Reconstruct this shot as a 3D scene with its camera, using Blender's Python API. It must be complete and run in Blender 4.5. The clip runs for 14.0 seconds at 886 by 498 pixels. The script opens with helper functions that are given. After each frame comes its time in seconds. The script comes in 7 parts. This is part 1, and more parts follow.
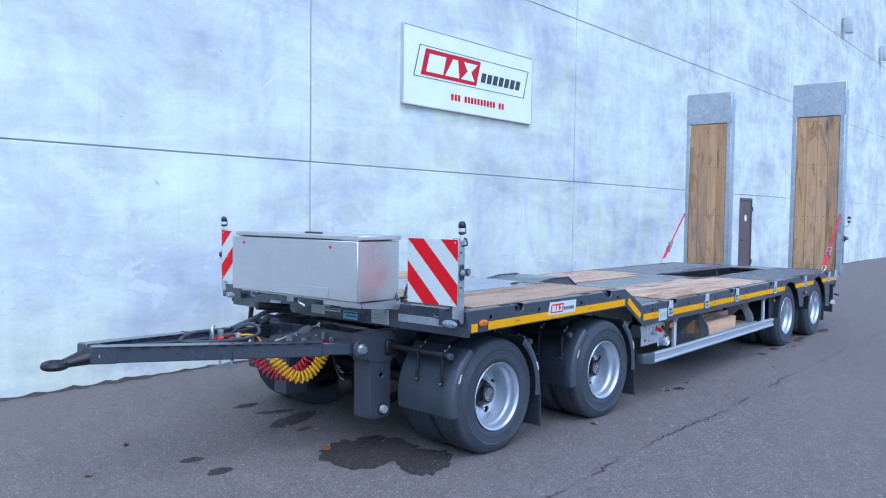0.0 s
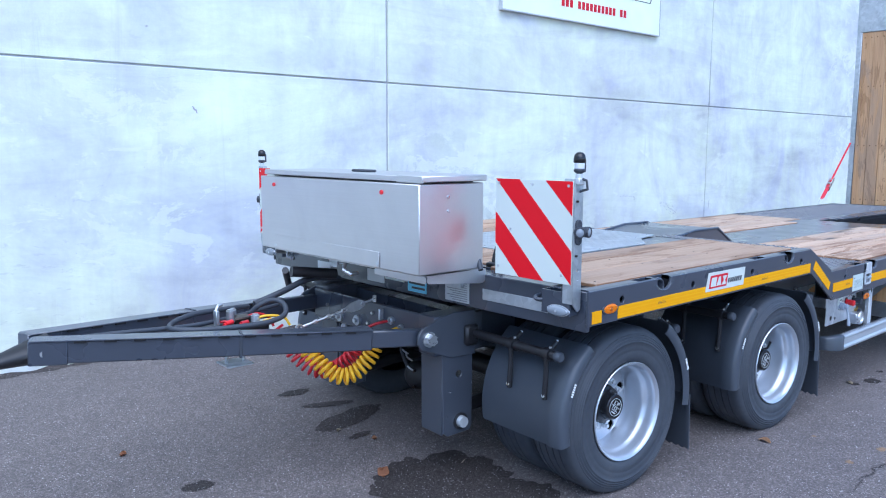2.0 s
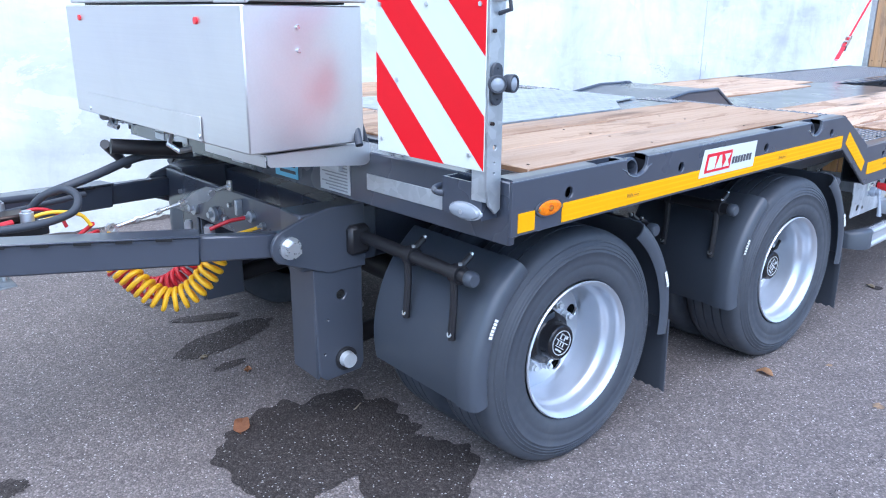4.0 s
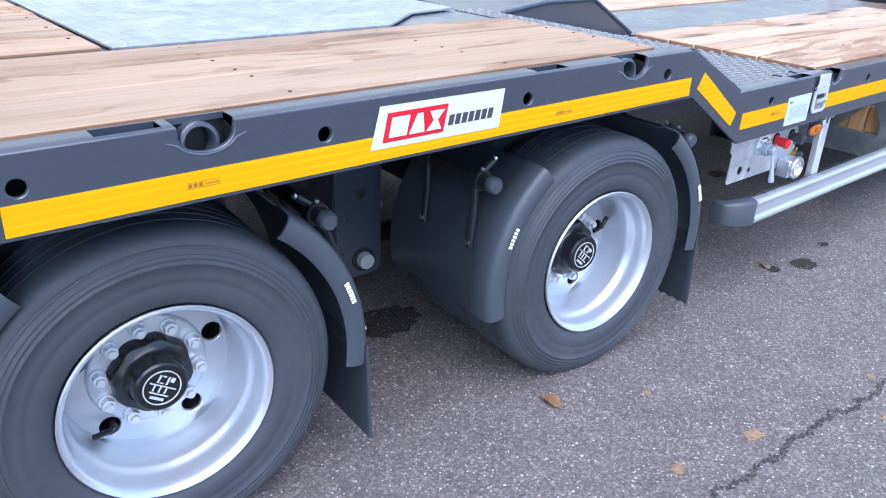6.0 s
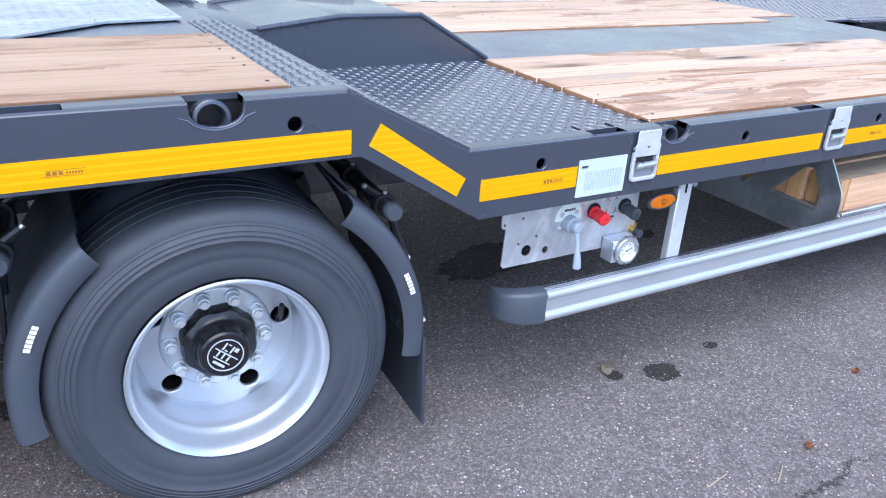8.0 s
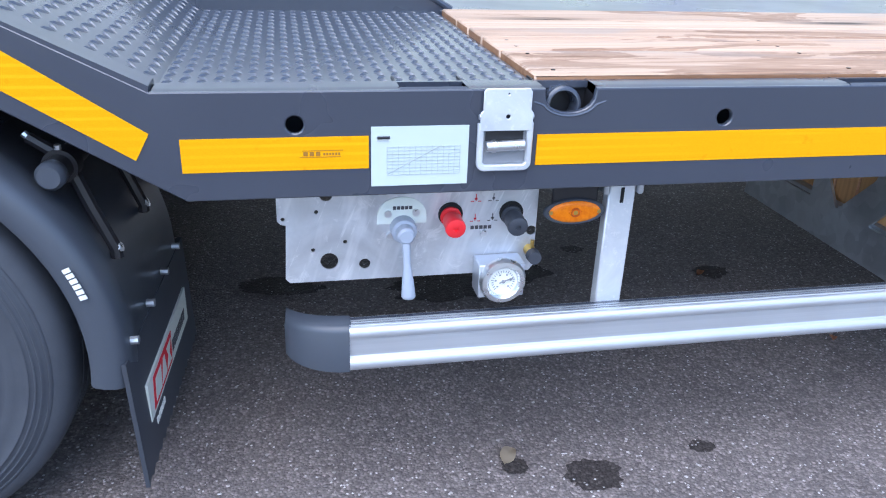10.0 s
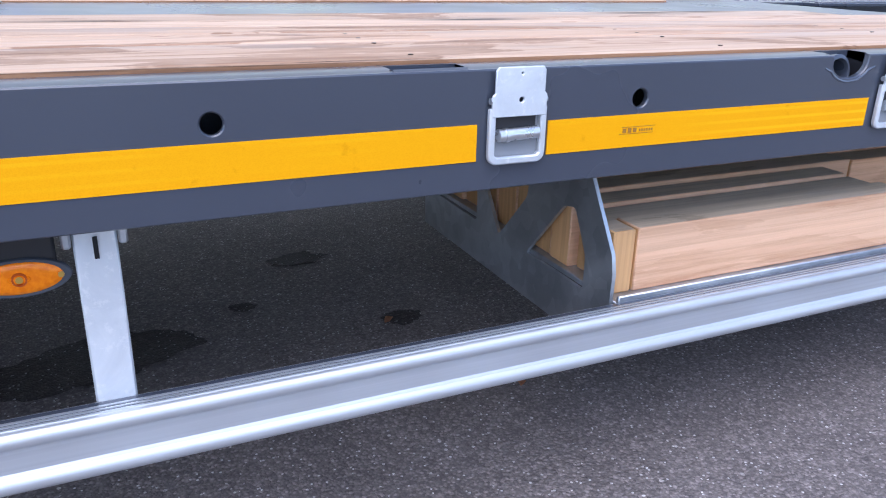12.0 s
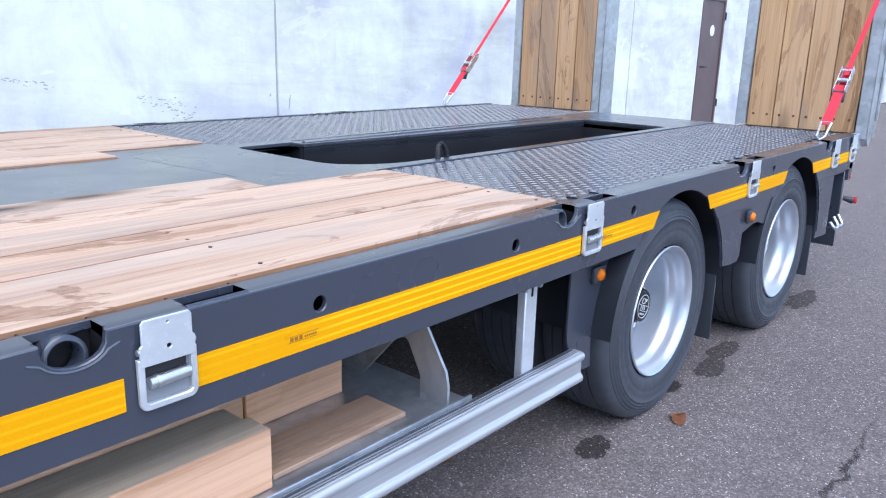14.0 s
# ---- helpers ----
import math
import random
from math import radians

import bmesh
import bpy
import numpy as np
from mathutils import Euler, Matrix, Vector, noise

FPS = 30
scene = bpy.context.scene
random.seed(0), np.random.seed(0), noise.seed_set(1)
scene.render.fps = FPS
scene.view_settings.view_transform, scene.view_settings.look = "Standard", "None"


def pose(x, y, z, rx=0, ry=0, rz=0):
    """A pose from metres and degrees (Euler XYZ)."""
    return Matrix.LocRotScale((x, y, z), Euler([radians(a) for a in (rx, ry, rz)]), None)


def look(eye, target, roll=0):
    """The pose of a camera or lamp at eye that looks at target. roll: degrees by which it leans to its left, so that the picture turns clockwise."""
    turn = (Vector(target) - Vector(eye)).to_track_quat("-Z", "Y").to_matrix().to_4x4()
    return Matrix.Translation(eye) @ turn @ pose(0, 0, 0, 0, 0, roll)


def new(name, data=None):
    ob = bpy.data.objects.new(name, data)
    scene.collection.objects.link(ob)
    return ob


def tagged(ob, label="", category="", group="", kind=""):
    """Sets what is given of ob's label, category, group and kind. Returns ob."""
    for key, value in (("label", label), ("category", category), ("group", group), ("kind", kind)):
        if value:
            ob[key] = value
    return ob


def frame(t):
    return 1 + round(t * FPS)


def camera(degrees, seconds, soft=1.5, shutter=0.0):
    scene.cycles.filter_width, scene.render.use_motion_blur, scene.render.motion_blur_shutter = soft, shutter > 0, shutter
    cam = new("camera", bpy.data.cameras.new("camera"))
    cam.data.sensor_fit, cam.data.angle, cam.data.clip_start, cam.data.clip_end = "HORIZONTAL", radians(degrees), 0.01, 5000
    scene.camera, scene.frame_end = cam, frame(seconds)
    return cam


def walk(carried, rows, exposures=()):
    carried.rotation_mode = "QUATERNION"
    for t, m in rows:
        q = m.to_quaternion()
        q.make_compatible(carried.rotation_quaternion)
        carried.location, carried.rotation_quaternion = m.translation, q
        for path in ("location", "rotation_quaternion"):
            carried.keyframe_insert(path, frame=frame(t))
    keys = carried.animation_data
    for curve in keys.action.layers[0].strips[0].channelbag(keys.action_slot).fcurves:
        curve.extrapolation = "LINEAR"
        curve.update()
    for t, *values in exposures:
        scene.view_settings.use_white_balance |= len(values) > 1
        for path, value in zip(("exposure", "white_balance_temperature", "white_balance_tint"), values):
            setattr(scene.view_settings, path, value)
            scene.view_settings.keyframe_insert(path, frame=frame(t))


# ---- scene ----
cam = camera(59.7, 14.0, soft=1.1)
PATH = [
    (0, (-4.145, -2.928, 1.595), (-2.625, -1.631, 1.504), 0.7),
    (0.5, (-3.782, -2.771, 1.599), (-2.326, -1.405, 1.48), 0.7),
    (1, (-3.448, -2.496, 1.577), (-2.046, -1.078, 1.428), 0.6),
    (1.5, (-3.171, -2.163, 1.577), (-1.809, -0.712, 1.376), 0.5),
    (2, (-2.892, -1.864, 1.563), (-1.574, -0.382, 1.305), 0.2),
    (2.2, (-2.811, -1.755, 1.55), (-1.505, -0.267, 1.268), 0.2),
    (4.3, (-1.652, -1.225, 1.391), (-0.363, 0.164, 0.752), 0.7),
    (4.5, (-1.52, -1.21, 1.392), (-0.236, 0.167, 0.717), 0.9),
    (5, (-1.149, -1.253, 1.386), (0.091, 0.129, 0.643), 0.9),
    (5.5, (-0.801, -1.273, 1.363), (0.417, 0.107, 0.58), 1.1),
    (6, (-0.462, -1.27, 1.376), (0.728, 0.107, 0.548), 2.4),
    (6.5, (-0.109, -1.336, 1.381), (1.031, 0.078, 0.545), 2.7),
    (7, (0.223, -1.381, 1.354), (1.337, 0.07, 0.545), 2.8),
    (7.5, (0.576, -1.39, 1.357), (1.637, 0.095, 0.539), 3.4),
    (8, (0.928, -1.451, 1.375), (1.88, 0.101, 0.548), 3.6),
    (8.2, (1.065, -1.473, 1.398), (1.957, 0.105, 0.552), 3.9),
    (10.3, (2.18, -1.136, 1.054), (2.536, 0.658, 0.247), 1.8),
    (10.5, (2.234, -1.075, 1.014), (2.592, 0.726, 0.222), 1.6),
    (11, (2.354, -0.974, 0.965), (2.822, 0.821, 0.217), 1.2),
    (11.5, (2.49, -0.947, 0.964), (3.152, 0.799, 0.247), 1.5),
    (12, (2.701, -0.98, 0.988), (3.499, 0.711, 0.279), 1.5),
    (12.5, (2.928, -1.013, 0.992), (3.9, 0.601, 0.323), 0.9),
    (13, (3.139, -1.035, 0.999), (4.29, 0.475, 0.373), 0.3),
    (13.5, (3.326, -1.044, 1.082), (4.648, 0.342, 0.505), 0.6),
    (14, (3.544, -1.012, 1.238), (5.019, 0.239, 0.729), 1.6),
]
walk(cam, [(t, look(eye, target, roll)) for t, eye, target, roll in PATH],
     exposures=[(0, 0.66, 5150, 9), (1, 0.76, 5330, 11), (2, 0.86, 5280, 10), (4.5, 1.46, 5700, 11), (5.5, 1.46, 5780, 12), (8, 1.41, 5850, 12), (10.5, 1.34, 5750, 12), (11.0, 1.36, 5760, 13), (11.5, 1.21, 5800, 14), (12.0, 1.12, 5850, 17), (12.8, 1.15, 5800, 16), (14, 1.12, 5900, 13)])

# ---- light ----
world = bpy.data.worlds.new("sky")
world.use_nodes = True
scene.world = world
wnt = world.node_tree
sky = wnt.nodes.new("ShaderNodeTexSky")
sky.sky_type = 'NISHITA'
sky.sun_disc = False
sky.sun_elevation = radians(60)
sky.sun_rotation = radians(200)
sky.air_density, sky.dust_density, sky.ozone_density = 1.0, 1.0, 1.0
wnt.links.new(sky.outputs[0], wnt.nodes["Background"].inputs[0])
wnt.nodes["Background"].inputs[1].default_value = 0.15
sun = new("sun", bpy.data.lights.new("sun", 'SUN'))
sun.data.energy = 1.5
sun.data.angle = radians(70)
sun.data.color = (1.0, 0.98, 0.95)
sun.matrix_world = look((-2, -5.5, 14), (3, 1, 0))

# ---- materials ----
MATS = {}


class Nodes:
    """Small shorthand for building a node material."""

    def __init__(self, name, rough=0.5, metal=0.0, color=(0.5, 0.5, 0.5)):
        self.mat = bpy.data.materials.new(name)
        self.mat.use_nodes = True
        self.nt = self.mat.node_tree
        self.bsdf = self.nt.nodes["Principled BSDF"]
        self.set("Roughness", rough), self.set("Metallic", metal), self.set("Base Color", (*color, 1))
        self.coord = self.nt.nodes.new("ShaderNodeTexCoord").outputs["Object"]
        MATS[name] = self.mat

    def set(self, key, value):
        self.bsdf.inputs[key].default_value = value

    def put(self, key, socket):
        self.nt.links.new(socket, self.bsdf.inputs[key])

    def map(self, scale=(1, 1, 1), rot=(0, 0, 0), offset=None, vec=None):
        n = self.nt.nodes.new("ShaderNodeMapping")
        n.inputs["Scale"].default_value, n.inputs["Rotation"].default_value = scale, rot
        self.nt.links.new(vec or self.coord, n.inputs[0])
        if offset is not None:
            self.nt.links.new(offset, n.inputs["Location"])
        return n.outputs[0]

    def noise(self, scale, detail=4, rough=0.55, vec=None, dist=0.0):
        n = self.nt.nodes.new("ShaderNodeTexNoise")
        n.inputs["Scale"].default_value, n.inputs["Detail"].default_value = scale, detail
        n.inputs["Roughness"].default_value, n.inputs["Distortion"].default_value = rough, dist
        self.nt.links.new(vec or self.coord, n.inputs["Vector"])
        return n.outputs["Fac"]

    def voronoi(self, scale, vec=None, out="Distance", feature='F1'):
        n = self.nt.nodes.new("ShaderNodeTexVoronoi")
        n.feature = feature
        n.inputs["Scale"].default_value = scale
        self.nt.links.new(vec or self.coord, n.inputs["Vector"])
        return n.outputs[out]

    def ramp(self, fac, *stops, hard=False):
        n = self.nt.nodes.new("ShaderNodeValToRGB")
        el = n.color_ramp.elements
        while len(el) < len(stops):
            el.new(0.5)
        for e, (p, c) in zip(el, stops):
            e.position = p
            e.color = (*c, 1) if not isinstance(c, (int, float)) else (c, c, c, 1)
        if hard:
            n.color_ramp.interpolation = 'CONSTANT'
        self.nt.links.new(fac, n.inputs[0])
        return n.outputs[0]

    def mix(self, fac, a, b, kind='MIX'):
        n = self.nt.nodes.new("ShaderNodeMix")
        n.data_type, n.blend_type = 'RGBA', kind
        for i, v in ((0, fac), (6, a), (7, b)):
            if isinstance(v, (int, float)):
                n.inputs[i].default_value = v if i == 0 else (v, v, v, 1)
            elif isinstance(v, tuple):
                n.inputs[i].default_value = (*v, 1)
            else:
                self.nt.links.new(v, n.inputs[i])
        return n.outputs[2]

    def math(self, op, a, b=0.5):
        n = self.nt.nodes.new("ShaderNodeMath")
        n.operation = op
        for i, v in ((0, a), (1, b)):
            if isinstance(v, (int, float)):
                n.inputs[i].default_value = v
            else:
                self.nt.links.new(v, n.inputs[i])
        return n.outputs[0]

    def random(self):
        return self.nt.nodes.new("ShaderNodeObjectInfo").outputs["Random"]

    def bump(self, height, strength=0.3, dist=0.01):
        n = self.nt.nodes.new("ShaderNodeBump")
        n.inputs["Strength"].default_value, n.inputs["Distance"].default_value = strength, dist
        self.nt.links.new(height, n.inputs["Height"])
        self.put("Normal", n.outputs[0])


def asphalt(name, wet=0.0):
    m = Nodes(name, 0.85)
    big = m.noise(0.35, 5, 0.6)
    mid = m.noise(6, 5, 0.6)
    fine = m.noise(160, 3, 0.6)
    stone = m.voronoi(150, out="Color")
    sep = m.nt.nodes.new("ShaderNodeSeparateColor")
    m.nt.links.new(stone, sep.inputs[0])
    d = m.voronoi(150)
    grain = m.ramp(sep.outputs[0], (0.0, 0.60), (0.72, 1.0), (0.9, 1.28), (1.0, 1.6))
    core = m.ramp(d, (0.15, 1.05), (0.65, 0.72))
    base = m.ramp(big, (0.3, (0.176, 0.150, 0.143)), (0.7, (0.228, 0.195, 0.186)))
    base = m.mix(0.55, base, m.ramp(mid, (0.3, (0.157, 0.133, 0.127)), (0.7, (0.262, 0.225, 0.212))))
    col = m.mix(1.0, base, grain, 'MULTIPLY')
    col = m.mix(1.0, col, core, 'MULTIPLY')
    # scattered pale aggregate
    spot = m.math('MULTIPLY', m.math('GREATER_THAN', sep.outputs[1], 0.958), m.math('LESS_THAN', d, 0.42))
    # a few larger pale stones and a soft medium grain
    big_c = m.voronoi(64, out="Color")
    sep2 = m.nt.nodes.new("ShaderNodeSeparateColor")
    m.nt.links.new(big_c, sep2.inputs[0])
    stone2 = m.math('MULTIPLY', m.math('GREATER_THAN', sep2.outputs[0], 0.945), m.math('LESS_THAN', m.math('ADD', m.voronoi(64), m.math('MULTIPLY', fine, 0.18)), 0.36))
    col = m.mix(m.math('MULTIPLY', stone2, m.ramp(sep2.outputs[1], (0.0, 0.25), (1.0, 0.9))), col, (0.58, 0.545, 0.52))
    col = m.mix(1.0, col, m.ramp(m.noise(42, 4, 0.65), (0.32, 0.90), (0.68, 1.10)), 'MULTIPLY')
    if wet:
        col = m.mix(1.0, col, wet, 'MULTIPLY')
        col = m.mix(m.math('MULTIPLY', spot, m.ramp(fine, (0.35, 0.35), (0.6, 1.0))), col, (0.46, 0.45, 0.44))
        m.put("Roughness", m.ramp(mid, (0.35, 0.60), (0.65, 0.85)))
        m.set("Specular IOR Level", 0.15)
    else:
        col = m.mix(m.math('MULTIPLY', spot, m.ramp(fine, (0.35, 0.25), (0.65, 1.0))), col, (0.70, 0.67, 0.66))
        m.put("Roughness", m.ramp(mid, (0.3, 0.75), (0.7, 0.92)))
    m.put("Base Color", col)
    h = m.math('ADD', m.math('MULTIPLY', m.ramp(d, (0.1, 1.0), (0.7, 0.0)), 0.7), m.math('MULTIPLY', fine, 0.5))
    m.bump(h, 0.5 if wet else 0.6, 0.006)


asphalt("asphalt")
asphalt("asphalt_wet", 0.31)
asphalt("asphalt_damp", 0.46)

m = Nodes("concrete", 0.88)
r = m.random()
cloud = m.noise(0.42, 7, 0.66, dist=0.3)
cloud2 = m.noise(1.6, 7, 0.70, dist=0.3)
streak = m.noise(1.0, 6, 0.65, m.map((2.6, 1, 0.20)), dist=0.4)
tide = m.noise(1.0, 6, 0.7, m.map((0.25, 1, 1.6)), dist=1.2)
speck = m.noise(55, 3, 0.6)
col = m.ramp(cloud, (0.36, (0.50, 0.495, 0.52)), (0.5, (0.67, 0.67, 0.68)), (0.62, (0.82, 0.82, 0.80)))
col = m.mix(0.5, col, m.ramp(cloud2, (0.36, (0.46, 0.455, 0.49)), (0.5, (0.68, 0.68, 0.69)), (0.62, (0.86, 0.86, 0.83))))
col = m.mix(0.30, col, m.ramp(streak, (0.38, (0.50, 0.495, 0.52)), (0.6, (0.82, 0.82, 0.81))))
col = m.mix(0.30, col, m.ramp(tide, (0.40, (0.52, 0.515, 0.54)), (0.55, (0.84, 0.84, 0.82))))
col = m.mix(0.25, col, m.ramp(r, (0.0, (0.66, 0.65, 0.66)), (1.0, (0.74, 0.745, 0.75))))
pits = m.ramp(m.voronoi(9), (0.015, 0.55), (0.035, 1.0))
col = m.mix(0.7, col, m.mix(1.0, col, pits, 'MULTIPLY'))
mark = m.ramp(m.noise(1.7, 3, 0.5, m.map((0.8, 1, 2.2), (0, 0.6, 0)), dist=2.0), (0.0, 1.0), (0.70, 1.0), (0.74, 1.12), (0.8, 1.0))
col = m.mix(1.0, col, mark, 'MULTIPLY')
tint = m.ramp(m.noise(0.75, 8, 0.68, dist=1.2), (0.35, (0.855, 0.89, 0.955)), (0.44, (0.955, 0.99, 0.96)), (0.50, (0.995, 1.04, 0.93)), (0.59, (1.03, 1.09, 0.915)))
col = m.mix(0.9, col, m.mix(1.0, col, tint, 'MULTIPLY'))
scuff = m.math('MULTIPLY', m.ramp(m.noise(0.7, 3, 0.5), (0.55, 0.0), (0.62, 1.0)), m.ramp(m.noise(14, 5, 0.7, m.map((0.5, 1, 1.6)), dist=0.8), (0.60, 0.0), (0.66, 1.0)))
col = m.mix(m.math('MULTIPLY', scuff, 0.22), col, (0.34, 0.34, 0.37))
patch = m.noise(0.62, 8, 0.66, m.map((0.9, 1, 1.5)), dist=0.35)
col = m.mix(1.0, col, m.ramp(patch, (0.36, (0.80, 0.795, 0.86)), (0.47, (0.95, 0.945, 0.97)), (0.53, (1.02, 1.025, 1.0)), (0.62, (1.10, 1.11, 1.05))), 'MULTIPLY')
drip = m.math('MULTIPLY', m.ramp(m.noise(1.0, 5, 0.7, m.map((9, 1, 0.55)), dist=0.3), (0.58, 0.0), (0.68, 1.0)), m.ramp(m.noise(0.9, 3, 0.5), (0.5, 0.0), (0.6, 1.0)))
col = m.mix(m.math('MULTIPLY', drip, 0.18), col, (0.40, 0.40, 0.44))
# pale lime crusts with crisp edges, in loose drifts
crust = m.math('MULTIPLY', m.ramp(m.noise(2.4, 8, 0.72, m.map((0.8, 1, 1.5)), dist=0.5), (0.545, 0.0), (0.57, 1.0)), m.ramp(m.noise(0.45, 3, 0.5, m.map((0.6, 1, 1.6))), (0.47, 0.0), (0.57, 1.0)))
col = m.mix(m.math('MULTIPLY', crust, 0.45), col, (0.86, 0.88, 0.80))
m.put("Base Color", col)
m.bump(m.math('ADD', speck, m.math('MULTIPLY', cloud2, 0.8)), 0.12, 0.01)

m = Nodes("joint_dark", 0.9, color=(0.42, 0.42, 0.45))


def paint(name, color, rough=0.38, dust=0.35, coat=0.0, spec=0.5):
    m = Nodes(name, rough)
    n1, n2 = m.noise(2.2, 5, 0.6), m.noise(3.5, 3, 0.5)
    hi = tuple(c * 1.25 + 0.006 for c in color)
    col = m.mix(m.math('MULTIPLY', m.ramp(n1, (0.4, 0.0), (0.75, 1.0)), dust), color, hi)
    m.put("Base Color", col)
    m.put("Roughness", m.ramp(n2, (0.3, rough - 0.04), (0.7, rough + 0.06)))
    m.set("Specular IOR Level", spec)
    if coat:
        m.set("Coat Weight", coat), m.set("Coat Roughness", 0.14), m.set("IOR", 1.55)
    return m


paint("anthracite", (0.043, 0.051, 0.071), 0.28, 0.3, 0.42)
# lighter copy of anthracite with the tread bars' edge highlights in its colour
paint("anthracite_tread", (0.066, 0.076, 0.098), 0.22, 0.3, 0.7)
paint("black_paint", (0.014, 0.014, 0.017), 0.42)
paint("black_gloss", (0.012, 0.012, 0.014), 0.22, 0.1)
paint("black_plastic", (0.039, 0.045, 0.058), 0.5)
paint("fender_plastic", (0.056, 0.066, 0.084), 0.38)
paint("chassis_paint", (0.052, 0.060, 0.079), 0.34, 0.3, 0.3)
paint("lever_grey", (0.33, 0.37, 0.44), 0.42)
paint("door_paint", (0.115, 0.080, 0.082), 0.5)
paint("tape_ink", (0.30, 0.13, 0.01), 0.5)
paint("twig_tan", (0.36, 0.30, 0.22), 0.8)
paint("red_plastic", (0.75, 0.022, 0.03), 0.35)
paint("white_paint", (0.78, 0.79, 0.76), 0.45)
paint("board_cream", (0.86, 0.90, 0.74), 0.5)
paint("sign_white", (0.62, 0.65, 0.60), 0.5)
paint("sign_red", (0.60, 0.014, 0.030), 0.5, 0.1, 0.0, 0.2)
paint("sign_ink", (0.05, 0.05, 0.06), 0.5)
paint("film_red", (0.76, 0.008, 0.018), 0.4, 0.05, 0.0, 0.15)
paint("film_white", (0.70, 0.745, 0.69), 0.45, 0.1)
paint("label_blue", (0.20, 0.55, 0.74), 0.4)
paint("label_grey", (0.52, 0.54, 0.56), 0.4)
paint("print_grey", (0.24, 0.25, 0.27), 0.5)
paint("grid_grey", (0.36, 0.40, 0.40), 0.5)
paint("label_paper", (0.53, 0.60, 0.58), 0.5)
paint("strap_red", (0.62, 0.03, 0.055), 0.8)
paint("hose_yellow", (0.85, 0.46, 0.01), 0.35)
paint("hose_red", (0.48, 0.02, 0.03), 0.35)
paint("cable_yellow", (0.85, 0.50, 0.02), 0.45)

m = Nodes("rubber", 0.72)
n = m.noise(3, 5, 0.65)
m.put("Base Color", m.ramp(n, (0.3, (0.037, 0.043, 0.056)), (0.6, (0.052, 0.059, 0.073)), (0.8, (0.076, 0.079, 0.087))))
m.put("Roughness", m.ramp(m.noise(30, 4), (0.3, 0.50), (0.7, 0.68)))
m.bump(m.noise(220, 2), 0.12, 0.002)

m = Nodes("tape_yellow", 0.5)
m.set("Specular IOR Level", 0.05)
x = m.voronoi(520, m.map((1, 1, 1), (0, 0.785, 0)))
sep = m.nt.nodes.new("ShaderNodeSeparateXYZ")
m.nt.links.new(m.coord, sep.inputs[0])
# prism rows: fine bright lines along the tape that come and go, painted-in glare
row = m.math('FRACT', m.math('MULTIPLY', sep.outputs[2], 62.0), 0)
line = m.ramp(row, (0.50, 0.0), (0.62, 1.0), (0.80, 1.0), (0.92, 0.0))
line = m.math('MULTIPLY', line, m.ramp(m.noise(1.0, 3, 0.6, m.map((0.9, 1, 3))), (0.42, 0.0), (0.52, 1.0)))
line = m.math('MULTIPLY', line, m.ramp(m.math('MULTIPLY', sep.outputs[0], 0.1), (0.395, 0.30), (0.425, 1.0)))
body = m.ramp(x, (0.1, (0.79, 0.335, 0.0)), (0.6, (0.83, 0.370, 0.0)))
body = m.mix(m.ramp(m.noise(26, 4, 0.7), (0.62, 0.0), (0.72, 0.35)), body, (0.55, 0.19, 0.0))
m.put("Base Color", m.mix(m.math('MULTIPLY', line, 0.85), body, (0.92, 0.60, 0.01)))
m.bump(x, 0.05, 0.001)

m = Nodes("galvanized", 0.42, 0.85)
vc = m.voronoi(34, out="Color")
sp = m.nt.nodes.new("ShaderNodeSeparateColor")
m.nt.links.new(vc, sp.inputs[0])
cl = m.noise(5, 5, 0.65, dist=1.0)
m.put("Base Color", m.mix(0.5, m.ramp(sp.outputs[0], (0, (0.40, 0.43, 0.46)), (1, (0.60, 0.63, 0.66))), m.ramp(cl, (0.3, (0.34, 0.37, 0.41)), (0.7, (0.70, 0.73, 0.76)))))
m.put("Roughness", m.ramp(cl, (0.3, 0.34), (0.7, 0.58)))
m.bump(m.noise(70, 3), 0.08, 0.002)

m = Nodes("zinc_bright", 0.42, 0.55)
cl = m.noise(9, 5, 0.65, dist=1.0)
m.put("Base Color", m.mix(m.ramp(m.noise(70, 4, 0.7), (0.55, 0.0), (0.68, 0.5)), m.ramp(cl, (0.3, (0.58, 0.62, 0.66)), (0.7, (0.76, 0.79, 0.82))), (0.86, 0.87, 0.88)))
m.put("Roughness", m.ramp(cl, (0.3, 0.36), (0.7, 0.55)))
m.bump(m.noise(120, 3), 0.1, 0.002)

m = Nodes("galvanized_panel", 0.4, 0.7)
cl = m.noise(7, 5, 0.65, dist=1.0)
sc = m.noise(1.0, 4, 0.7, m.map((70, 1, 6.0), vec=m.map(rot=(0, -0.42, 0))))
base = m.ramp(cl, (0.3, (0.46, 0.48, 0.51)), (0.7, (0.66, 0.68, 0.71)))
sc2 = m.noise(1.0, 3, 0.6, m.map((22, 1, 3.5), vec=m.map(rot=(0, -0.30, 0))))
base = m.mix(m.ramp(sc2, (0.52, 0.0), (0.66, 0.6)), base, (0.84, 0.85, 0.87))
m.put("Base Color", m.mix(m.ramp(sc, (0.57, 0.0), (0.66, 0.55)), m.mix(m.ramp(m.noise(18, 5, 0.7, dist=0.6), (0.56, 0.0), (0.66, 0.5)), base, (0.86, 0.87, 0.89)), (0.88, 0.89, 0.90)))
m.put("Roughness", m.ramp(cl, (0.3, 0.34), (0.7, 0.55)))

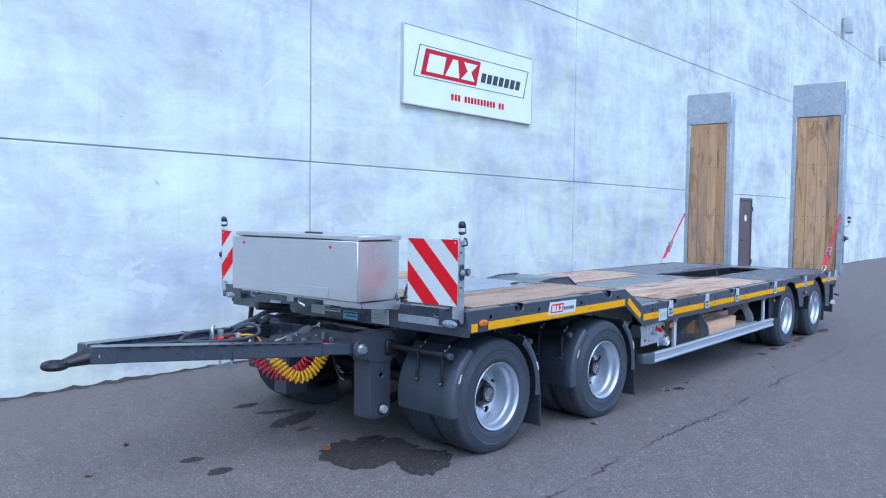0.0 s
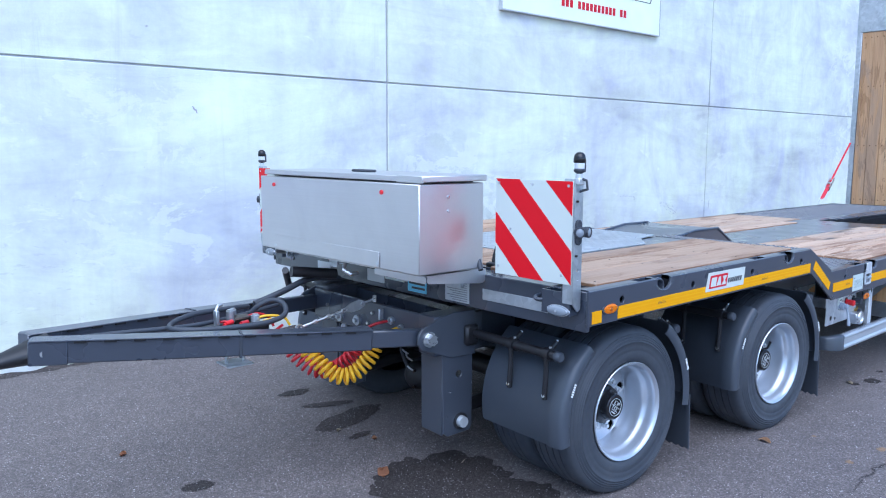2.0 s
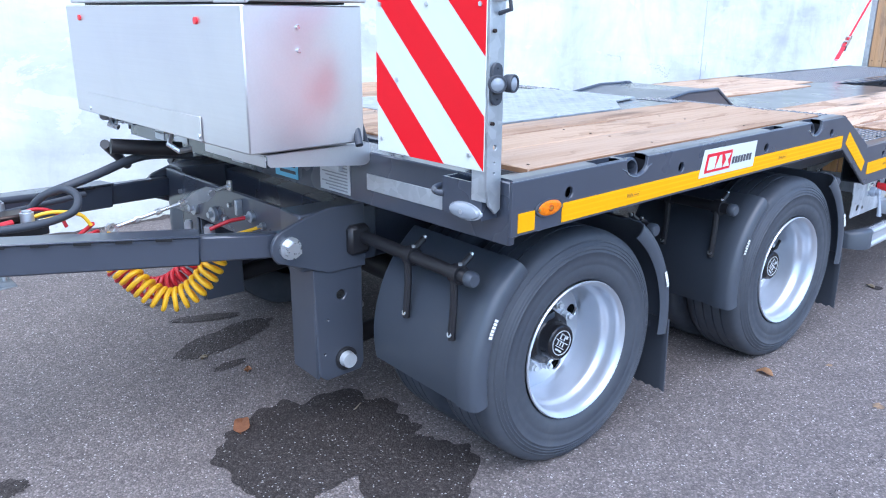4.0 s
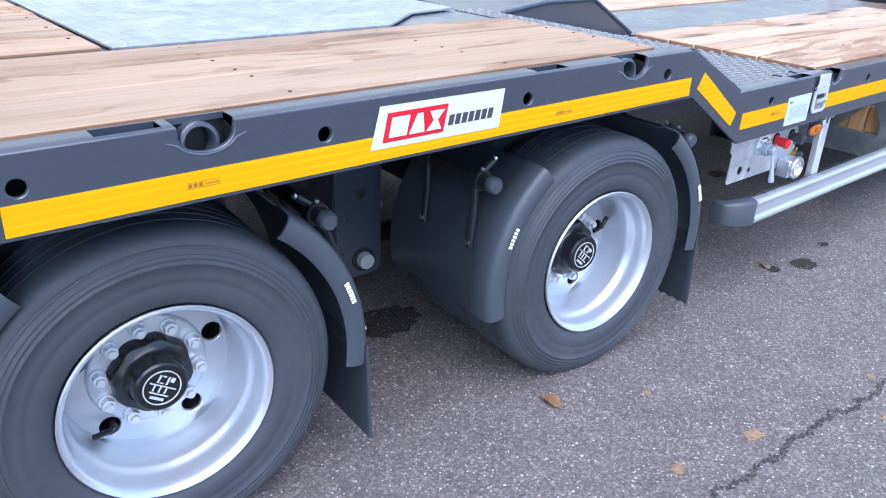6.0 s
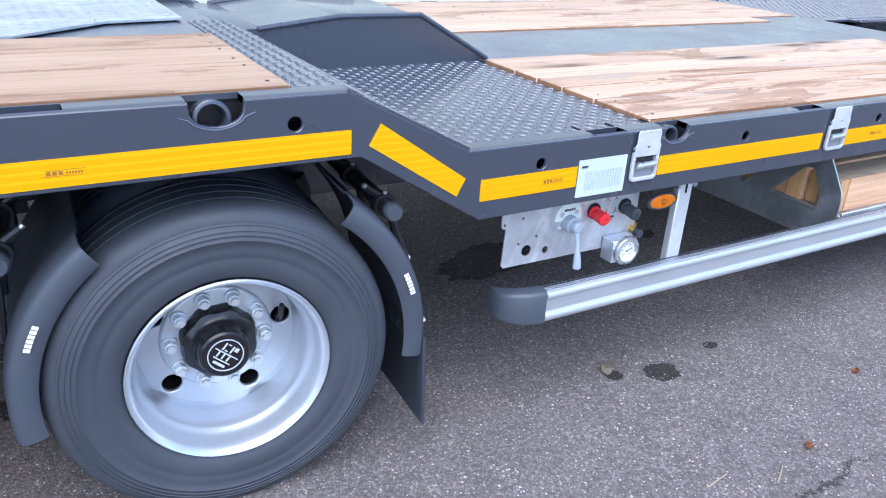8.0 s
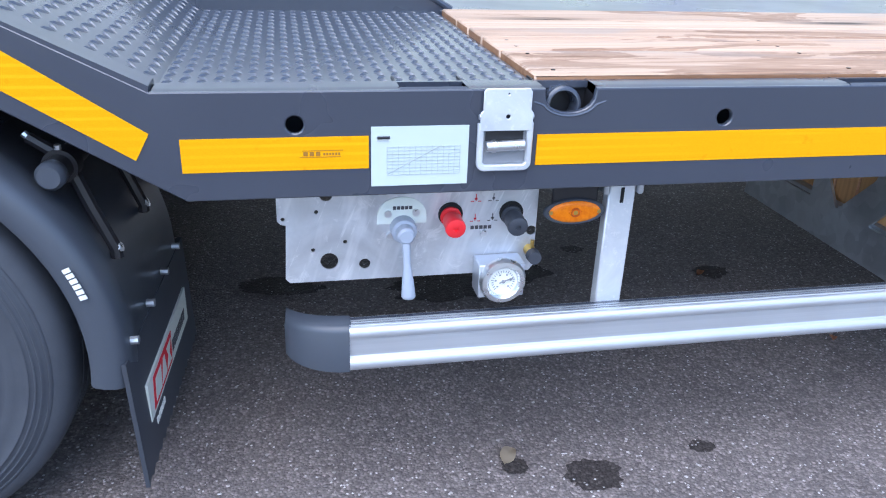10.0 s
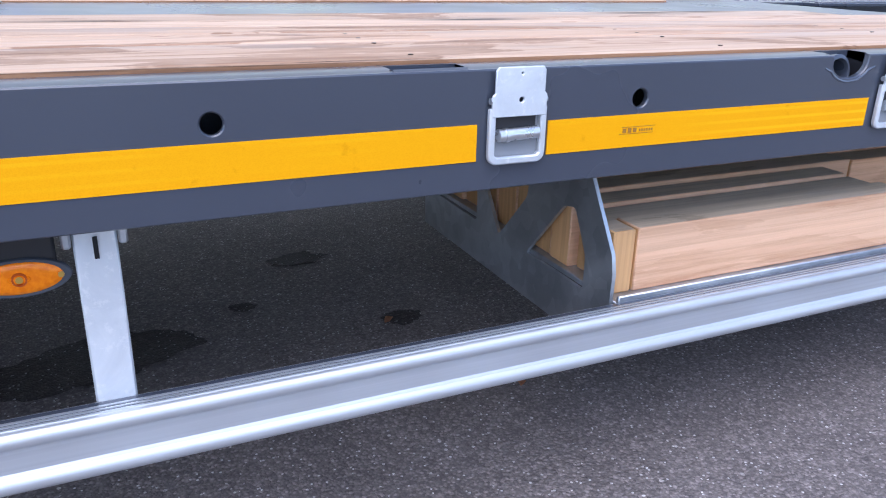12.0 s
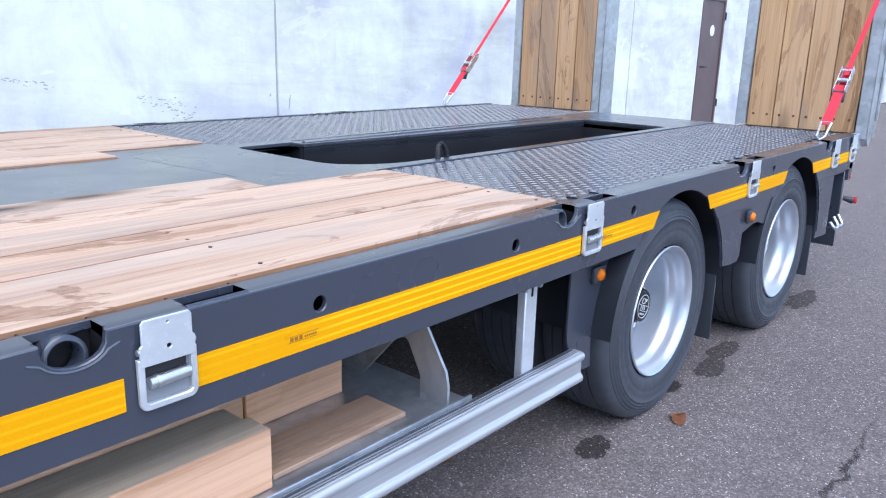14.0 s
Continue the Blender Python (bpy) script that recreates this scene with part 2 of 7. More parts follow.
m = Nodes("aluminium", 0.38, 0.8)
st = m.noise(1.0, 4, 0.6, m.map((0.5, 120, 120)))
m.put("Base Color", m.ramp(st, (0.3, (0.55, 0.57, 0.60)), (0.7, (0.63, 0.65, 0.68))))
m.put("Roughness", m.ramp(m.noise(6, 4), (0.3, 0.46), (0.7, 0.60)))

m = Nodes("stainless", 0.34, 0.92)
st = m.noise(1.0, 4, 0.6, m.map((160, 2.0, 160)))
cl = m.noise(2.8, 5, 0.6, dist=0.8)
m.put("Base Color", m.mix(0.5, m.ramp(st, (0.3, (0.61, 0.60, 0.61)), (0.7, (0.66, 0.65, 0.66))), m.ramp(cl, (0.3, (0.56, 0.545, 0.56)), (0.7, (0.72, 0.71, 0.71)))))
m.put("Roughness", m.ramp(cl, (0.3, 0.30), (0.7, 0.46)))
m.bump(st, 0.03, 0.002)

m = Nodes("wheel_silver", 0.32, 0.65)
cl = m.noise(9, 4, 0.6)
m.put("Base Color", m.ramp(cl, (0.3, (0.53, 0.565, 0.62)), (0.7, (0.58, 0.615, 0.67))))
m.put("Roughness", m.ramp(m.noise(8, 3), (0.3, 0.30), (0.7, 0.36)))

m = Nodes("bolt_steel", 0.3, 0.9, (0.66, 0.68, 0.70))
m.put("Roughness", m.ramp(m.noise(60, 3), (0.3, 0.22), (0.7, 0.42)))
m = Nodes("bolt_dark", 0.4, 0.8, (0.05, 0.035, 0.03))
m = Nodes("bolt_rusty", 0.5, 0.5, (0.16, 0.085, 0.04))
# near-black with the shade of openings and hollows put into the colour
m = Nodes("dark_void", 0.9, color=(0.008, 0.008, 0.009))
m = Nodes("amber", 0.22, color=(0.66, 0.145, 0.0))
m.put("Base Color", m.ramp(m.noise(160, 2, 0.5), (0.35, (0.68, 0.150, 0.0)), (0.65, (0.78, 0.205, 0.001))))
m.set("Specular IOR Level", 0.3)
m = Nodes("amber_dark", 0.3, color=(0.36, 0.05, 0.0))
m = Nodes("lens_clear", 0.16, color=(0.26, 0.29, 0.33))
m.set("Coat Weight", 0.3)
m = Nodes("lens_bright", 0.08, color=(0.72, 0.75, 0.78))
m.set("Coat Weight", 0.8)
m = Nodes("lens_red", 0.12, color=(0.55, 0.02, 0.02))
m.set("Coat Weight", 0.6)
m = Nodes("brass", 0.3, 0.9, (0.62, 0.42, 0.12))


def wood(name, axis, pale, dark, red, knots=1.0, stains=1.0, greys=1.0):
    m = Nodes(name, 0.7)
    r = m.random()
    comb = m.nt.nodes.new("ShaderNodeCombineXYZ")
    for i, k in enumerate((17.0, 9.0, 5.0)):
        m.nt.links.new(m.math('MULTIPLY', r, k), comb.inputs[i])

    def along(a, b):
        return m.map({'x': (a, b, b), 'z': (b, b, a), 'y': (b, a, b)}[axis], offset=comb.outputs[0])

    grain = m.noise(3.0, 7, 0.68, along(0.30, 8), dist=1.8)
    fib = m.noise(9.0, 5, 0.65, along(0.22, 14))
    band = m.noise(1.0, 4, 0.6, along(0.30, 6), dist=0.8)
    blot = m.noise(1.3, 5, 0.62, along(0.55, 2.6), dist=1.4)
    stain = m.noise(1.5, 6, 0.62, along(0.75, 3.0), dist=1.5)
    light = tuple(min(1, c * 1.14) for c in pale)
    col = m.ramp(grain, (0.36, red), (0.48, pale), (0.62, light))
    col = m.mix(0.30, col, m.ramp(fib, (0.40, dark), (0.48, red), (0.56, pale)))
    col = m.mix(0.30, col, m.ramp(band, (0.40, red), (0.54, light)))
    # brown heart streaks with a hard edge, and weathered grey
    brown = m.mix(0.85, red, m.ramp(grain, (0.40, dark), (0.66, red)))
    col = m.mix(m.math('MULTIPLY', m.ramp(stain, (0.565, 0.0), (0.58, 0.9), (0.63, 0.6), (0.67, 1.0)), stains), col, brown)
    grey = tuple(0.55 * sum(pale) / 3 + 0.12 * c for c in pale)
    col = m.mix(m.math('MULTIPLY', m.ramp(blot, (0.53, 0.0), (0.62, 0.7)), greys), col, grey)
    kn = m.math('ADD', m.voronoi(1.0, along(1.0, 4.6)), m.math('MULTIPLY', m.noise(30, 3), 0.05))
    knot = m.ramp(kn, (0.085, 0.14), (0.115, 0.42), (0.17, 0.66), (0.25, 1.0))
    bleach = m.ramp(m.noise(0.9, 4, 0.6, along(0.45, 3.2), dist=1.0), (0.52, 0.0), (0.62, 0.35))
    col = m.mix(m.math('MULTIPLY', bleach, knots), col, tuple(0.80 * c + 0.20 * pale[0] for c in light))
    col = m.mix(knots, col, m.mix(1.0, col, knot, 'MULTIPLY'))
    crack = m.ramp(m.noise(2.2, 5, 0.7, along(0.16, 22), dist=0.4), (0.295, 0.22), (0.320, 1.0))
    col = m.mix(1.0, col, crack, 'MULTIPLY')
    col = m.mix(0.7, col, m.mix(1.0, col, m.ramp(r, (0.0, (1.14, 1.03, 0.96)), (0.5, (1.0, 0.97, 0.96)), (1.0, (0.78, 0.71, 0.67))), 'MULTIPLY'))
    m.put("Base Color", col)
    m.bump(m.math('ADD', fib, m.math('MULTIPLY', crack, 0.8)), 0.3, 0.004)


wood("deck_wood", 'x', (0.50, 0.380, 0.282), (0.15, 0.078, 0.042), (0.38, 0.240, 0.155), 1.0, 1.0, 0.5)
wood("deck_wood_tan", 'x', (0.425, 0.305, 0.212), (0.15, 0.078, 0.042), (0.33, 0.205, 0.122), 1.0, 0.8, 0.4)
wood("ramp_wood", 'z', (0.60, 0.375, 0.195), (0.18, 0.09, 0.04), (0.45, 0.25, 0.11), 0.8, 0.8, 0.5)
wood("lumber", 'x', (0.71, 0.46, 0.295), (0.36, 0.17, 0.08), (0.56, 0.305, 0.165), 0.4, 0.3, 0.0)
wood("lumber_dusty", 'x', (0.70, 0.575, 0.41), (0.32, 0.23, 0.15), (0.55, 0.43, 0.29), 0.4, 0.7, 0.35)
wood("lumber_end", 'z', (0.70, 0.43, 0.20), (0.40, 0.20, 0.08), (0.60, 0.34, 0.14), 0.1, 0.4, 0.0)
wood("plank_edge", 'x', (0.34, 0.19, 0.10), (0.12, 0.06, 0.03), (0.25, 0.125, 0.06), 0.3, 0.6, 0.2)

wood("board_brown", 'x', (0.40, 0.29, 0.21), (0.17, 0.11, 0.07), (0.30, 0.205, 0.14), 0.3, 0.5, 0.5)

m = Nodes("leaf_brown", 0.8)
r = m.random()
m.put("Base Color", m.mix(0.4, m.ramp(r, (0, (0.30, 0.11, 0.05)), (0.5, (0.46, 0.20, 0.11)), (1.0, (0.52, 0.33, 0.18))), m.ramp(m.noise(60, 3), (0.3, (0.12, 0.05, 0.02)), (0.7, (0.45, 0.22, 0.09)))))

m = Nodes("crack_dark", 0.9)
m.put("Base Color", m.ramp(m.noise(90, 4, 0.7), (0.35, (0.022, 0.020, 0.020)), (0.65, (0.085, 0.075, 0.070))))

m = Nodes("mud", 0.9)
m.put("Base Color", m.ramp(m.noise(40, 5, 0.65), (0.35, (0.17, 0.12, 0.085)), (0.65, (0.36, 0.235, 0.13))))
m.bump(m.noise(120, 3), 0.4, 0.003)

# ---- mesh helpers ----
XZ = Matrix(((1, 0, 0, 0), (0, 0, -1, 0), (0, 1, 0, 0), (0, 0, 0, 1)))  # local x, y, z -> x, z, -y


def smooth(me, angle=40):
    me.polygons.foreach_set("use_smooth", [True] * len(me.polygons))
    me.set_sharp_from_angle(angle=radians(angle))


def to_mesh(name, bm, mat, angle=40):
    me = bpy.data.meshes.new(name)
    bmesh.ops.recalc_face_normals(bm, faces=bm.faces)
    bm.to_mesh(me)
    bm.free()
    for one in mat if isinstance(mat, (list, tuple)) else (mat,):
        me.materials.append(MATS[one])
    smooth(me, angle)
    return me


def part(name, bm, mat, parent=None, label="", m=None, angle=40):
    """One mesh object from a bmesh or mesh, under its parent."""
    me = bm if isinstance(bm, bpy.types.Mesh) else to_mesh(name, bm, mat, angle)
    ob = new(name, me)
    ob.parent = parent
    if m is not None:
        ob.matrix_basis = m
    if label:
        ob["label"] = label
    return ob


def thing(name, label, category, group="", kind=""):
    return tagged(new(name), label, category, group, kind)


def box(bm, x0, x1, y0, y1, z0, z1, bev=0.0, m=None, seg=1):
    geo = bmesh.ops.create_cube(bm, size=1.0)
    vs = geo["verts"]
    for v in vs:
        v.co = Vector(((x0 + x1) / 2 + v.co.x * (x1 - x0), (y0 + y1) / 2 + v.co.y * (y1 - y0), (z0 + z1) / 2 + v.co.z * (z1 - z0)))
    if bev > 0:
        edges = list({e for v in vs for e in v.link_edges})
        made = bmesh.ops.bevel(bm, geom=edges, offset=bev, segments=seg, profile=0.5, affect='EDGES')
        vs = list({v for f in made["faces"] for v in f.verts} | {v for v in vs if v.is_valid})
    if m is not None:
        bmesh.ops.transform(bm, matrix=m, verts=vs)
    return bm


def boxed(*a, bev=0.003, seg=1, m=None):
    return box(bmesh.new(), *a, bev=bev, seg=seg, m=m)


def rod(bm, a, b, r0, r1=None, n=16, caps=True):
    a, b = Vector(a), Vector(b)
    r1 = r0 if r1 is None else r1
    q = (b - a).to_track_quat('Z', 'Y').to_matrix().to_4x4()
    mat = Matrix.Translation((a + b) / 2) @ q
    bmesh.ops.create_cone(bm, cap_ends=caps, segments=n, radius1=r0, radius2=r1, depth=(b - a).length, matrix=mat)
    return bm


def lathe(bm, profile, n=48, m=None, close=False):
    """Turns (r, y) pairs round the y axis."""
    rings = []
    for r, y in profile:
        rings.append([bm.verts.new((r * math.cos(2 * math.pi * k / n), y, r * math.sin(2 * math.pi * k / n))) for k in range(n)])
    pairs = list(zip(rings, rings[1:])) + ([(rings[-1], rings[0])] if close else [])
    for a, b in pairs:
        for k in range(n):
            bm.faces.new((a[k], a[(k + 1) % n], b[(k + 1) % n], b[k]))
    if m is not None:
        bmesh.ops.transform(bm, matrix=m, verts=[v for ring in rings for v in ring])
    return bm


def tube(bm, pts, r, n=10, caps=True):
    """A round tube along points."""
    pts = [Vector(p) for p in pts]
    rings, up = [], None
    for i, p in enumerate(pts):
        d = (pts[min(i + 1, len(pts) - 1)] - pts[max(i - 1, 0)]).normalized()
        up = Vector((0, 0, 1)) if up is None else up
        if abs(d.dot(up)) > 0.95:
            up = Vector((0, 1, 0)) if abs(d.y) < 0.9 else Vector((1, 0, 0))
        side = d.cross(up).normalized()
        up = side.cross(d).normalized()
        rings.append([bm.verts.new(p + r * (math.cos(2 * math.pi * k / n) * side + math.sin(2 * math.pi * k / n) * up)) for k in range(n)])
    for a, b in zip(rings, rings[1:]):
        for k in range(n):
            bm.faces.new((a[k], a[(k + 1) % n], b[(k + 1) % n], b[k]))
    if caps:
        bm.faces.new(rings[0]), bm.faces.new(rings[-1][::-1])
    return bm


def arc(a, b, n):
    return [(math.cos(radians(a + (b - a) * k / (n - 1))), math.sin(radians(a + (b - a) * k / (n - 1)))) for k in range(n)]


def curve_points(pts, steps=8):
    """A smooth line through points (Catmull-Rom)."""
    p = [Vector(v) for v in pts]
    p = [2 * p[0] - p[1]] + p + [2 * p[-1] - p[-2]]
    out = []
    for i in range(1, len(p) - 2):
        for s in range(steps):
            t = s / steps
            out.append(0.5 * (2 * p[i] + (p[i + 1] - p[i - 1]) * t + (2 * p[i - 1] - 5 * p[i] + 4 * p[i + 1] - p[i + 2]) * t * t
                              + (3 * p[i] - p[i - 1] - 3 * p[i + 1] + p[i + 2]) * t ** 3))
    return out + [p[-2]]


def circle(u, v, r, n=20):
    return [(u + r * math.cos(2 * math.pi * k / n), v + r * math.sin(2 * math.pi * k / n)) for k in range(n)]


def plate(name, loops, thick, mat, m=None, bevel=0.0):
    """A flat plate of some thickness with holes, from 2D loops (the first one outside), centred on its plane."""
    cu = bpy.data.curves.new(name, 'CURVE')
    cu.dimensions, cu.fill_mode, cu.extrude = '2D', 'BOTH', thick / 2 - bevel
    cu.bevel_depth, cu.bevel_resolution = bevel, 0
    for loop in loops:
        sp = cu.splines.new('POLY')
        sp.points.add(len(loop) - 1)
        for q, (u, v) in zip(sp.points, loop):
            q.co = (u, v, 0, 1)
        sp.use_cyclic_u = True
    ob = bpy.data.objects.new(name, cu)
    me = bpy.data.meshes.new_from_object(ob)
    bpy.data.objects.remove(ob)
    bpy.data.curves.remove(cu)
    me.materials.clear()
    me.materials.append(MATS[mat])
    if m is not None:
        me.transform(m)
    smooth(me, 30)
    return me


def sheet(name, pts, mat):
    """A single flat face, for films and stains."""
    bm = bmesh.new()
    ring = [bm.verts.new(p) for p in pts]
    mid = bm.verts.new(sum((Vector(p) for p in pts), Vector()) / len(pts))
    for a, b in zip(ring, ring[1:] + ring[:1]):
        bm.faces.new((mid, a, b))
    return to_mesh(name, bm, mat)


def sweep(name, section, xs, mat):
    """A profile of (y, z) pairs drawn out along x, closed at both ends."""
    bm = bmesh.new()
    rings = [[bm.verts.new((x, y, z)) for y, z in section] for x in xs]
    n = len(section)
    for a, b in zip(rings, rings[1:]):
        for k in range(n):
            bm.faces.new((a[k], a[(k + 1) % n], b[(k + 1) % n], b[k]))
    bm.faces.new(rings[0]), bm.faces.new(rings[-1][::-1])
    return to_mesh(name, bm, mat, 25)


def each(name, items, mat, parent, label=""):
    """Separate short rods, each an object: items of (a, b, r, n)."""
    for a, b, r, n in items:
        part(name, rod(bmesh.new(), a, b, r, n=n), mat, parent, label)


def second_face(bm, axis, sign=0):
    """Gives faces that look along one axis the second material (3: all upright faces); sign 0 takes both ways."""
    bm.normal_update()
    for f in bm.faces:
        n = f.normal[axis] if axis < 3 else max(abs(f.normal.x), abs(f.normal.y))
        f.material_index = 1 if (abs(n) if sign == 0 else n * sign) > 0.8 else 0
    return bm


def stuff(ob):
    ob["kind"] = "stuff"
    return ob

# ---- setting: ground and hall wall ----
WALL_Y = 3.98
bm = bmesh.new()
bmesh.ops.create_grid(bm, x_segments=40, y_segments=40, size=1.0)
for v in bm.verts:
    v.co = Vector((math.copysign(abs(v.co.x) ** 3, v.co.x) * 900 + 3, math.copysign(abs(v.co.y) ** 3, v.co.y) * 900, 0))
ground = tagged(part("ground", bm, "asphalt"), "grey asphalt yard with pale aggregate specks", "ground", kind="structure")

wall = tagged(part("wall", boxed(-30.0, 62.0, WALL_Y + 0.014, WALL_Y + 0.28, 0.0, 10.4, bev=0), "joint_dark"),
              "tall hall wall of pale grey precast concrete panels", "wall", kind="structure")
PX, GAP = 5.775, 0.0105
for i in range(-5, 10):
    x0 = 1.60 + i * PX
    for z0, z1 in ((0.0, 2.17), (2.17, 4.915), (4.915, 7.665), (7.665, 10.4)):
        if i == 2 and z0 == 0.0:
            # the panel with the side door
            lo = [(x0 + GAP, 0.0), (15.33, 0.0), (15.33, 2.09), (16.24, 2.09), (16.24, 0.0), (x0 + PX - GAP, 0.0), (x0 + PX - GAP, 2.17 - GAP), (x0 + GAP, 2.17 - GAP)]
            part("panel", plate("panel", [lo], 0.06, "concrete", Matrix.Translation((0, WALL_Y + 0.03, 0)) @ XZ), "concrete", wall)
            continue
        bm = boxed(x0 + GAP, x0 + PX - GAP, WALL_Y, WALL_Y + 0.06, z0 + (GAP * 0.7 if z0 else 0), z1 - GAP * 0.7, bev=0.004)
        part("panel", bm, "concrete", wall)

door = tagged(part("door_1", boxed(15.34, 16.23, WALL_Y + 0.01, WALL_Y + 0.055, 0.02, 2.08, bev=0.004), "door_paint"),
              "brown-grey painted steel side door, closed", "door", kind="structure")
bm = bmesh.new()
for a in ((15.34, 15.39, 0.0, 2.08), (16.18, 16.23, 0.0, 2.08), (15.39, 16.18, 2.03, 2.08)):
    box(bm, a[0], a[1], WALL_Y - 0.01, WALL_Y + 0.012, a[2], a[3], 0.003)
part("door_frame", bm, "door_paint", door)
bm = rod(bmesh.new(), (15.48, WALL_Y - 0.05, 1.03), (15.60, WALL_Y - 0.05, 1.03), 0.011)
rod(bm, (15.48, WALL_Y + 0.01, 1.03), (15.48, WALL_Y - 0.05, 1.03), 0.011)
part("handle", bm, "black_plastic", door, "black lever handle")
part("notice", plate("notice", [circle(0, 0, 0.085)], 0.004, "white_paint", Matrix.Translation((15.80, WALL_Y + 0.006, 1.58)) @ XZ), "white_paint", door, "round white notice")
for z in (0.4, 1.75):
    part("hinge", rod(bmesh.new(), (16.22, WALL_Y - 0.02, z), (16.22, WALL_Y - 0.02, z + 0.12), 0.014), "black_plastic", door)

# company sign
SX0, SX1, SZ0, SZ1 = 3.075, 5.975, 3.015, 4.015
sign = thing("sign_board", "large cream-white company sign on the concrete wall", "sign")
part("board", boxed(SX0, SX1, WALL_Y - 0.05, WALL_Y, SZ0, SZ1, bev=0.004), "board_cream", sign)
bm = bmesh.new()
for a in ((SX0 - 0.006, SX0, SZ0 - 0.012, SZ1 + 0.012), (SX1, SX1 + 0.006, SZ0 - 0.012, SZ1 + 0.012), (SX0, SX1, SZ1, SZ1 + 0.012), (SX0, SX1, SZ0 - 0.012, SZ0)):
    box(bm, a[0], a[1], WALL_Y - 0.056, WALL_Y, a[2], a[3], 0.002)
part("edge_frame", bm, "label_grey", sign)


def logo(parent, origin, u, v, w, h, depth, red, ink, paper, line):
    """A slanted two-part emblem: a red block and a paper block with bars for the lettering. u, v: directions; the face looks along u x v."""
    u, v = Vector(u), Vector(v)
    nrm = u.cross(v).normalized()
    o = Vector(origin)

    def flat(name, quads, mat, lift):
        bm = bmesh.new()
        for q in quads:
            lo = [bm.verts.new(o + u * (a * w) + v * (b * h) + nrm * (lift - 0.0008)) for a, b in q]
            hi = [bm.verts.new(o + u * (a * w) + v * (b * h) + nrm * lift) for a, b in q]
            bm.faces.new(hi), bm.faces.new(lo[::-1])
            for k in range(len(q)):
                bm.faces.new((lo[k], lo[(k + 1) % len(q)], hi[(k + 1) % len(q)], hi[k]))
        return stuff(part(name, bm, mat, parent))

    def para(a, b, c, d, sl=0.045):
        return [(a + sl * c, c), (b + sl * c, c), (b + sl * d, d), (a + sl * d, d)]

    def lean(pts, sl=0.045):
        return [(a + sl * c, c) for a, c in pts]

    t = 0.018
    if line:
        flat("emblem_outline", [para(0.0, 0.955, 0.0, t), para(0.0, 0.955, 1 - t, 1), para(0.0, 0.006, t, 1 - t), para(0.949, 0.955, t, 1 - t)], ink, depth)
    flat("emblem_red", [para(0.050, 0.50, 0.08, 0.92)], red, depth)
    # plain shapes: a block, a wedge and an hourglass
    flat("emblem_inset", [lean([(0.085, 0.20), (0.215, 0.20), (0.215, 0.78), (0.085, 0.78)]), lean([(0.232, 0.20), (0.348, 0.20), (0.310, 0.78), (0.270, 0.78)]),
                          lean([(0.362, 0.20), (0.478, 0.20), (0.436, 0.49), (0.404, 0.49)]), lean([(0.404, 0.49), (0.436, 0.49), (0.478, 0.78), (0.362, 0.78)])], paper, depth + 0.001)
    bars = [para(0.530 + 0.054 * k, 0.570 + 0.054 * k, 0.24, 0.56) for k in range(7)]
    flat("emblem_lettering", bars, ink, depth)


logo(sign, (SX0 + 0.18, WALL_Y - 0.05, SZ0 + 0.37), (1, 0, 0), (0, 0, 1), 2.62, 0.42, 0.004, "sign_red", "sign_ink", "board_cream", True)
bm = bmesh.new()
for k in range(17):
    if k not in (3, 14):
        box(bm, SX0 + 0.95 + k * 0.073, SX0 + 0.95 + k * 0.073 + 0.05, WALL_Y - 0.053, WALL_Y - 0.0495, SZ0 + 0.14, SZ0 + 0.225)
stuff(part("address_bars", bm, "sign_red", sign))

# scrapes and small marks on the wall panels
def scrape(p, q, width, mat, label):
    """A thin worn streak between two points (x, z) of the wall, tapered and uneven."""
    rnd = random.Random(int(100 * p[0] + 37 * p[1]))
    p, q = Vector(p), Vector(q)
    side = Vector((-(q - p).y, (q - p).x)).normalized()
    bm = bmesh.new()
    prev = None
    for k in range(15):
        t = k / 14
        c = p.lerp(q, t) + side * rnd.uniform(-0.25, 0.25) * width
        w = width * (0.25 + math.sin(math.pi * t)) * rnd.uniform(0.4, 0.8)
        cur = [bm.verts.new((c.x + side.x * w * s, WALL_Y - 0.0025, c.y + side.y * w * s)) for s in (-0.5, 0.5)]
        if prev:
            bm.faces.new((prev[0], cur[0], cur[1], prev[1]))
        prev = cur
    tagged(part("wall_scrape", bm, mat), label, "scrape", kind="structure")


scrape((0.883, 2.873), (1.331, 3.268), 0.030, "white_paint", "pale scrape on the concrete wall")
scrape((1.192, 3.118), (1.239, 2.823), 0.018, "white_paint", "pale scrape on the concrete wall")
scrape((-0.305, 1.885), (-0.262, 1.830), 0.020, "joint_dark", "small dark mark on the concrete wall")
for x, z in ((2.76, 3.385), (0.419, 3.223), (-0.637, 2.45)):
    scrape((x - 0.010, z), (x + 0.012, z + 0.006), 0.016, "joint_dark", "small dark pit in the concrete wall")

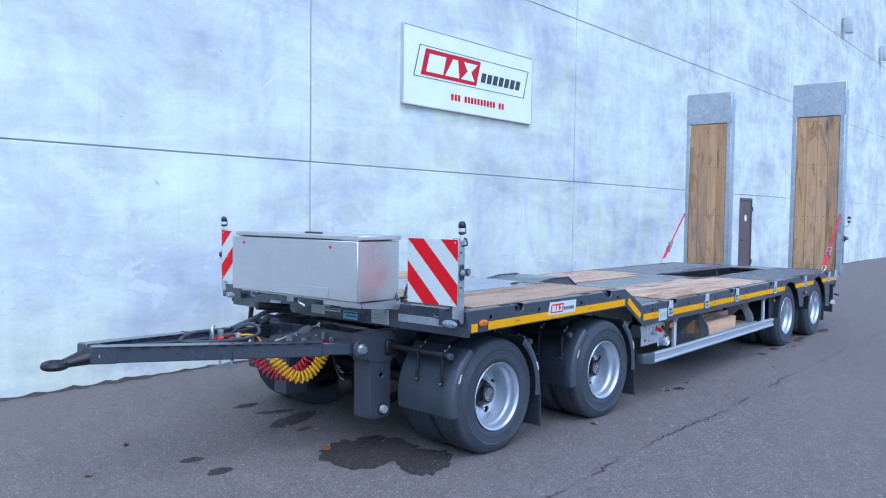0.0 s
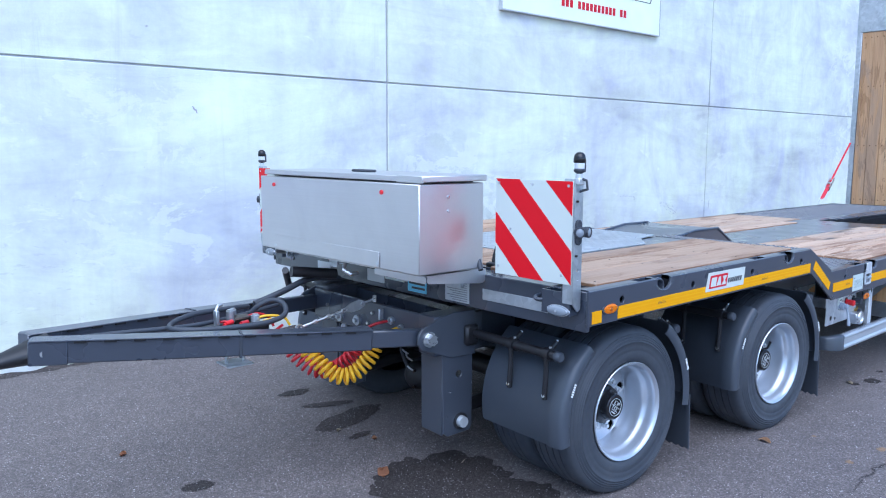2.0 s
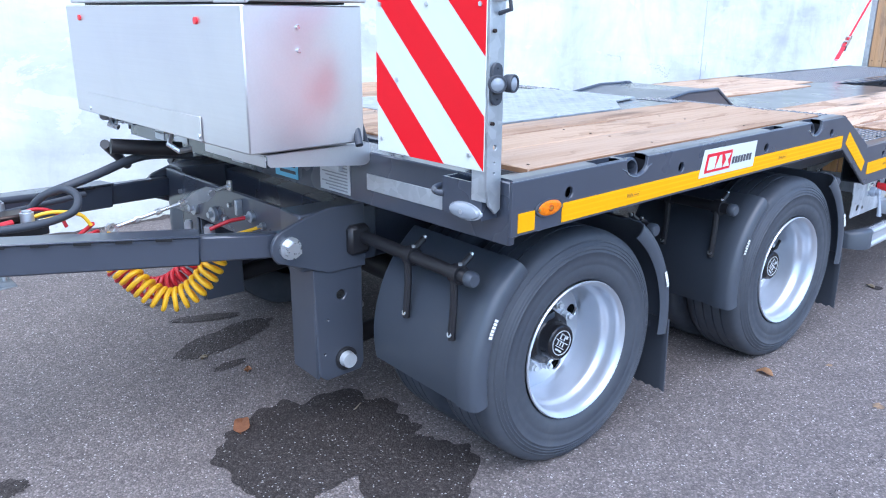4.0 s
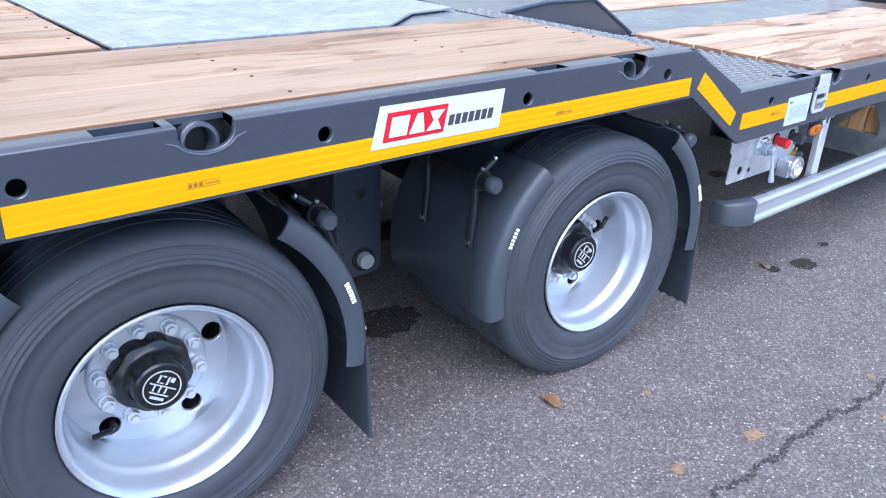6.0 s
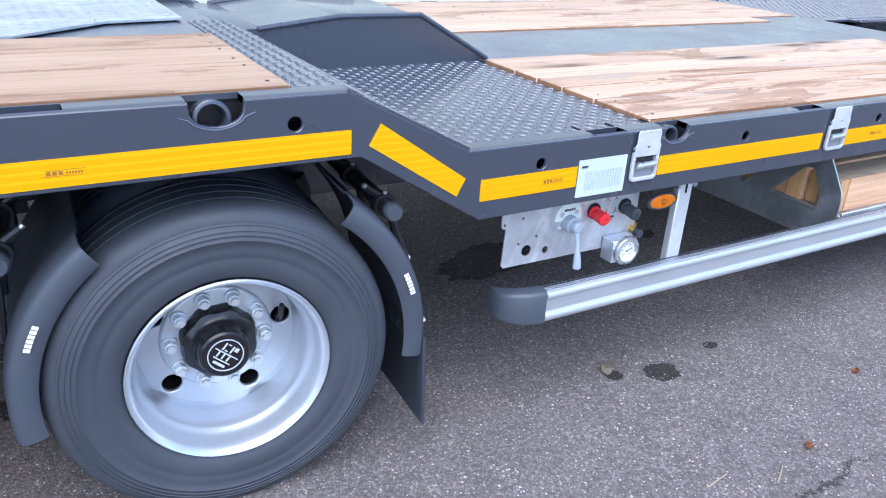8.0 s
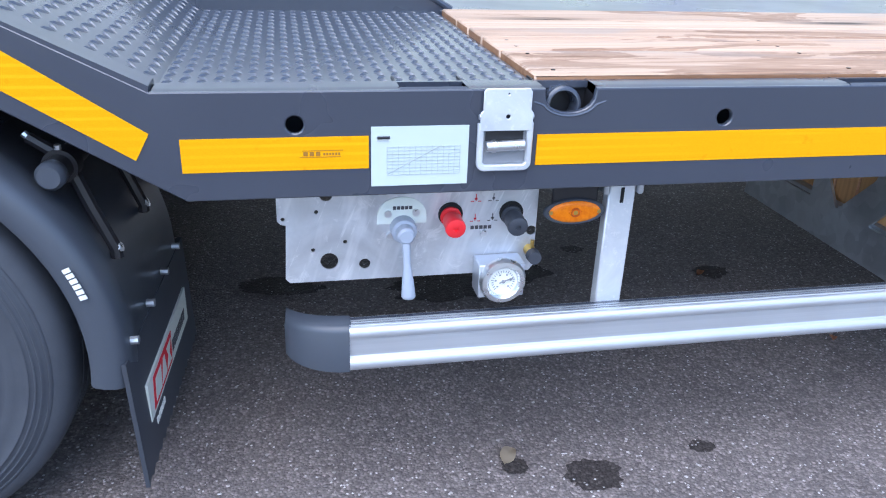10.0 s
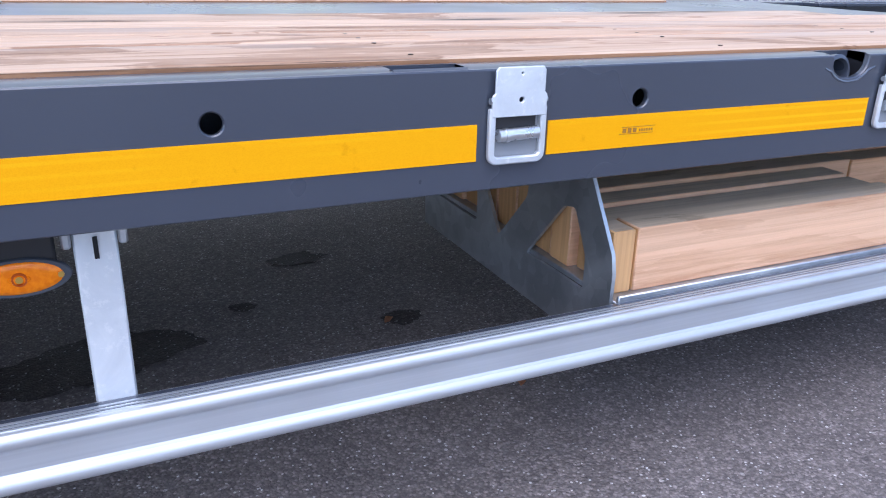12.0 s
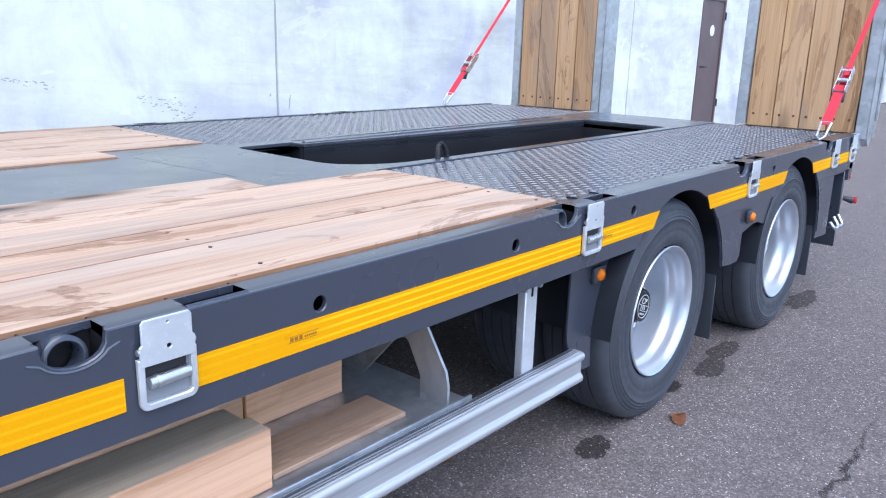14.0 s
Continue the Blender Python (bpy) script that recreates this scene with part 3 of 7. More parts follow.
# chipped pits strewn along a casting line near the foot of the wall
rnd = random.Random(41)
bm = bmesh.new()
CAST = [Vector(p) for p in ((5.36, 0.975), (5.70, 0.925), (6.05, 0.875), (6.30, 0.830), (6.62, 0.715))]
for k in range(90):
    t = rnd.choice((rnd.uniform(0.0, 0.9), rnd.uniform(2.6, 4.0), rnd.uniform(3.0, 4.0)))
    i = min(3, int(t))
    c = CAST[i].lerp(CAST[i + 1], t - i) + Vector((rnd.gauss(0, 0.02), rnd.gauss(0, 0.010 + 0.022 * (t > 2.9))))
    w, h = rnd.uniform(0.003, 0.016), rnd.uniform(0.002, 0.0065)
    a = rnd.uniform(-0.5, 0.3)
    ring = []
    for j in range(7):
        r, q = rnd.uniform(0.6, 1.2), 2 * math.pi * j / 7
        u, v = w * r * math.cos(q), h * r * math.sin(q)
        ring.append(bm.verts.new((c.x + u * math.cos(a) - v * math.sin(a), WALL_Y - 0.0015 - 0.00001 * k, c.y + u * math.sin(a) + v * math.cos(a))))
    bm.faces.new(ring[::-1])
tagged(part("wall_pits", bm, "joint_dark"), "band of small dark chipped pits in the concrete wall", "wall pits", kind="structure")
scrape((7.478, 0.700), (7.500, 0.835), 0.016, "joint_dark", "small dark mark on the concrete wall")
scrape((7.300, 0.820), (7.308, 0.846), 0.018, "joint_dark", "small dark pit in the concrete wall")

# wall lamps high on the hall
for x in (24.46, 30.18):
    lamp = thing("wall_lamp", "grey floodlight box high on the concrete wall", "lamp", "wall lamps of the hall")
    part("bracket", boxed(x - 0.05, x + 0.05, WALL_Y - 0.30, WALL_Y, 8.28, 8.36), "label_grey", lamp)
    part("housing", boxed(x - 0.13, x + 0.13, WALL_Y - 0.34, WALL_Y - 0.10, 7.80, 8.34, bev=0.02, seg=2), "label_grey", lamp)
    part("lens", boxed(x - 0.11, x + 0.11, WALL_Y - 0.32, WALL_Y - 0.12, 7.788, 7.803), "lens_clear", lamp)


# wet patches, crack and litter on the asphalt
def blot(cx, cy, rx, ry, seed, rough=0.28, n=200):
    rnd = random.Random(seed)
    ph = [(rnd.uniform(0, 6.28), rnd.uniform(0.4, 1.0) / (1 + 0.50 * f)) for f in range(1, 28)]
    pts = []
    for k in range(n):
        a = 2 * math.pi * k / n
        r = 1 + rough * sum(w * math.sin((i + 1) * a + p) for i, (p, w) in enumerate(ph)) * 0.55
        pts.append((cx + rx * r * math.cos(a), cy + ry * r * math.sin(a)))
    return pts


def stain(cx, cy, rx, ry, seed, label, rough=0.28, turn=0.0, z=0.002):
    pts = [Vector((x - cx, y - cy, 0)) for x, y in blot(cx, cy, rx, ry, seed, rough)]
    rot = Matrix.Rotation(radians(turn), 3, 'Z')
    z += 0.0005 * (seed % 5)
    me = sheet("oil_stain", [Vector((cx, cy, z)) + rot @ p for p in pts], "asphalt_damp" if "damp" in label else "asphalt_wet")
    tagged(part("oil_stain", me, None), label, "stain", "wet stains on the asphalt")


stain(-0.60, 0.74, 0.34, 0.31, 3, "large dark wet oil stain on asphalt", 0.26, 20)
stain(-0.47, 0.36, 0.28, 0.17, 5, "dark wet oil stain on asphalt", 0.24, 35, 0.0028)
stain(-0.43, 1.74, 0.26, 0.10, 8, "dark damp stain on asphalt", 0.22, 14)
stain(-0.37, 2.03, 0.15, 0.045, 9, "small damp stain on asphalt", 0.24, -25)
stain(-0.53, 1.48, 0.08, 0.028, 7, "small damp stain on asphalt", 0.26, 10)
stain(-1.466, 1.448, 0.075, 0.05, 10, "small oil spot on asphalt", 0.3)
stain(-1.473, 1.134, 0.085, 0.055, 11, "small oil spot on asphalt", 0.3)
stain(-0.411, 2.367, 0.11, 0.05, 12, "small oil spot on asphalt", 0.3)
stain(0.93, 0.66, 0.15, 0.09, 13, "oil spot beneath the trailer axle", 0.3)
stain(0.55, 0.62, 0.07, 0.08, 14, "oil spot beneath the trailer axle", 0.4)
stain(2.692, 0.0, 0.065, 0.048, 15, "small oil spot on asphalt", 0.3)
stain(2.971, 0.055, 0.03, 0.022, 16, "small oil spot on asphalt", 0.3)
stain(2.53, 0.055, 0.03, 0.025, 17, "small oil spot on asphalt", 0.3)
stain(2.62, 0.95, 0.26, 0.13, 18, "dark oil stain beneath the trailer", 0.25, 15)
stain(2.04, 0.98, 0.13, 0.06, 19, "dark oil stain beneath the trailer", 0.25, -10)
stain(6.72, 0.07, 0.14, 0.045, 20, "damp stain beside the rear tyre", 0.3)
stain(6.48, 0.035, 0.12, 0.05, 21, "damp stain beside the rear tyre", 0.3, 10)
stain(5.58, 0.055, 0.08, 0.05, 22, "small oil spot on asphalt", 0.3)
stain(6.20, 0.08, 0.06, 0.04, 23, "small oil spot on asphalt", 0.3)
stain(7.73, 0.046, 0.18, 0.06, 24, "damp stain behind the rear tyre", 0.3)
stain(5.118, 0.05, 0.06, 0.045, 25, "small oil spot on asphalt", 0.3)
stain(3.47, 0.91, 0.06, 0.045, 27, "small oil spot beneath the trailer", 0.3)
stain(3.05, 1.14, 0.04, 0.03, 28, "small oil spot beneath the trailer", 0.3)
stain(3.30, 1.47, 0.10, 0.05, 29, "small oil spot beneath the trailer", 0.4)

# the long crack: crumbled pits and broken slivers strewn along a wandering line
rnd = random.Random(5)
bm = bmesh.new()
x, wob = -0.9, 0.0
while x < 9.0:
    wob = 0.93 * wob + rnd.uniform(-0.008, 0.008)
    y = -0.592 + wob + 0.018 * math.sin(x * 2.1)
    open_here = 0.5 + 0.5 * math.sin(x * 5.3 + 1.7 * math.sin(x * 2.3))
    for k in range(2 + int(4 * open_here)):
        spread = 0.002 + 0.007 * open_here
        cx, cy = x + rnd.uniform(-0.012, 0.012), y + rnd.gauss(0, spread * 0.55)
        r, turn = rnd.uniform(0.0008, 0.0032) * (0.5 + 0.8 * open_here), rnd.uniform(0, 6.3)
        ring = []
        for c, q in arc(0, 300, 6):
            u, v = 1.9 * r * c * rnd.uniform(0.7, 1.3), r * q * rnd.uniform(0.6, 1.4)
            ring.append(bm.verts.new((cx + u * math.cos(turn * 0.12) - v * math.sin(turn * 0.12), cy + u * math.sin(turn * 0.12) + v * math.cos(turn * 0.12), 0.0022 + 0.0006 * rnd.random())))
        bm.faces.new(ring)
    x += rnd.uniform(0.006, 0.012)
tagged(part("asphalt_crack", bm, "crack_dark"), "long ragged crack in the asphalt beside the trailer", "crack", kind="structure")
for k, (x, y, r) in enumerate(((1.416, -0.492, 0.030), (1.821, -0.706, 0.026), (2.020, -0.570, 0.016), (1.118, -0.444, 0.024), (1.342, -0.174, 0.014))):
    me = sheet("mud_spot", [(px, py, 0.0030) for px, py in blot(x, y, r, r * 0.8, 60 + k, 0.5, 60)], "mud")
    tagged(part("mud_spot", me, None), "small brown mud spot on the asphalt", "mud", "mud spots on the asphalt")
# dirt and moss washed against the foot of the wall
bm = bmesh.new()
prev, x = None, -12.0
while x < 30.0:
    w = 0.015 + 0.07 * rnd.random() ** 2 + 0.02 * math.sin(x * 0.9) ** 2
    cur = [bm.verts.new((x, WALL_Y + 0.012, 0.004)), bm.verts.new((x, WALL_Y - w, 0.002)), bm.verts.new((x, WALL_Y - 0.004, 0.008 + 0.03 * rnd.random() ** 3))]
    if prev:
        bm.faces.new((prev[0], cur[0], cur[1], prev[1])), bm.faces.new((prev[1], cur[1], cur[2], prev[2]))
    prev = cur
    x += rnd.uniform(0.03, 0.12)
tagged(part("wall_foot_dirt", bm, "asphalt_damp"), "dark dirt along the foot of the wall", "dirt", kind="structure")

LEAVES = ((1.066, -0.03, 0.075, 30), (2.523, 0.087, 0.06, 80), (2.802, -0.472, 0.045, 10), (3.302, -0.284, 0.035, 60), (-0.496, 1.385, 0.05, 20),
          (-0.578, 1.611, 0.05, 75), (-0.736, 0.991, 0.10, 140), (5.952, -0.063, 0.09, 10), (5.118, 0.038, 0.05, 35), (4.762, -0.127, 0.04, 50), (5.192, 0.34, 0.045, 0),
          (-2.05, 1.62, 0.05, 0), (-1.6, 2.05, 0.06, 20), (-1.9, 0.5, 0.04, 5), (3.42, 0.9, 0.04, 15), (3.6, 0.45, 0.035, 80), (4.4, -0.30, 0.05, 33))
for k, (x, y, s, a) in enumerate(LEAVES):
    bm = bmesh.new()
    top, bot = [], []
    for i in range(9):
        t = i / 8
        w = s * 0.30 * math.sin(math.pi * t) ** 0.8 * (1 + 0.12 * math.sin(9 * t + k))
        lift = 0.004 + s * 0.16 * math.sin(math.pi * t + 0.4 * k) ** 2
        top.append(bm.verts.new((s * (t - 0.5), w, lift + 0.1 * w)))
        bot.append(bm.verts.new((s * (t - 0.5), -w, lift + 0.28 * w)))
    mid = [bm.verts.new((s * (i / 8 - 0.5), 0, 0.003 + s * 0.10 * math.sin(math.pi * i / 8) ** 2)) for i in range(9)]
    for i in range(8):
        bm.faces.new((mid[i], mid[i + 1], top[i + 1], top[i])), bm.faces.new((bot[i], bot[i + 1], mid[i + 1], mid[i]))
    bmesh.ops.solidify(bm, geom=bm.faces, thickness=0.0012)
    lowest = min(v.co.z for v in bm.verts)
    bmesh.ops.translate(bm, verts=bm.verts, vec=(0, 0, 0.0005 - lowest))
    tagged(part("leaf", bm, "leaf_brown" if k % 4 != 1 else "twig_tan", m=pose(x, y, 0.002, 0, 0, a * 3)), "dry brown fallen leaf on the asphalt", "leaf", "fallen leaves")
for x, y, a, l in ((-0.342, 0.839, 20, 0.05), (5.285, -0.212, 10, 0.06), (2.44, -0.46, 5, 0.09), (2.62, -0.52, 25, 0.08)):
    bm = rod(bmesh.new(), (-l / 2, 0, 0.005), (l / 2, 0.006, 0.006), 0.0025, 0.0015, 6)
    tagged(part("twig", bm, "twig_tan", m=pose(x, y, 0, 0, 0, a)), "pale dry twig on the asphalt", "twig", "twigs on the asphalt")

# ---- the trailer ----
W = 2.495
UP, LO = 0.998, 0.838      # edge heights of the upper and lower side beam
DU, DL = 1.006, 0.842      # deck heights
trailer = thing("low_loader_trailer", "dark grey low-loader drawbar trailer with wooden deck and upright ramps", "trailer")
HUBS_R = (5.95, 7.18)
HUB_Z = 0.378
HOOKS_U, HOOKS_L = (0.076, 1.297), (2.55, 3.968, 5.232, 6.46, 7.60)
SLOTS_U, SLOTS_L = (-0.054, 0.978), (2.316, 3.142, 4.20, 5.44, 6.67)
HOLES_U, HOLES_L = (-0.236, 0.318, 0.886, 1.452), (2.090, 2.842, 3.502, 4.402, 5.005, 5.598, 6.82)
LATCHES = (2.437, 3.275, 4.098, 5.352, 6.575, 7.72, 8.05)


def side_beam(far):
    """The outer beam: a folded plate with lashing notches, holes and wheel arches, its bevelled lip and what sits in it."""
    def at(y):
        return W - y if far else y

    def mm(y):
        return Matrix.Translation((0, at(y), 0)) @ XZ

    top = [(-0.458, UP)]
    for h in HOOKS_U:
        top += [(h - 0.055, UP), (h - 0.053, UP - 0.022)] + [(h + 0.052 * c, UP - 0.020 + 0.029 * s) for c, s in arc(190, 350, 9)] + [(h + 0.053, UP - 0.022), (h + 0.055, UP)]
    top += [(1.57, UP), (1.875, LO)]
    for h in HOOKS_L:
        top += [(h - 0.047, LO), (h - 0.045, LO - 0.018)] + [(h + 0.044 * c, LO - 0.016 + 0.025 * s) for c, s in arc(190, 350, 9)] + [(h + 0.045, LO - 0.018), (h + 0.047, LO)]
    top += [(8.12, LO), (8.12, 0.664)]
    low = []
    for h in HUBS_R[::-1]:
        half = math.degrees(math.asin((0.664 - HUB_Z) / 0.425))
        low += [(h + 0.425 * c, HUB_Z + 0.425 * s) for c, s in arc(half, 180 - half, 15)]
    low += [(1.915, 0.664), (1.598, 0.860), (-0.458, 0.860)]
    holes = [circle(h, 0.943, 0.0175) for h in HOLES_U] + [circle(h, 0.786, 0.0165) for h in HOLES_L]
    beam = part("side_beam", plate("side_beam", [top + low] + holes, 0.012, "anthracite", mm(0.006), 0.002), None, trailer)
    # bevelled lip, in lengths between the notches and pockets
    for z, z1, a, b, hooks, slots in ((UP, DU - 0.002, -0.45, 1.575, HOOKS_U, SLOTS_U), (LO, DL + 0.0005, 1.878, 8.12, HOOKS_L, SLOTS_L)):
        k = 1.17 if z == UP else 1.0
        cuts = sorted([(h - 0.047 * k, h + 0.047 * k, 1) for h in hooks] + [(s - 0.056, s + 0.056, 0) for s in slots])
        x = a
        sec = [(0.0, z - 0.006), (0.0025, z + 0.001), (0.014, z1 - 0.001), (0.022, z1), (0.058, z1), (0.058, z1 - 0.012), (0.012, z - 0.014)]
        for c0, c1, hook in cuts + [(b, b, 1)]:
            me = sweep("lip", [(at(y), q) for y, q in sec], (x, c0), "anthracite")
            part("lip", me, None, beam)
            x = c1
            if c1 > c0:
                inner = [(0.050, z1), (0.058, z1), (0.058, z1 - 0.012), (0.050, z1 - 0.012)]
                part("lip", sweep("lip", [(at(y), q) for y, q in inner], (c0, c1), "anthracite"), None, beam)
                if not hook:
                    edge = [(0.002, z - 0.012), (0.002, z + 0.001), (0.011, z + 0.005), (0.011, z - 0.012)]
                    part("lip", sweep("lip", [(at(y), q) for y, q in edge], (c0, c1), "anthracite"), None, beam)
                # pocket walls in black, the interior's shade put into their colour
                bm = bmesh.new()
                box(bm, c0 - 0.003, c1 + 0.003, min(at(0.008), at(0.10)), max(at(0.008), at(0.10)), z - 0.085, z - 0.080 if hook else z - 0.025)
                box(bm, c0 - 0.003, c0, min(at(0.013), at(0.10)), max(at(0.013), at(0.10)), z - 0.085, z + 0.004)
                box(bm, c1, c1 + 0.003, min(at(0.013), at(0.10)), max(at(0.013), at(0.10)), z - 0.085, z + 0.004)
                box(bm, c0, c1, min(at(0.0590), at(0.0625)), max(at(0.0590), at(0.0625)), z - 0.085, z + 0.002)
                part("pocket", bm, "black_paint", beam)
        for h in hooks:
            # lashing ring: a short tube set in the notch, and its welded saddle
            bm = lathe(bmesh.new(), [(r * k, y) for r, y in ((0.0285, 0.0), (0.0325, 0.003), (0.0325, 0.036), (0.0235, 0.036), (0.0235, 0.003), (0.0255, 0.0))], 32, close=True)
            m = Matrix.Translation((h - 0.005, at(0.018) if not far else at(0.056), z - 0.031 * k)) @ Matrix.Rotation(radians(-6 if not far else 6), 4, 'X')
            part("lashing_ring", bm, "anthracite", beam, m=m)
            ears = [(h - 0.064 * k, at(0.002), z - 0.020 * k)], [(h + 0.064 * k, at(0.002), z - 0.020 * k)]
            bm = tube(bmesh.new(), ears[0] + [(h + 0.052 * k * c, at(0.001), z - 0.012 * k + 0.033 * k * s) for c, s in arc(205, 335, 11)] + ears[1], 0.0028, 8)
            part("saddle", bm, "anthracite_tread", beam)
    return beam


beam = side_beam(False)
side_beam(True)
# inner web and bottom flange, which make each side beam a box
for x0, x1, z0, z1 in ((-0.44, 1.56, 0.860, 0.975), (1.92, 5.42, 0.664, 0.818)):
    for far in (0, 1):
        a, b = (0.103, 0.109) if not far else (W - 0.109, W - 0.103)
        part("beam_web", boxed(x0, x1, a, b, z0 + 0.004, z1, bev=0), "anthracite", trailer)
        a, b = (0.0125, 0.109) if not far else (W - 0.109, W - 0.0125)
        part("beam_flange", boxed(x0, x1, a, b, z0 + 0.001, z0 + 0.006, bev=0), "anthracite", trailer)

# sloping lips between the two levels
for a in (0.0015, W - 0.0615):
    bm = bmesh.new()
    v = [bm.verts.new(p) for p in ((1.57, a, UP + 0.006), (1.875, a, LO + 0.012), (1.875, a + 0.06, LO + 0.012), (1.57, a + 0.06, UP + 0.006),
                                   (1.57, a, UP - 0.02), (1.875, a, LO - 0.02), (1.875, a + 0.06, LO - 0.02), (1.57, a + 0.06, UP - 0.02))]
    for f in ((0, 1, 2, 3), (7, 6, 5, 4), (0, 4, 5, 1), (1, 5, 6, 2), (2, 6, 7, 3), (3, 7, 4, 0)):
        bm.faces.new([v[i] for i in f])
    part("sloping_lip", bm, "anthracite", trailer)


# reflective tape on the near beam
def tape(quad, far=False):
    bm = bmesh.new()
    ya, yb = (-0.0018, 0.0) if not far else (W + 0.0018, W)
    a = [bm.verts.new((x, ya, z)) for x, z in quad]
    b = [bm.verts.new((x, yb, z)) for x, z in quad]
    bm.faces.new(a), bm.faces.new(b[::-1])
    for k in range(4):
        bm.faces.new((a[k], b[k], b[(k + 1) % 4], a[(k + 1) % 4]))
    return part("reflective_tape", bm, "tape_yellow", trailer, "yellow reflective tape")


def strip(x0, x1, z0, z1, s0=0.0, s1=0.0):
    return tape([(x0, z0), (x1, z0), (x1 + s1, z1), (x0 + s0, z1)])


strip(-0.437, -0.374, 0.866, 0.917)
tape([(-0.265, 0.866), (1.574, 0.868), (1.574, 0.921), (-0.265, 0.918)])
tape([(1.615, 0.882), (1.845, 0.734), (1.868, 0.776), (1.643, 0.929)])
strip(1.912, 2.208, 0.711, 0.766)
strip(2.496, 3.212, 0.708, 0.762)
strip(3.332, 4.032, 0.709, 0.761)
strip(4.148, 5.303, 0.709, 0.761)
strip(5.405, 5.735, 0.709, 0.761, 0.0, 0.036)
strip(6.180, 6.53, 0.709, 0.761, -0.036, 0.0)
strip(6.63, 6.97, 0.709, 0.761, 0.0, 0.036)
strip(7.395, 7.67, 0.709, 0.761, -0.036, 0.0)
strip(7.76, 8.0, 0.709, 0.761)
# small dark maker's marks on the tape
bm = bmesh.new()
for x, z in ((0.06, 0.893), (1.02, 0.894), (2.13, 0.738), (3.50, 0.736), (4.36, 0.736), (5.44, 0.736)):
    box(bm, x - 0.030, x + 0.036, -0.0023, -0.0016, z + 0.0050, z + 0.0058)
    box(bm, x - 0.034, x + 0.032, -0.0023, -0.0016, z - 0.0058, z - 0.0050)
    for k in range(3):
        box(bm, x - 0.028 + k * 0.010, x - 0.021 + k * 0.010, -0.0023, -0.0016, z - 0.0035, z + 0.0035)
    for k in range(6):
        box(bm, x + 0.004 + k * 0.0048, x + 0.007 + k * 0.0048, -0.0023, -0.0016, z - 0.0025, z + 0.0015)
stuff(part("tape_print", bm, "tape_ink", trailer))

# maker's plate on the beam
part("emblem_plate", plate("emblem_plate", [[(0.424, 0.892), (0.790, 0.889), (0.803, 0.979), (0.448, 0.982)]], 0.0012, "sign_white", Matrix.Translation((0, -0.0024, 0)) @ XZ), None, trailer, "white maker's sticker with a red emblem")
logo(trailer, (0.434, -0.003, 0.898), (1, 0, 0), (0, 0, 1), 0.365, 0.074, 0.0009, "sign_red", "sign_ink", "sign_white", False)

# load chart
chart = part("load_chart", boxed(2.212, 2.376, -0.002, 0.0, 0.679, 0.781, bev=0), "label_paper", trailer, "white load chart sticker")
bm = bmesh.new()
for k in range(9):
    box(bm, 2.238, 2.362, -0.0028, -0.0018, 0.698 + k * 0.006, 0.6984 + k * 0.006)
for k in range(14):
    box(bm, 2.238 + k * 0.0095, 2.2383 + k * 0.0095, -0.0028, -0.0018, 0.698, 0.748)
rod(bm, (2.240, -0.0025, 0.700), (2.330, -0.0025, 0.748), 0.0006, n=4)
box(bm, 2.222, 2.240, -0.0028, -0.0018, 0.757, 0.762)
part("chart_grid", bm, "grid_grey", chart)
bm = bmesh.new()
box(bm, 2.222, 2.243, -0.0028, -0.0018, 0.760, 0.765)
part("chart_heading", bm, "sign_ink", chart)


def latch(x):
    """Galvanized stake pocket with a hinged flap and a locking pin."""
    body = part("stake_pocket", plate("stake_pocket", [[(x - 0.046, 0.783)] + [(x - 0.034 + 0.012 * c, 0.716 + 0.012 * s) for c, s in arc(180, 270, 5)]
                + [(x + 0.034 + 0.012 * c, 0.716 + 0.012 * s) for c, s in arc(270, 360, 5)] + [(x + 0.046, 0.783)],
                [(x - 0.0395, 0.779), (x + 0.0395, 0.779), (x + 0.0395, 0.716), (x + 0.034, 0.711), (x - 0.034, 0.711), (x - 0.0395, 0.716)]],
                0.010, "zinc_bright", Matrix.Translation((0, -0.007, 0)) @ XZ, 0.002), None, trailer, "galvanized stake pocket")
    # darkened grey back and a black sheet above paint the recess's inner shade
    part("recess", boxed(x - 0.040, x + 0.040, -0.0025, 0.0, 0.710, 0.782, bev=0), "print_grey", body)
    part("recess_gap", boxed(x - 0.033, x + 0.033, -0.0036, -0.0024, 0.744, 0.775, bev=0), "black_paint", body)
    part("flap", plate("flap", [[(x - 0.044, 0.774), (x + 0.044, 0.774), (x + 0.044, 0.803), (x + 0.040, 0.807), (x + 0.040, 0.838), (x + 0.036, 0.843), (x - 0.036, 0.843), (x - 0.040, 0.838),
         (x - 0.040, 0.807), (x - 0.044, 0.803)], circle(x + 0.002, 0.797, 0.0050, 12), circle(x + 0.001, 0.835, 0.003, 8)], 0.005, "zinc_bright", Matrix.Translation((0, -0.011, 0)) @ XZ, 0.001), None, body)
    bm = rod(bmesh.new(), (x - 0.033, -0.011, 0.746), (x + 0.033, -0.011, 0.748), 0.0095, n=14)
    rod(bm, (x - 0.023, -0.011, 0.746), (x - 0.017, -0.011, 0.7462), 0.0110, n=14)
    part("pin", bm, "bolt_steel", body)
    each("hinge", [((x + s * 0.042, -0.008, 0.796), (x + s * 0.047, -0.008, 0.796), 0.005, 10) for s in (-1, 1)], "galvanized", body)


for x in LATCHES:
    latch(x)


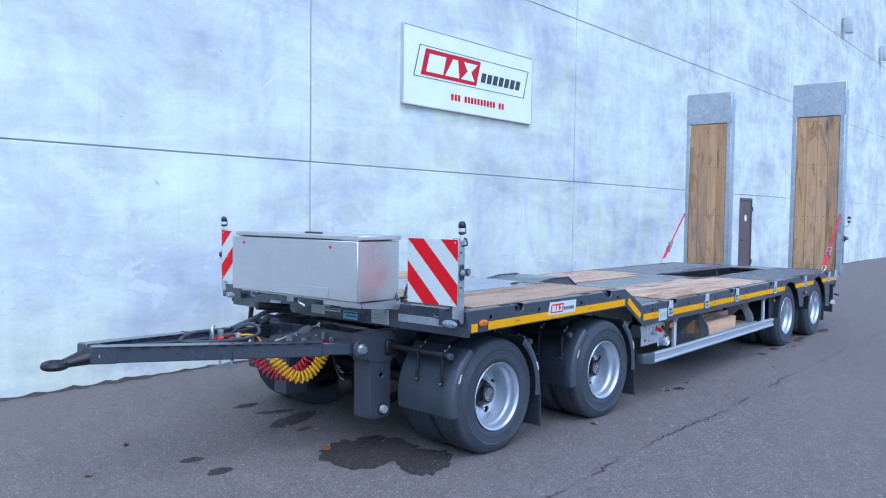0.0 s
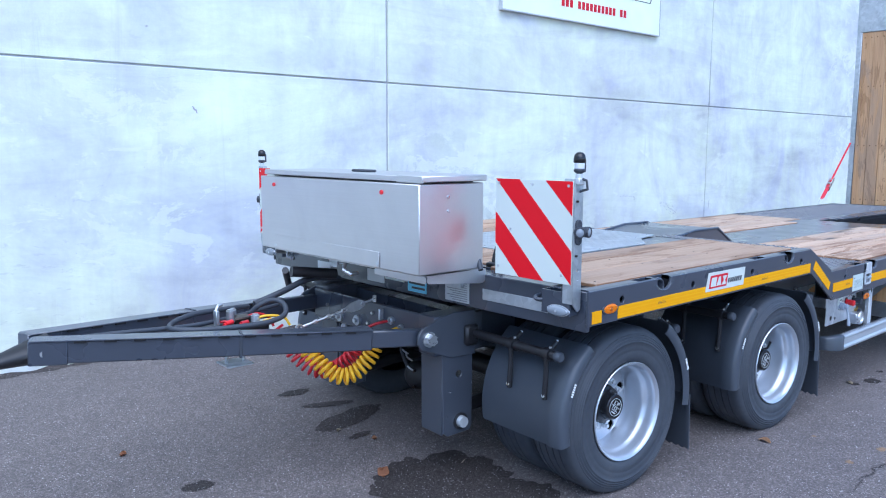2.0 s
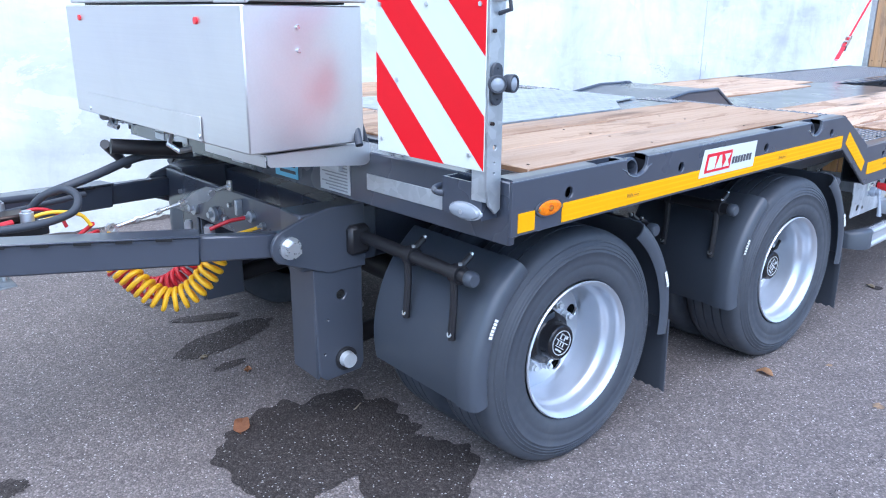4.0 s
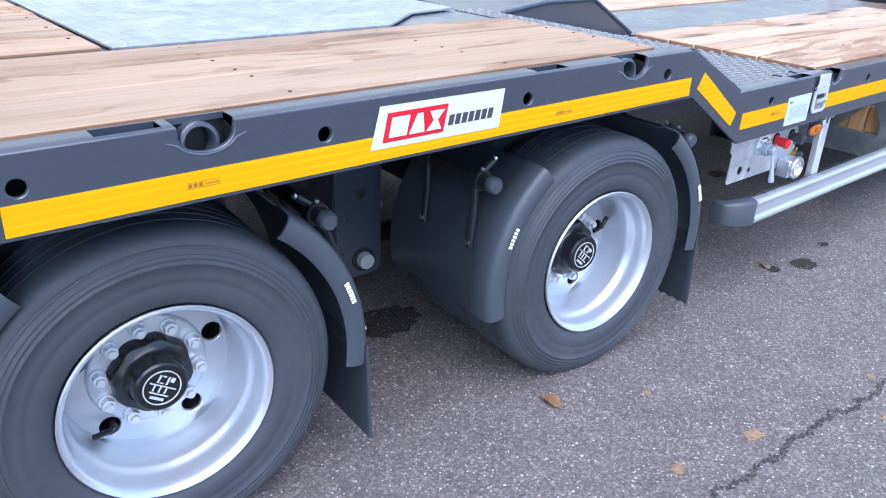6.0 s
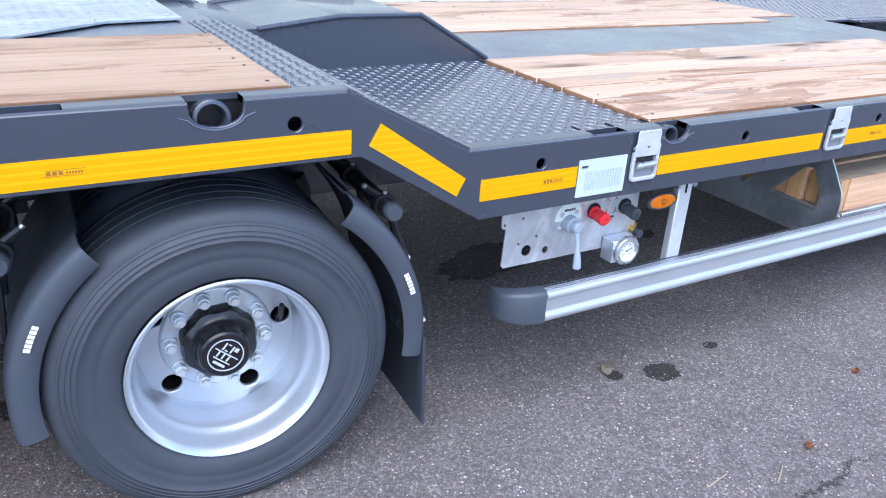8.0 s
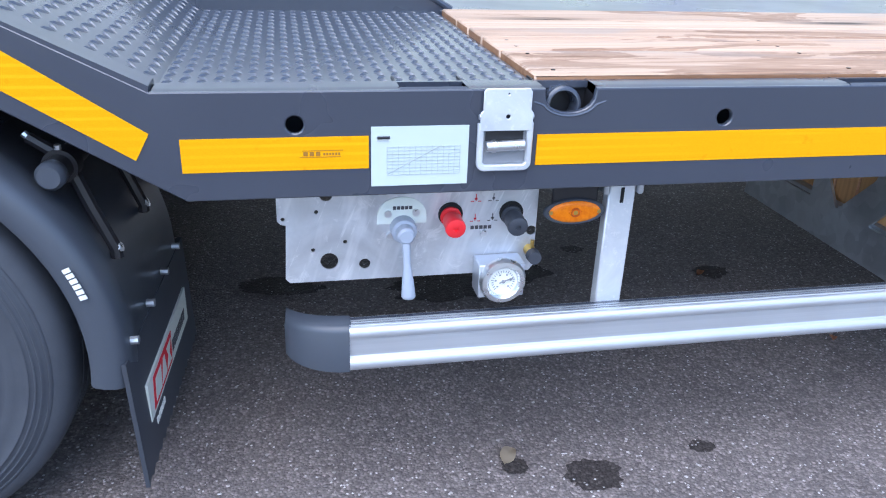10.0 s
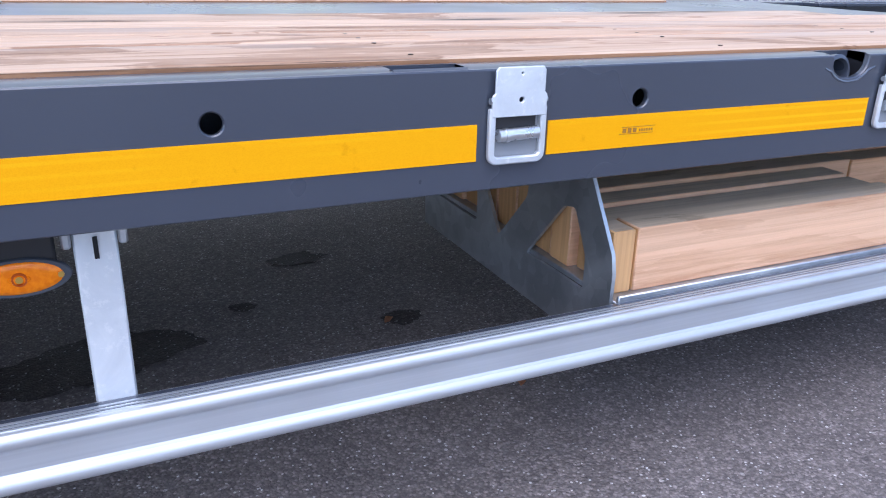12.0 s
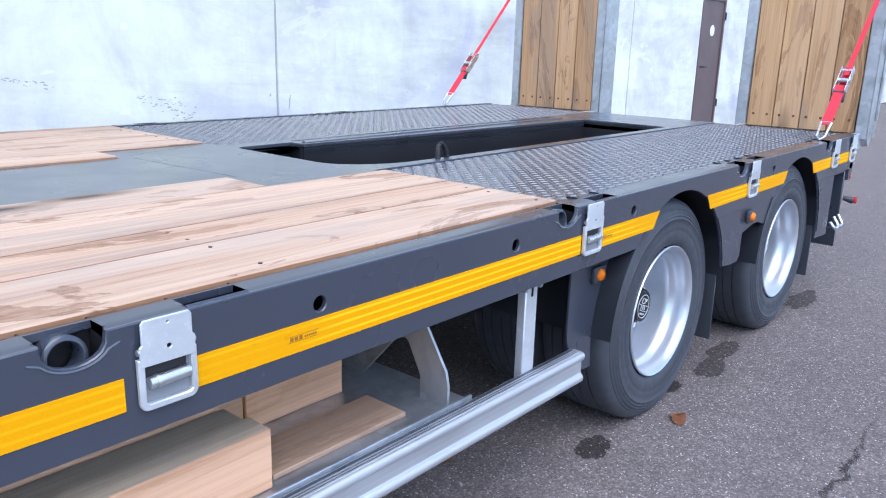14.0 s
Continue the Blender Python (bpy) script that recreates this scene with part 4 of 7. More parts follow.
# ---- deck ----
def treads(name, x0, x1, y0, y1, height, parent, mat="anthracite_tread", pitch=0.027, size=0.0245, rise=0.0034, keep=None):
    """Raised crossing bars of a tread plate, all in one mesh."""
    verts, faces = [], []
    nx, ny = int((x1 - x0) / pitch), int((y1 - y0) / pitch)
    for i in range(nx):
        for j in range(ny):
            cx, cy = x0 + (i + 0.5) * (x1 - x0) / nx, y0 + (j + 0.5) * (y1 - y0) / ny
            if keep and not keep(cx, cy):
                continue
            s = 1 if (i + j) % 2 else -1
            ux, uy = 0.7071 * size / 2, 0.7071 * s * size / 2
            px, py = -0.7071 * s * 0.0042, 0.7071 * 0.0042
            base = len(verts)
            for a, b, h in ((-1, 0, 0), (0, -1, 0), (1, 0, 0), (0, 1, 0), (-0.45, 0, rise), (0.45, 0, rise)):
                x, y = cx + a * ux + b * px, cy + a * uy + b * py
                verts.append((x, y, height(x, y) + h))
            faces += [(base, base + 1, base + 4), (base + 1, base + 5, base + 4), (base + 1, base + 2, base + 5), (base + 2, base + 3, base + 5),
                      (base + 3, base + 4, base + 5), (base + 3, base, base + 4)]
    me = bpy.data.meshes.new(name)
    me.from_pydata(verts, [], faces)
    me.materials.append(MATS[mat])
    smooth(me, 60)
    ob = part(name, me, None, parent)
    ob["kind"] = "stuff"
    return ob


part("upper_deck", boxed(-0.44, 1.575, 0.078, W - 0.078, 0.93, DU - 0.026, bev=0), "anthracite", trailer)
part("deck_plate", boxed(-0.30, 1.47, 0.690, 1.805, DU - 0.026, DU - 0.006, bev=0.002), "anthracite", trailer, "smooth dark steel middle deck")
part("front_crossbeam", boxed(-0.44, -0.332, 0.0585, W - 0.0585, DU - 0.03, DU - 0.010, bev=0.003), "anthracite", trailer)
part("front_beam", boxed(-0.455, -0.43, 0.0125, W - 0.0125, 0.832, UP, bev=0.004), "anthracite", trailer)


def planks(edges, x0, x1s, z, dz=0.024, mat="deck_wood"):
    rnd = random.Random(int(x0 * 100 + z * 10 + edges[0] * 1000))
    for k, (a, b) in enumerate(zip(edges, edges[1:])):
        x1 = x1s[k] if isinstance(x1s, (list, tuple)) else x1s
        z1 = z + rnd.uniform(-0.0015, 0.0015)
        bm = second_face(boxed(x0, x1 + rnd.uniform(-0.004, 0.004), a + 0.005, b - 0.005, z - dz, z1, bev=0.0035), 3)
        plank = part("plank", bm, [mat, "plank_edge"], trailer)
        yield plank, a, b, x1


fix = []
U_EDGES = [0.062, 0.305, 0.500, 0.688]
for side in (0, 1):
    edges = U_EDGES if not side else [W - e for e in U_EDGES[::-1]]
    for plank, a, b, x1 in planks(edges, -0.328, 1.468, DU + 0.005, 0.029, mat="deck_wood_tan"):
        for x in (-0.29, 0.30, 0.90, 1.43):
            fix += [(x, a + 0.04, DU + 0.005), (x, b - 0.04, DU + 0.005)]
M_EDGES = [0.752, 0.950, 1.150, 1.350, 1.550, 1.743]
for plank, a, b, x1 in planks(M_EDGES, -0.25, 0.148, DU + 0.004, 0.018, "deck_wood_tan"):
    fix += [(-0.21, a + 0.05, DU + 0.004), (0.11, b - 0.05, DU + 0.004)]
L_EDGES = [0.062, 0.300, 0.455, 0.590, 0.718, 0.915]
L_ENDS = [5.282, 5.282, 5.282, 5.282, 4.826]
F_EDGES = [1.495, 1.660, 1.810, 1.970, 2.180, W - 0.062]
F_ENDS = [4.800, 5.235, 5.235, 5.235, 5.235]
for edges, ends, top in ((L_EDGES, L_ENDS, DL + 0.009), (F_EDGES, F_ENDS, DL + 0.007)):
    for plank, a, b, x1 in planks(edges, 2.505, ends, top, 0.035):
        for x in (2.55, 3.15, 3.75, 4.35, x1 - 0.05):
            fix += [(x, a + 0.04, top), (x, b - 0.04, top)]
SCREW = to_mesh("deck_screw", rod(bmesh.new(), (0, 0, -0.003), (0, 0, 0.0008), 0.0042, n=8), "bolt_dark")
for p in fix:
    part("deck_screw", SCREW, None, trailer, m=Matrix.Translation(p))

# galvanized tread plate over the drawbar turntable
grey = [(0.160, 0.718), (1.00, 0.718), (1.24, 0.915), (1.455, 0.955), (1.455, W - 0.955), (1.24, W - 0.915), (1.00, W - 0.718), (0.160, W - 0.718)]
gp = part("cover_plate", plate("cover_plate", [grey], 0.008, "galvanized", Matrix.Translation((0, 0, DU + 0.002)), 0.001), None, trailer, "pale galvanized tread plate cover")


def in_grey(x, y):
    y = min(y, W - y)
    lim = 0.718 if x < 1.0 else 0.718 + (x - 1.0) / 0.24 * 0.197 if x < 1.24 else 0.915 + (x - 1.24) / 0.215 * 0.04
    return y > lim + 0.02 and 0.175 < x < 1.44


treads("tread_pattern", 0.160, 1.455, 0.718, W - 0.718, lambda x, y: DU + 0.006, gp, "galvanized", 0.036, 0.028, 0.002, in_grey)
each("bolt", [((x, y, DU + 0.005), (x, y, DU + 0.010), 0.008, 8) for x, y in ((0.20, 0.745), (0.60, 0.745), (0.97, 0.745), (1.21, 0.925), (1.42, 0.985), (0.20, 1.25), (1.42, 1.25), (0.2, W - 0.745), (0.6, W - 0.745), (0.97, W - 0.745), (1.21, W - 0.925))], "bolt_steel", gp)


def slope_z(x, y=0):
    return DU - 0.004 if x < 1.58 else DU - 0.004 + (x - 1.58) / 0.30 * (DL - DU) if x < 1.88 else DL - 0.004


for side in (0, 1):
    a, b = (0.06, 0.955) if not side else (W - 0.955, W - 0.06)
    bm = bmesh.new()
    xs = (1.47, 1.58, 1.88, 2.50)
    t = [[bm.verts.new((x, y, slope_z(x))) for y in (a, b)] for x in xs]
    u = [[bm.verts.new((x, y, slope_z(x) - 0.02)) for y in (a, b)] for x in xs]
    for k in range(3):
        bm.faces.new((t[k][0], t[k + 1][0], t[k + 1][1], t[k][1])), bm.faces.new((u[k][1], u[k + 1][1], u[k + 1][0], u[k][0]))
        for j in (0, 1):
            bm.faces.new((t[k][j], u[k][j], u[k + 1][j], t[k + 1][j]))
    bm.faces.new((t[0][0], t[0][1], u[0][1], u[0][0])), bm.faces.new((t[3][0], u[3][0], u[3][1], t[3][1]))
    tp = part("tread_plate", bm, "anthracite", trailer, "dark painted tread plate on the slope", angle=15)
    y0, y1 = (0.065, 0.95) if not side else (W - 0.95, W - 0.065)
    treads("tread_pattern", 1.472, 2.498, y0, y1, slope_z, tp)

# gooseneck hump in the middle, sloping to the lower deck
bm = bmesh.new()
prof = [(1.47, DU - 0.030), (1.70, DU - 0.034), (1.955, DU - 0.003), (2.255, DU - 0.004), (2.54, DL + 0.002), (2.54, 0.74), (1.47, 0.74)]
ring = [[bm.verts.new((x, y, z)) for x, z in prof] for y in (0.955, W - 0.955)]
for k in range(len(prof)):
    n = (k + 1) % len(prof)
    bm.faces.new((ring[0][k], ring[0][n], ring[1][n], ring[1][k]))
bm.faces.new(ring[0][::-1]), bm.faces.new(ring[1])
bmesh.ops.bevel(bm, geom=bm.edges, offset=0.004, segments=1, affect='EDGES')
part("gooseneck", bm, "anthracite", trailer, "raised dark steel hump between the decks")
for y in (0.955, W - 0.955):
    bm = tube(bmesh.new(), [(1.68, y, DU - 0.034), (1.955, y, DU - 0.001), (2.255, y, DU - 0.001), (2.54, y, DL + 0.004)], 0.009, 8)
    part("edge_bar", bm, "anthracite", trailer)

# lower deck plates round the open well
well = ([(5.258 + 0.30 * (1 - c), 1.015 - 0.195 * q) for c, q in arc(0, 90, 8)]
        + [(7.56, 0.820), (7.56, 1.335), (5.535, 1.420), (5.525, 1.495), (5.285, 1.495), (5.260, 1.475)])
part("lower_deck", plate("lower_deck", [[(2.51, 0.078), (8.10, 0.078), (8.10, W - 0.078), (2.51, W - 0.078)], well], 0.02, "anthracite", Matrix.Translation((0, 0, DL - 0.034))), None, trailer)
part("middle_deck", plate("middle_deck", [[(2.51, 0.925), (4.830, 0.925), (4.830, 0.722), (5.286, 0.722), (5.286, 0.770), (8.10, 0.770), (8.10, 1.580), (5.239, 1.580), (5.239, 1.656), (4.804, 1.656), (4.804, 1.490), (2.51, 1.490)], well],
     0.014, "anthracite", Matrix.Translation((0, 0, DL - 0.006)), 0.002), None, trailer, "smooth dark steel middle deck")
around = [(6.41 + (x - 6.41) * 1.012, 1.14 + (y - 1.14) * 1.04) for x, y in well]
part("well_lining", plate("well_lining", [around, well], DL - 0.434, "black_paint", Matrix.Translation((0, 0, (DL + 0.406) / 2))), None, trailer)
# a plate seam, then a black strip painting the shadow beside the plank step
for (xa, ya), (xb, yb) in (((4.880, 0.935), (4.842, 1.47)), ((4.82, 1.515), (5.20, 1.640))):
    d = Vector((xb - xa, yb - ya, 0))
    m = Matrix.Translation((xa, ya, 0)) @ Matrix.Rotation(math.atan2(d.y, d.x), 4, 'Z')
    part("plate_seam", box(bmesh.new(), 0, d.length, -0.002, 0.002, DL - 0.004, DL + 0.0012, 0, m), "black_paint", trailer)
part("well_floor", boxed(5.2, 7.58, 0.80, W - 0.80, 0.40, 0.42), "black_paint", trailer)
eye = curve_points([(5.640, 0.800, 0.800), (5.646, 0.808, 0.850), (5.656, 0.814, 0.884), (5.672, 0.818, 0.894), (5.690, 0.820, 0.884), (5.706, 0.820, 0.860), (5.716, 0.818, 0.800)], 5)
bm = tube(bmesh.new(), eye, 0.0085, 8)
for p, q in zip(eye[::2], eye[1::2]):
    rod(bm, p, p.lerp(q, 0.8), 0.0105, n=8)
part("lashing_eye", bm, "black_paint", trailer, "black ribbed lashing loop")
# folded rim along the far side of the well
part("well_rim", boxed(5.56, 7.50, 1.445, 1.470, DL - 0.004, DL + 0.006, bev=0.003), "anthracite", trailer)
part("well_rim", boxed(5.56, 7.50, 1.525, 1.535, DL - 0.004, DL + 0.004, bev=0.002), "anthracite", trailer)
for side in (0, 1):
    a, b = (0.08, 0.766) if not side else (1.584, W - 0.08)
    tp = part("tread_plate", boxed(5.290 if not side else 5.243, 8.09, a - 0.02 * (1 - side), b + 0.02 * side, DL - 0.025, DL - 0.004, bev=0.002), "anthracite", trailer, "dark painted tread plate on the rear deck")
    treads("tread_pattern", 5.294 if not side else 5.247, 8.085, a + 0.005, b - 0.005, lambda x, y: DL - 0.004, tp)
part("rear_beam", boxed(8.06, 8.125, 0.0, W, 0.60, LO, bev=0.004), "anthracite", trailer)


# ---- upright ramps ----
def ramp(y0, y1):
    x = 8.30
    zb, zt, zw = 0.80, 3.605, 3.105
    frame_part = part("loading_ramp", boxed(x + 0.03, x + 0.12, y0 + 0.02, y1 - 0.02, zb, zt - 0.01, bev=0.004), "galvanized", trailer, "upright galvanized loading ramp with wooden treads")
    for a, b in ((y0, y0 + 0.065), (y1 - 0.065, y1)):
        part("side_rail", boxed(x - 0.02, x + 0.16, a, b, zb, zt - 0.1, bev=0.005), "galvanized", frame_part)
    part("tip_plate", boxed(x - 0.022, x + 0.05, y0 - 0.003, y1 + 0.003, zw + 0.005, zt, bev=0.008), "galvanized", frame_part, "galvanized tread plate tip")
    verts, faces = [], []
    nz = 16
    for i in range(nz):
        for j in range(24):
            cy, cz = y0 + 0.03 + (j + 0.5) * (y1 - y0 - 0.06) / 24, zw + 0.03 + (i + 0.5) * (zt - zw - 0.05) / nz
            s = 1 if (i + j) % 2 else -1
            base = len(verts)
            for a, b, h in ((-1, 0, 0), (0, -1, 0), (1, 0, 0), (0, 1, 0), (0, 0, 0.003)):
                verts.append((x - 0.022 - h, cy + 0.7071 * (a * 0.013 + b * 0.003), cz + s * 0.7071 * (a * 0.013 - b * 0.003)))
            faces += [(base + k, base + (k + 1) % 4, base + 4) for k in range(4)]
    me = bpy.data.meshes.new("tread_pattern")
    me.from_pydata(verts, [], faces)
    me.materials.append(MATS["galvanized"])
    part("tread_pattern", me, None, frame_part)["kind"] = "stuff"
    n = 4
    w = (y1 - y0 - 0.134) / n
    for k in range(n):
        a = y0 + 0.067 + k * w
        part("ramp_plank", boxed(x - 0.012, x + 0.03, a + 0.0015, a + w - 0.0015, zb + 0.03, zw, bev=0.003), "ramp_wood", frame_part, "oiled brown ramp plank")
        each("bolt", [((x - 0.010, yy, z), (x - 0.0145, yy, z), 0.0075, 10) for z in (0.90, 1.62, 2.40, 3.04) for yy in (a + 0.035, a + w - 0.035)], "bolt_rusty", frame_part)
    each("hinge", [((x + 0.05, a - 0.05, 0.80), (x + 0.05, a + 0.05, 0.80), 0.04, 16) for a in (y0 + 0.05, y1 - 0.05)], "galvanized", frame_part)
    for a in (y0 + 0.05, y1 - 0.05):
        part("hinge_lug", boxed(8.12, x + 0.06, a - 0.02, a + 0.02, 0.745, 0.835, bev=0.006), "galvanized", frame_part)


ramp(-0.012, 0.718)
ramp(1.650, 2.385)

# ---- wheels ----
def wheel_meshes():
    tyre = [(0.221, 0.006), (0.228, -0.010), (0.236, -0.020), (0.255, -0.026), (0.278, -0.0278), (0.283, -0.0262), (0.286, -0.0276), (0.30, -0.0275), (0.318, -0.0268), (0.320, -0.0290), (0.3225, -0.0290), (0.3245, -0.0262), (0.330, -0.0255), (0.3315, -0.0272), (0.3335, -0.0270), (0.3350, -0.0245), (0.3405, -0.0232), (0.3420, -0.0248), (0.3440, -0.0242), (0.3455, -0.0215), (0.352, -0.0185), (0.3535, -0.0200), (0.357, -0.0185), (0.3585, -0.0155),
            (0.362, -0.015), (0.376, -0.006), (0.384, 0.004), (0.3875, 0.016)]
    for y in (0.052, 0.092, 0.133, 0.173):
        tyre += [(0.390, y - 0.012 if y > 0.06 else 0.03), (0.390, y - 0.0032), (0.383, y - 0.0022), (0.383, y + 0.0022), (0.390, y + 0.0032)]
    tyre += [(0.3875, 0.199), (0.376, 0.218), (0.335, 0.232), (0.29, 0.230), (0.245, 0.212), (0.236, 0.20)]
    out = {}
    for key, shift in (("outer", 0.0), ("inner", 0.285)):
        bm = lathe(bmesh.new(), [(r, y + shift) for r, y in tyre], 96)
        for v in bm.verts:
            if v.co.z < -0.376:
                v.co.z = -0.376
        out[key] = to_mesh("tyre", bm, "rubber", 50)
    rim = [(0.210, 0.20), (0.214, 0.00), (0.220, -0.010), (0.2275, -0.016), (0.2292, -0.022), (0.2262, -0.026), (0.2195, -0.022), (0.2125, -0.012), (0.2100, 0.008), (0.2085, 0.024), (0.205, 0.036), (0.199, 0.044), (0.195, 0.053), (0.1935, 0.070),
           (0.1935, 0.100), (0.1925, 0.116), (0.1905, 0.124), (0.1895, 0.130), (0.1890, 0.142), (0.1885, 0.152)]
    bm = lathe(bmesh.new(), rim, 72)
    out["rim"] = to_mesh("wheel", bm, "wheel_silver", 35)
    disc = [circle(0, 0, 0.1885, 60), circle(0, 0, 0.115, 30)] + [circle(0.1600 * c, 0.1600 * s, 0.0262, 22) for c, s in [(math.cos(radians(30 + 72 * k)), math.sin(radians(30 + 72 * k))) for k in range(5)]]
    out["disc"] = plate("disc", disc, 0.012, "wheel_silver", Matrix.Translation((0, 0.156, 0)) @ XZ, 0.002)
    # drum in near-black, so the wheel's inner shade is in its colour
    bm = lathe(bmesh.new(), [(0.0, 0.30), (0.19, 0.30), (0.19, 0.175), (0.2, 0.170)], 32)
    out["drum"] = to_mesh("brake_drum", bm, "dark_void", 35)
    bm = lathe(bmesh.new(), [(0.091, 0.150), (0.090, 0.116), (0.086, 0.104), (0.072, 0.098), (0.065, 0.090), (0.0625, 0.080), (0.0615, 0.064), (0.059, 0.055), (0.054, 0.051), (0.0, 0.051)], 48)
    for v in bm.verts:
        if v.co.y > 0.095:
            q = 1 + 0.035 * math.cos(8 * math.atan2(v.co.z, v.co.x))
            v.co.x, v.co.z = v.co.x * q, v.co.z * q
    out["hub"] = to_mesh("hub_cap", bm, "black_gloss", 35)
    bm = lathe(bmesh.new(), [(0.0480, 0.0515), (0.0480, 0.0490), (0.0452, 0.0490), (0.0452, 0.0515)], 40, close=True)
    for a in ((-0.020, -0.016, 0.010, 0.032), (-0.012, -0.003, 0.010, 0.013), (-0.012, -0.003, 0.029, 0.032), (0.004, 0.008, 0.010, 0.032), (0.012, 0.022, 0.020, 0.032), (-0.036, 0.036, 0.003, 0.006), (-0.022, -0.018, -0.014, 0.003), (-0.006, -0.002, -0.014, 0.003), (0.010, 0.014, -0.014, 0.003), (-0.026, 0.026, -0.020, -0.017), (-0.018, 0.018, -0.034, -0.027)):
        box(bm, a[0], a[1], 0.0490, 0.0515, a[2], a[3])
    bmesh.ops.scale(bm, vec=(0.88, 1, 0.88), verts=bm.verts)
    out["emblem"] = to_mesh("emblem", bm, "label_grey", 35)
    bm = rod(bmesh.new(), (0, 0.142, 0), (0, 0.114, 0), 0.0155, n=6)
    rod(bm, (0, 0.114, 0), (0, 0.104, 0), 0.0100, 0.0095, 12)
    rod(bm, (0, 0.142, 0), (0, 0.133, 0), 0.0205, 0.0175, 18)
    out["nut"] = to_mesh("wheel_nut", bm, "zinc_bright", 30)
    # raised face that carries the bolt circle
    bm = lathe(bmesh.new(), [(0.060, 0.140), (0.127, 0.140), (0.1305, 0.1410), (0.1335, 0.1440), (0.1350, 0.1490), (0.1355, 0.1545)], 60)
    out["lip"] = to_mesh("disc_lip", bm, "wheel_silver", 50)
    bm = rod(bmesh.new(), (0, 0.155, 0), (0, 0.134, 0), 0.009, n=10)
    tube(bm, [(0, 0.140, 0), (0.010, 0.124, 0), (0.050, 0.110, 0)], 0.0068, 10)
    out["valve"] = to_mesh("valve", bm, "black_gloss", 35)
    return out


WM = wheel_meshes()


def wheel(m, spin=0.0, valve=None):
    """A twin wheel whose outer rim edge lies at local y = 0; outside is towards -y."""
    w = part("wheel", WM["rim"], None, trailer, "silver steel rim with twin black tyres", m)
    part("tyre", WM["outer"], None, w, "black road tyre")
    part("tyre", WM["inner"], None, w, "black road tyre")
    turn = Matrix.Rotation(radians(spin), 4, 'Y')
    part("disc", WM["disc"], None, w, m=turn)
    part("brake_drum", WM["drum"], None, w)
    part("hub_cap", WM["hub"], None, w, "black hub cap", m=turn)
    part("emblem", WM["emblem"], None, w, m=Matrix.Rotation(radians(spin + 20), 4, 'Y'))
    if valve:
        # the stem leaves a hand hole and bends aside
        at, bend = radians(valve[0]), valve[1]
        part("valve", WM["valve"], None, w, m=Matrix.Translation((0.152 * math.cos(at), 0, 0.152 * math.sin(at))) @ Matrix.Rotation(radians(-bend), 4, 'Y'))
    part("disc_lip", WM["lip"], None, w)
    for k in range(10):
        a = radians(spin + 36 * k + 12)
        part("wheel_nut", WM["nut"], None, w, m=Matrix.Translation((0.1115 * math.cos(a), 0, 0.1115 * math.sin(a))))
    return w


DOLLY = pose(0.72, 1.246, 0, 0, 0, -3.5)
AX = (-0.655, 0.655)
RIM_Y = -1.157
FLIP = Matrix.Rotation(math.pi, 4, 'Z')
for x, sp in zip(AX, (14, 21)):
    wheel(DOLLY @ pose(x, RIM_Y, HUB_Z), sp, (9, 88) if x > 0 else (-128, 170))
    wheel(DOLLY @ pose(x, -RIM_Y, HUB_Z) @ FLIP, sp)
for x, sp in zip(HUBS_R, (0, 25)):
    wheel(pose(x, 0.055, HUB_Z), sp, valve=(60, 40))
    wheel(pose(x, W - 0.055, HUB_Z) @ FLIP, sp)


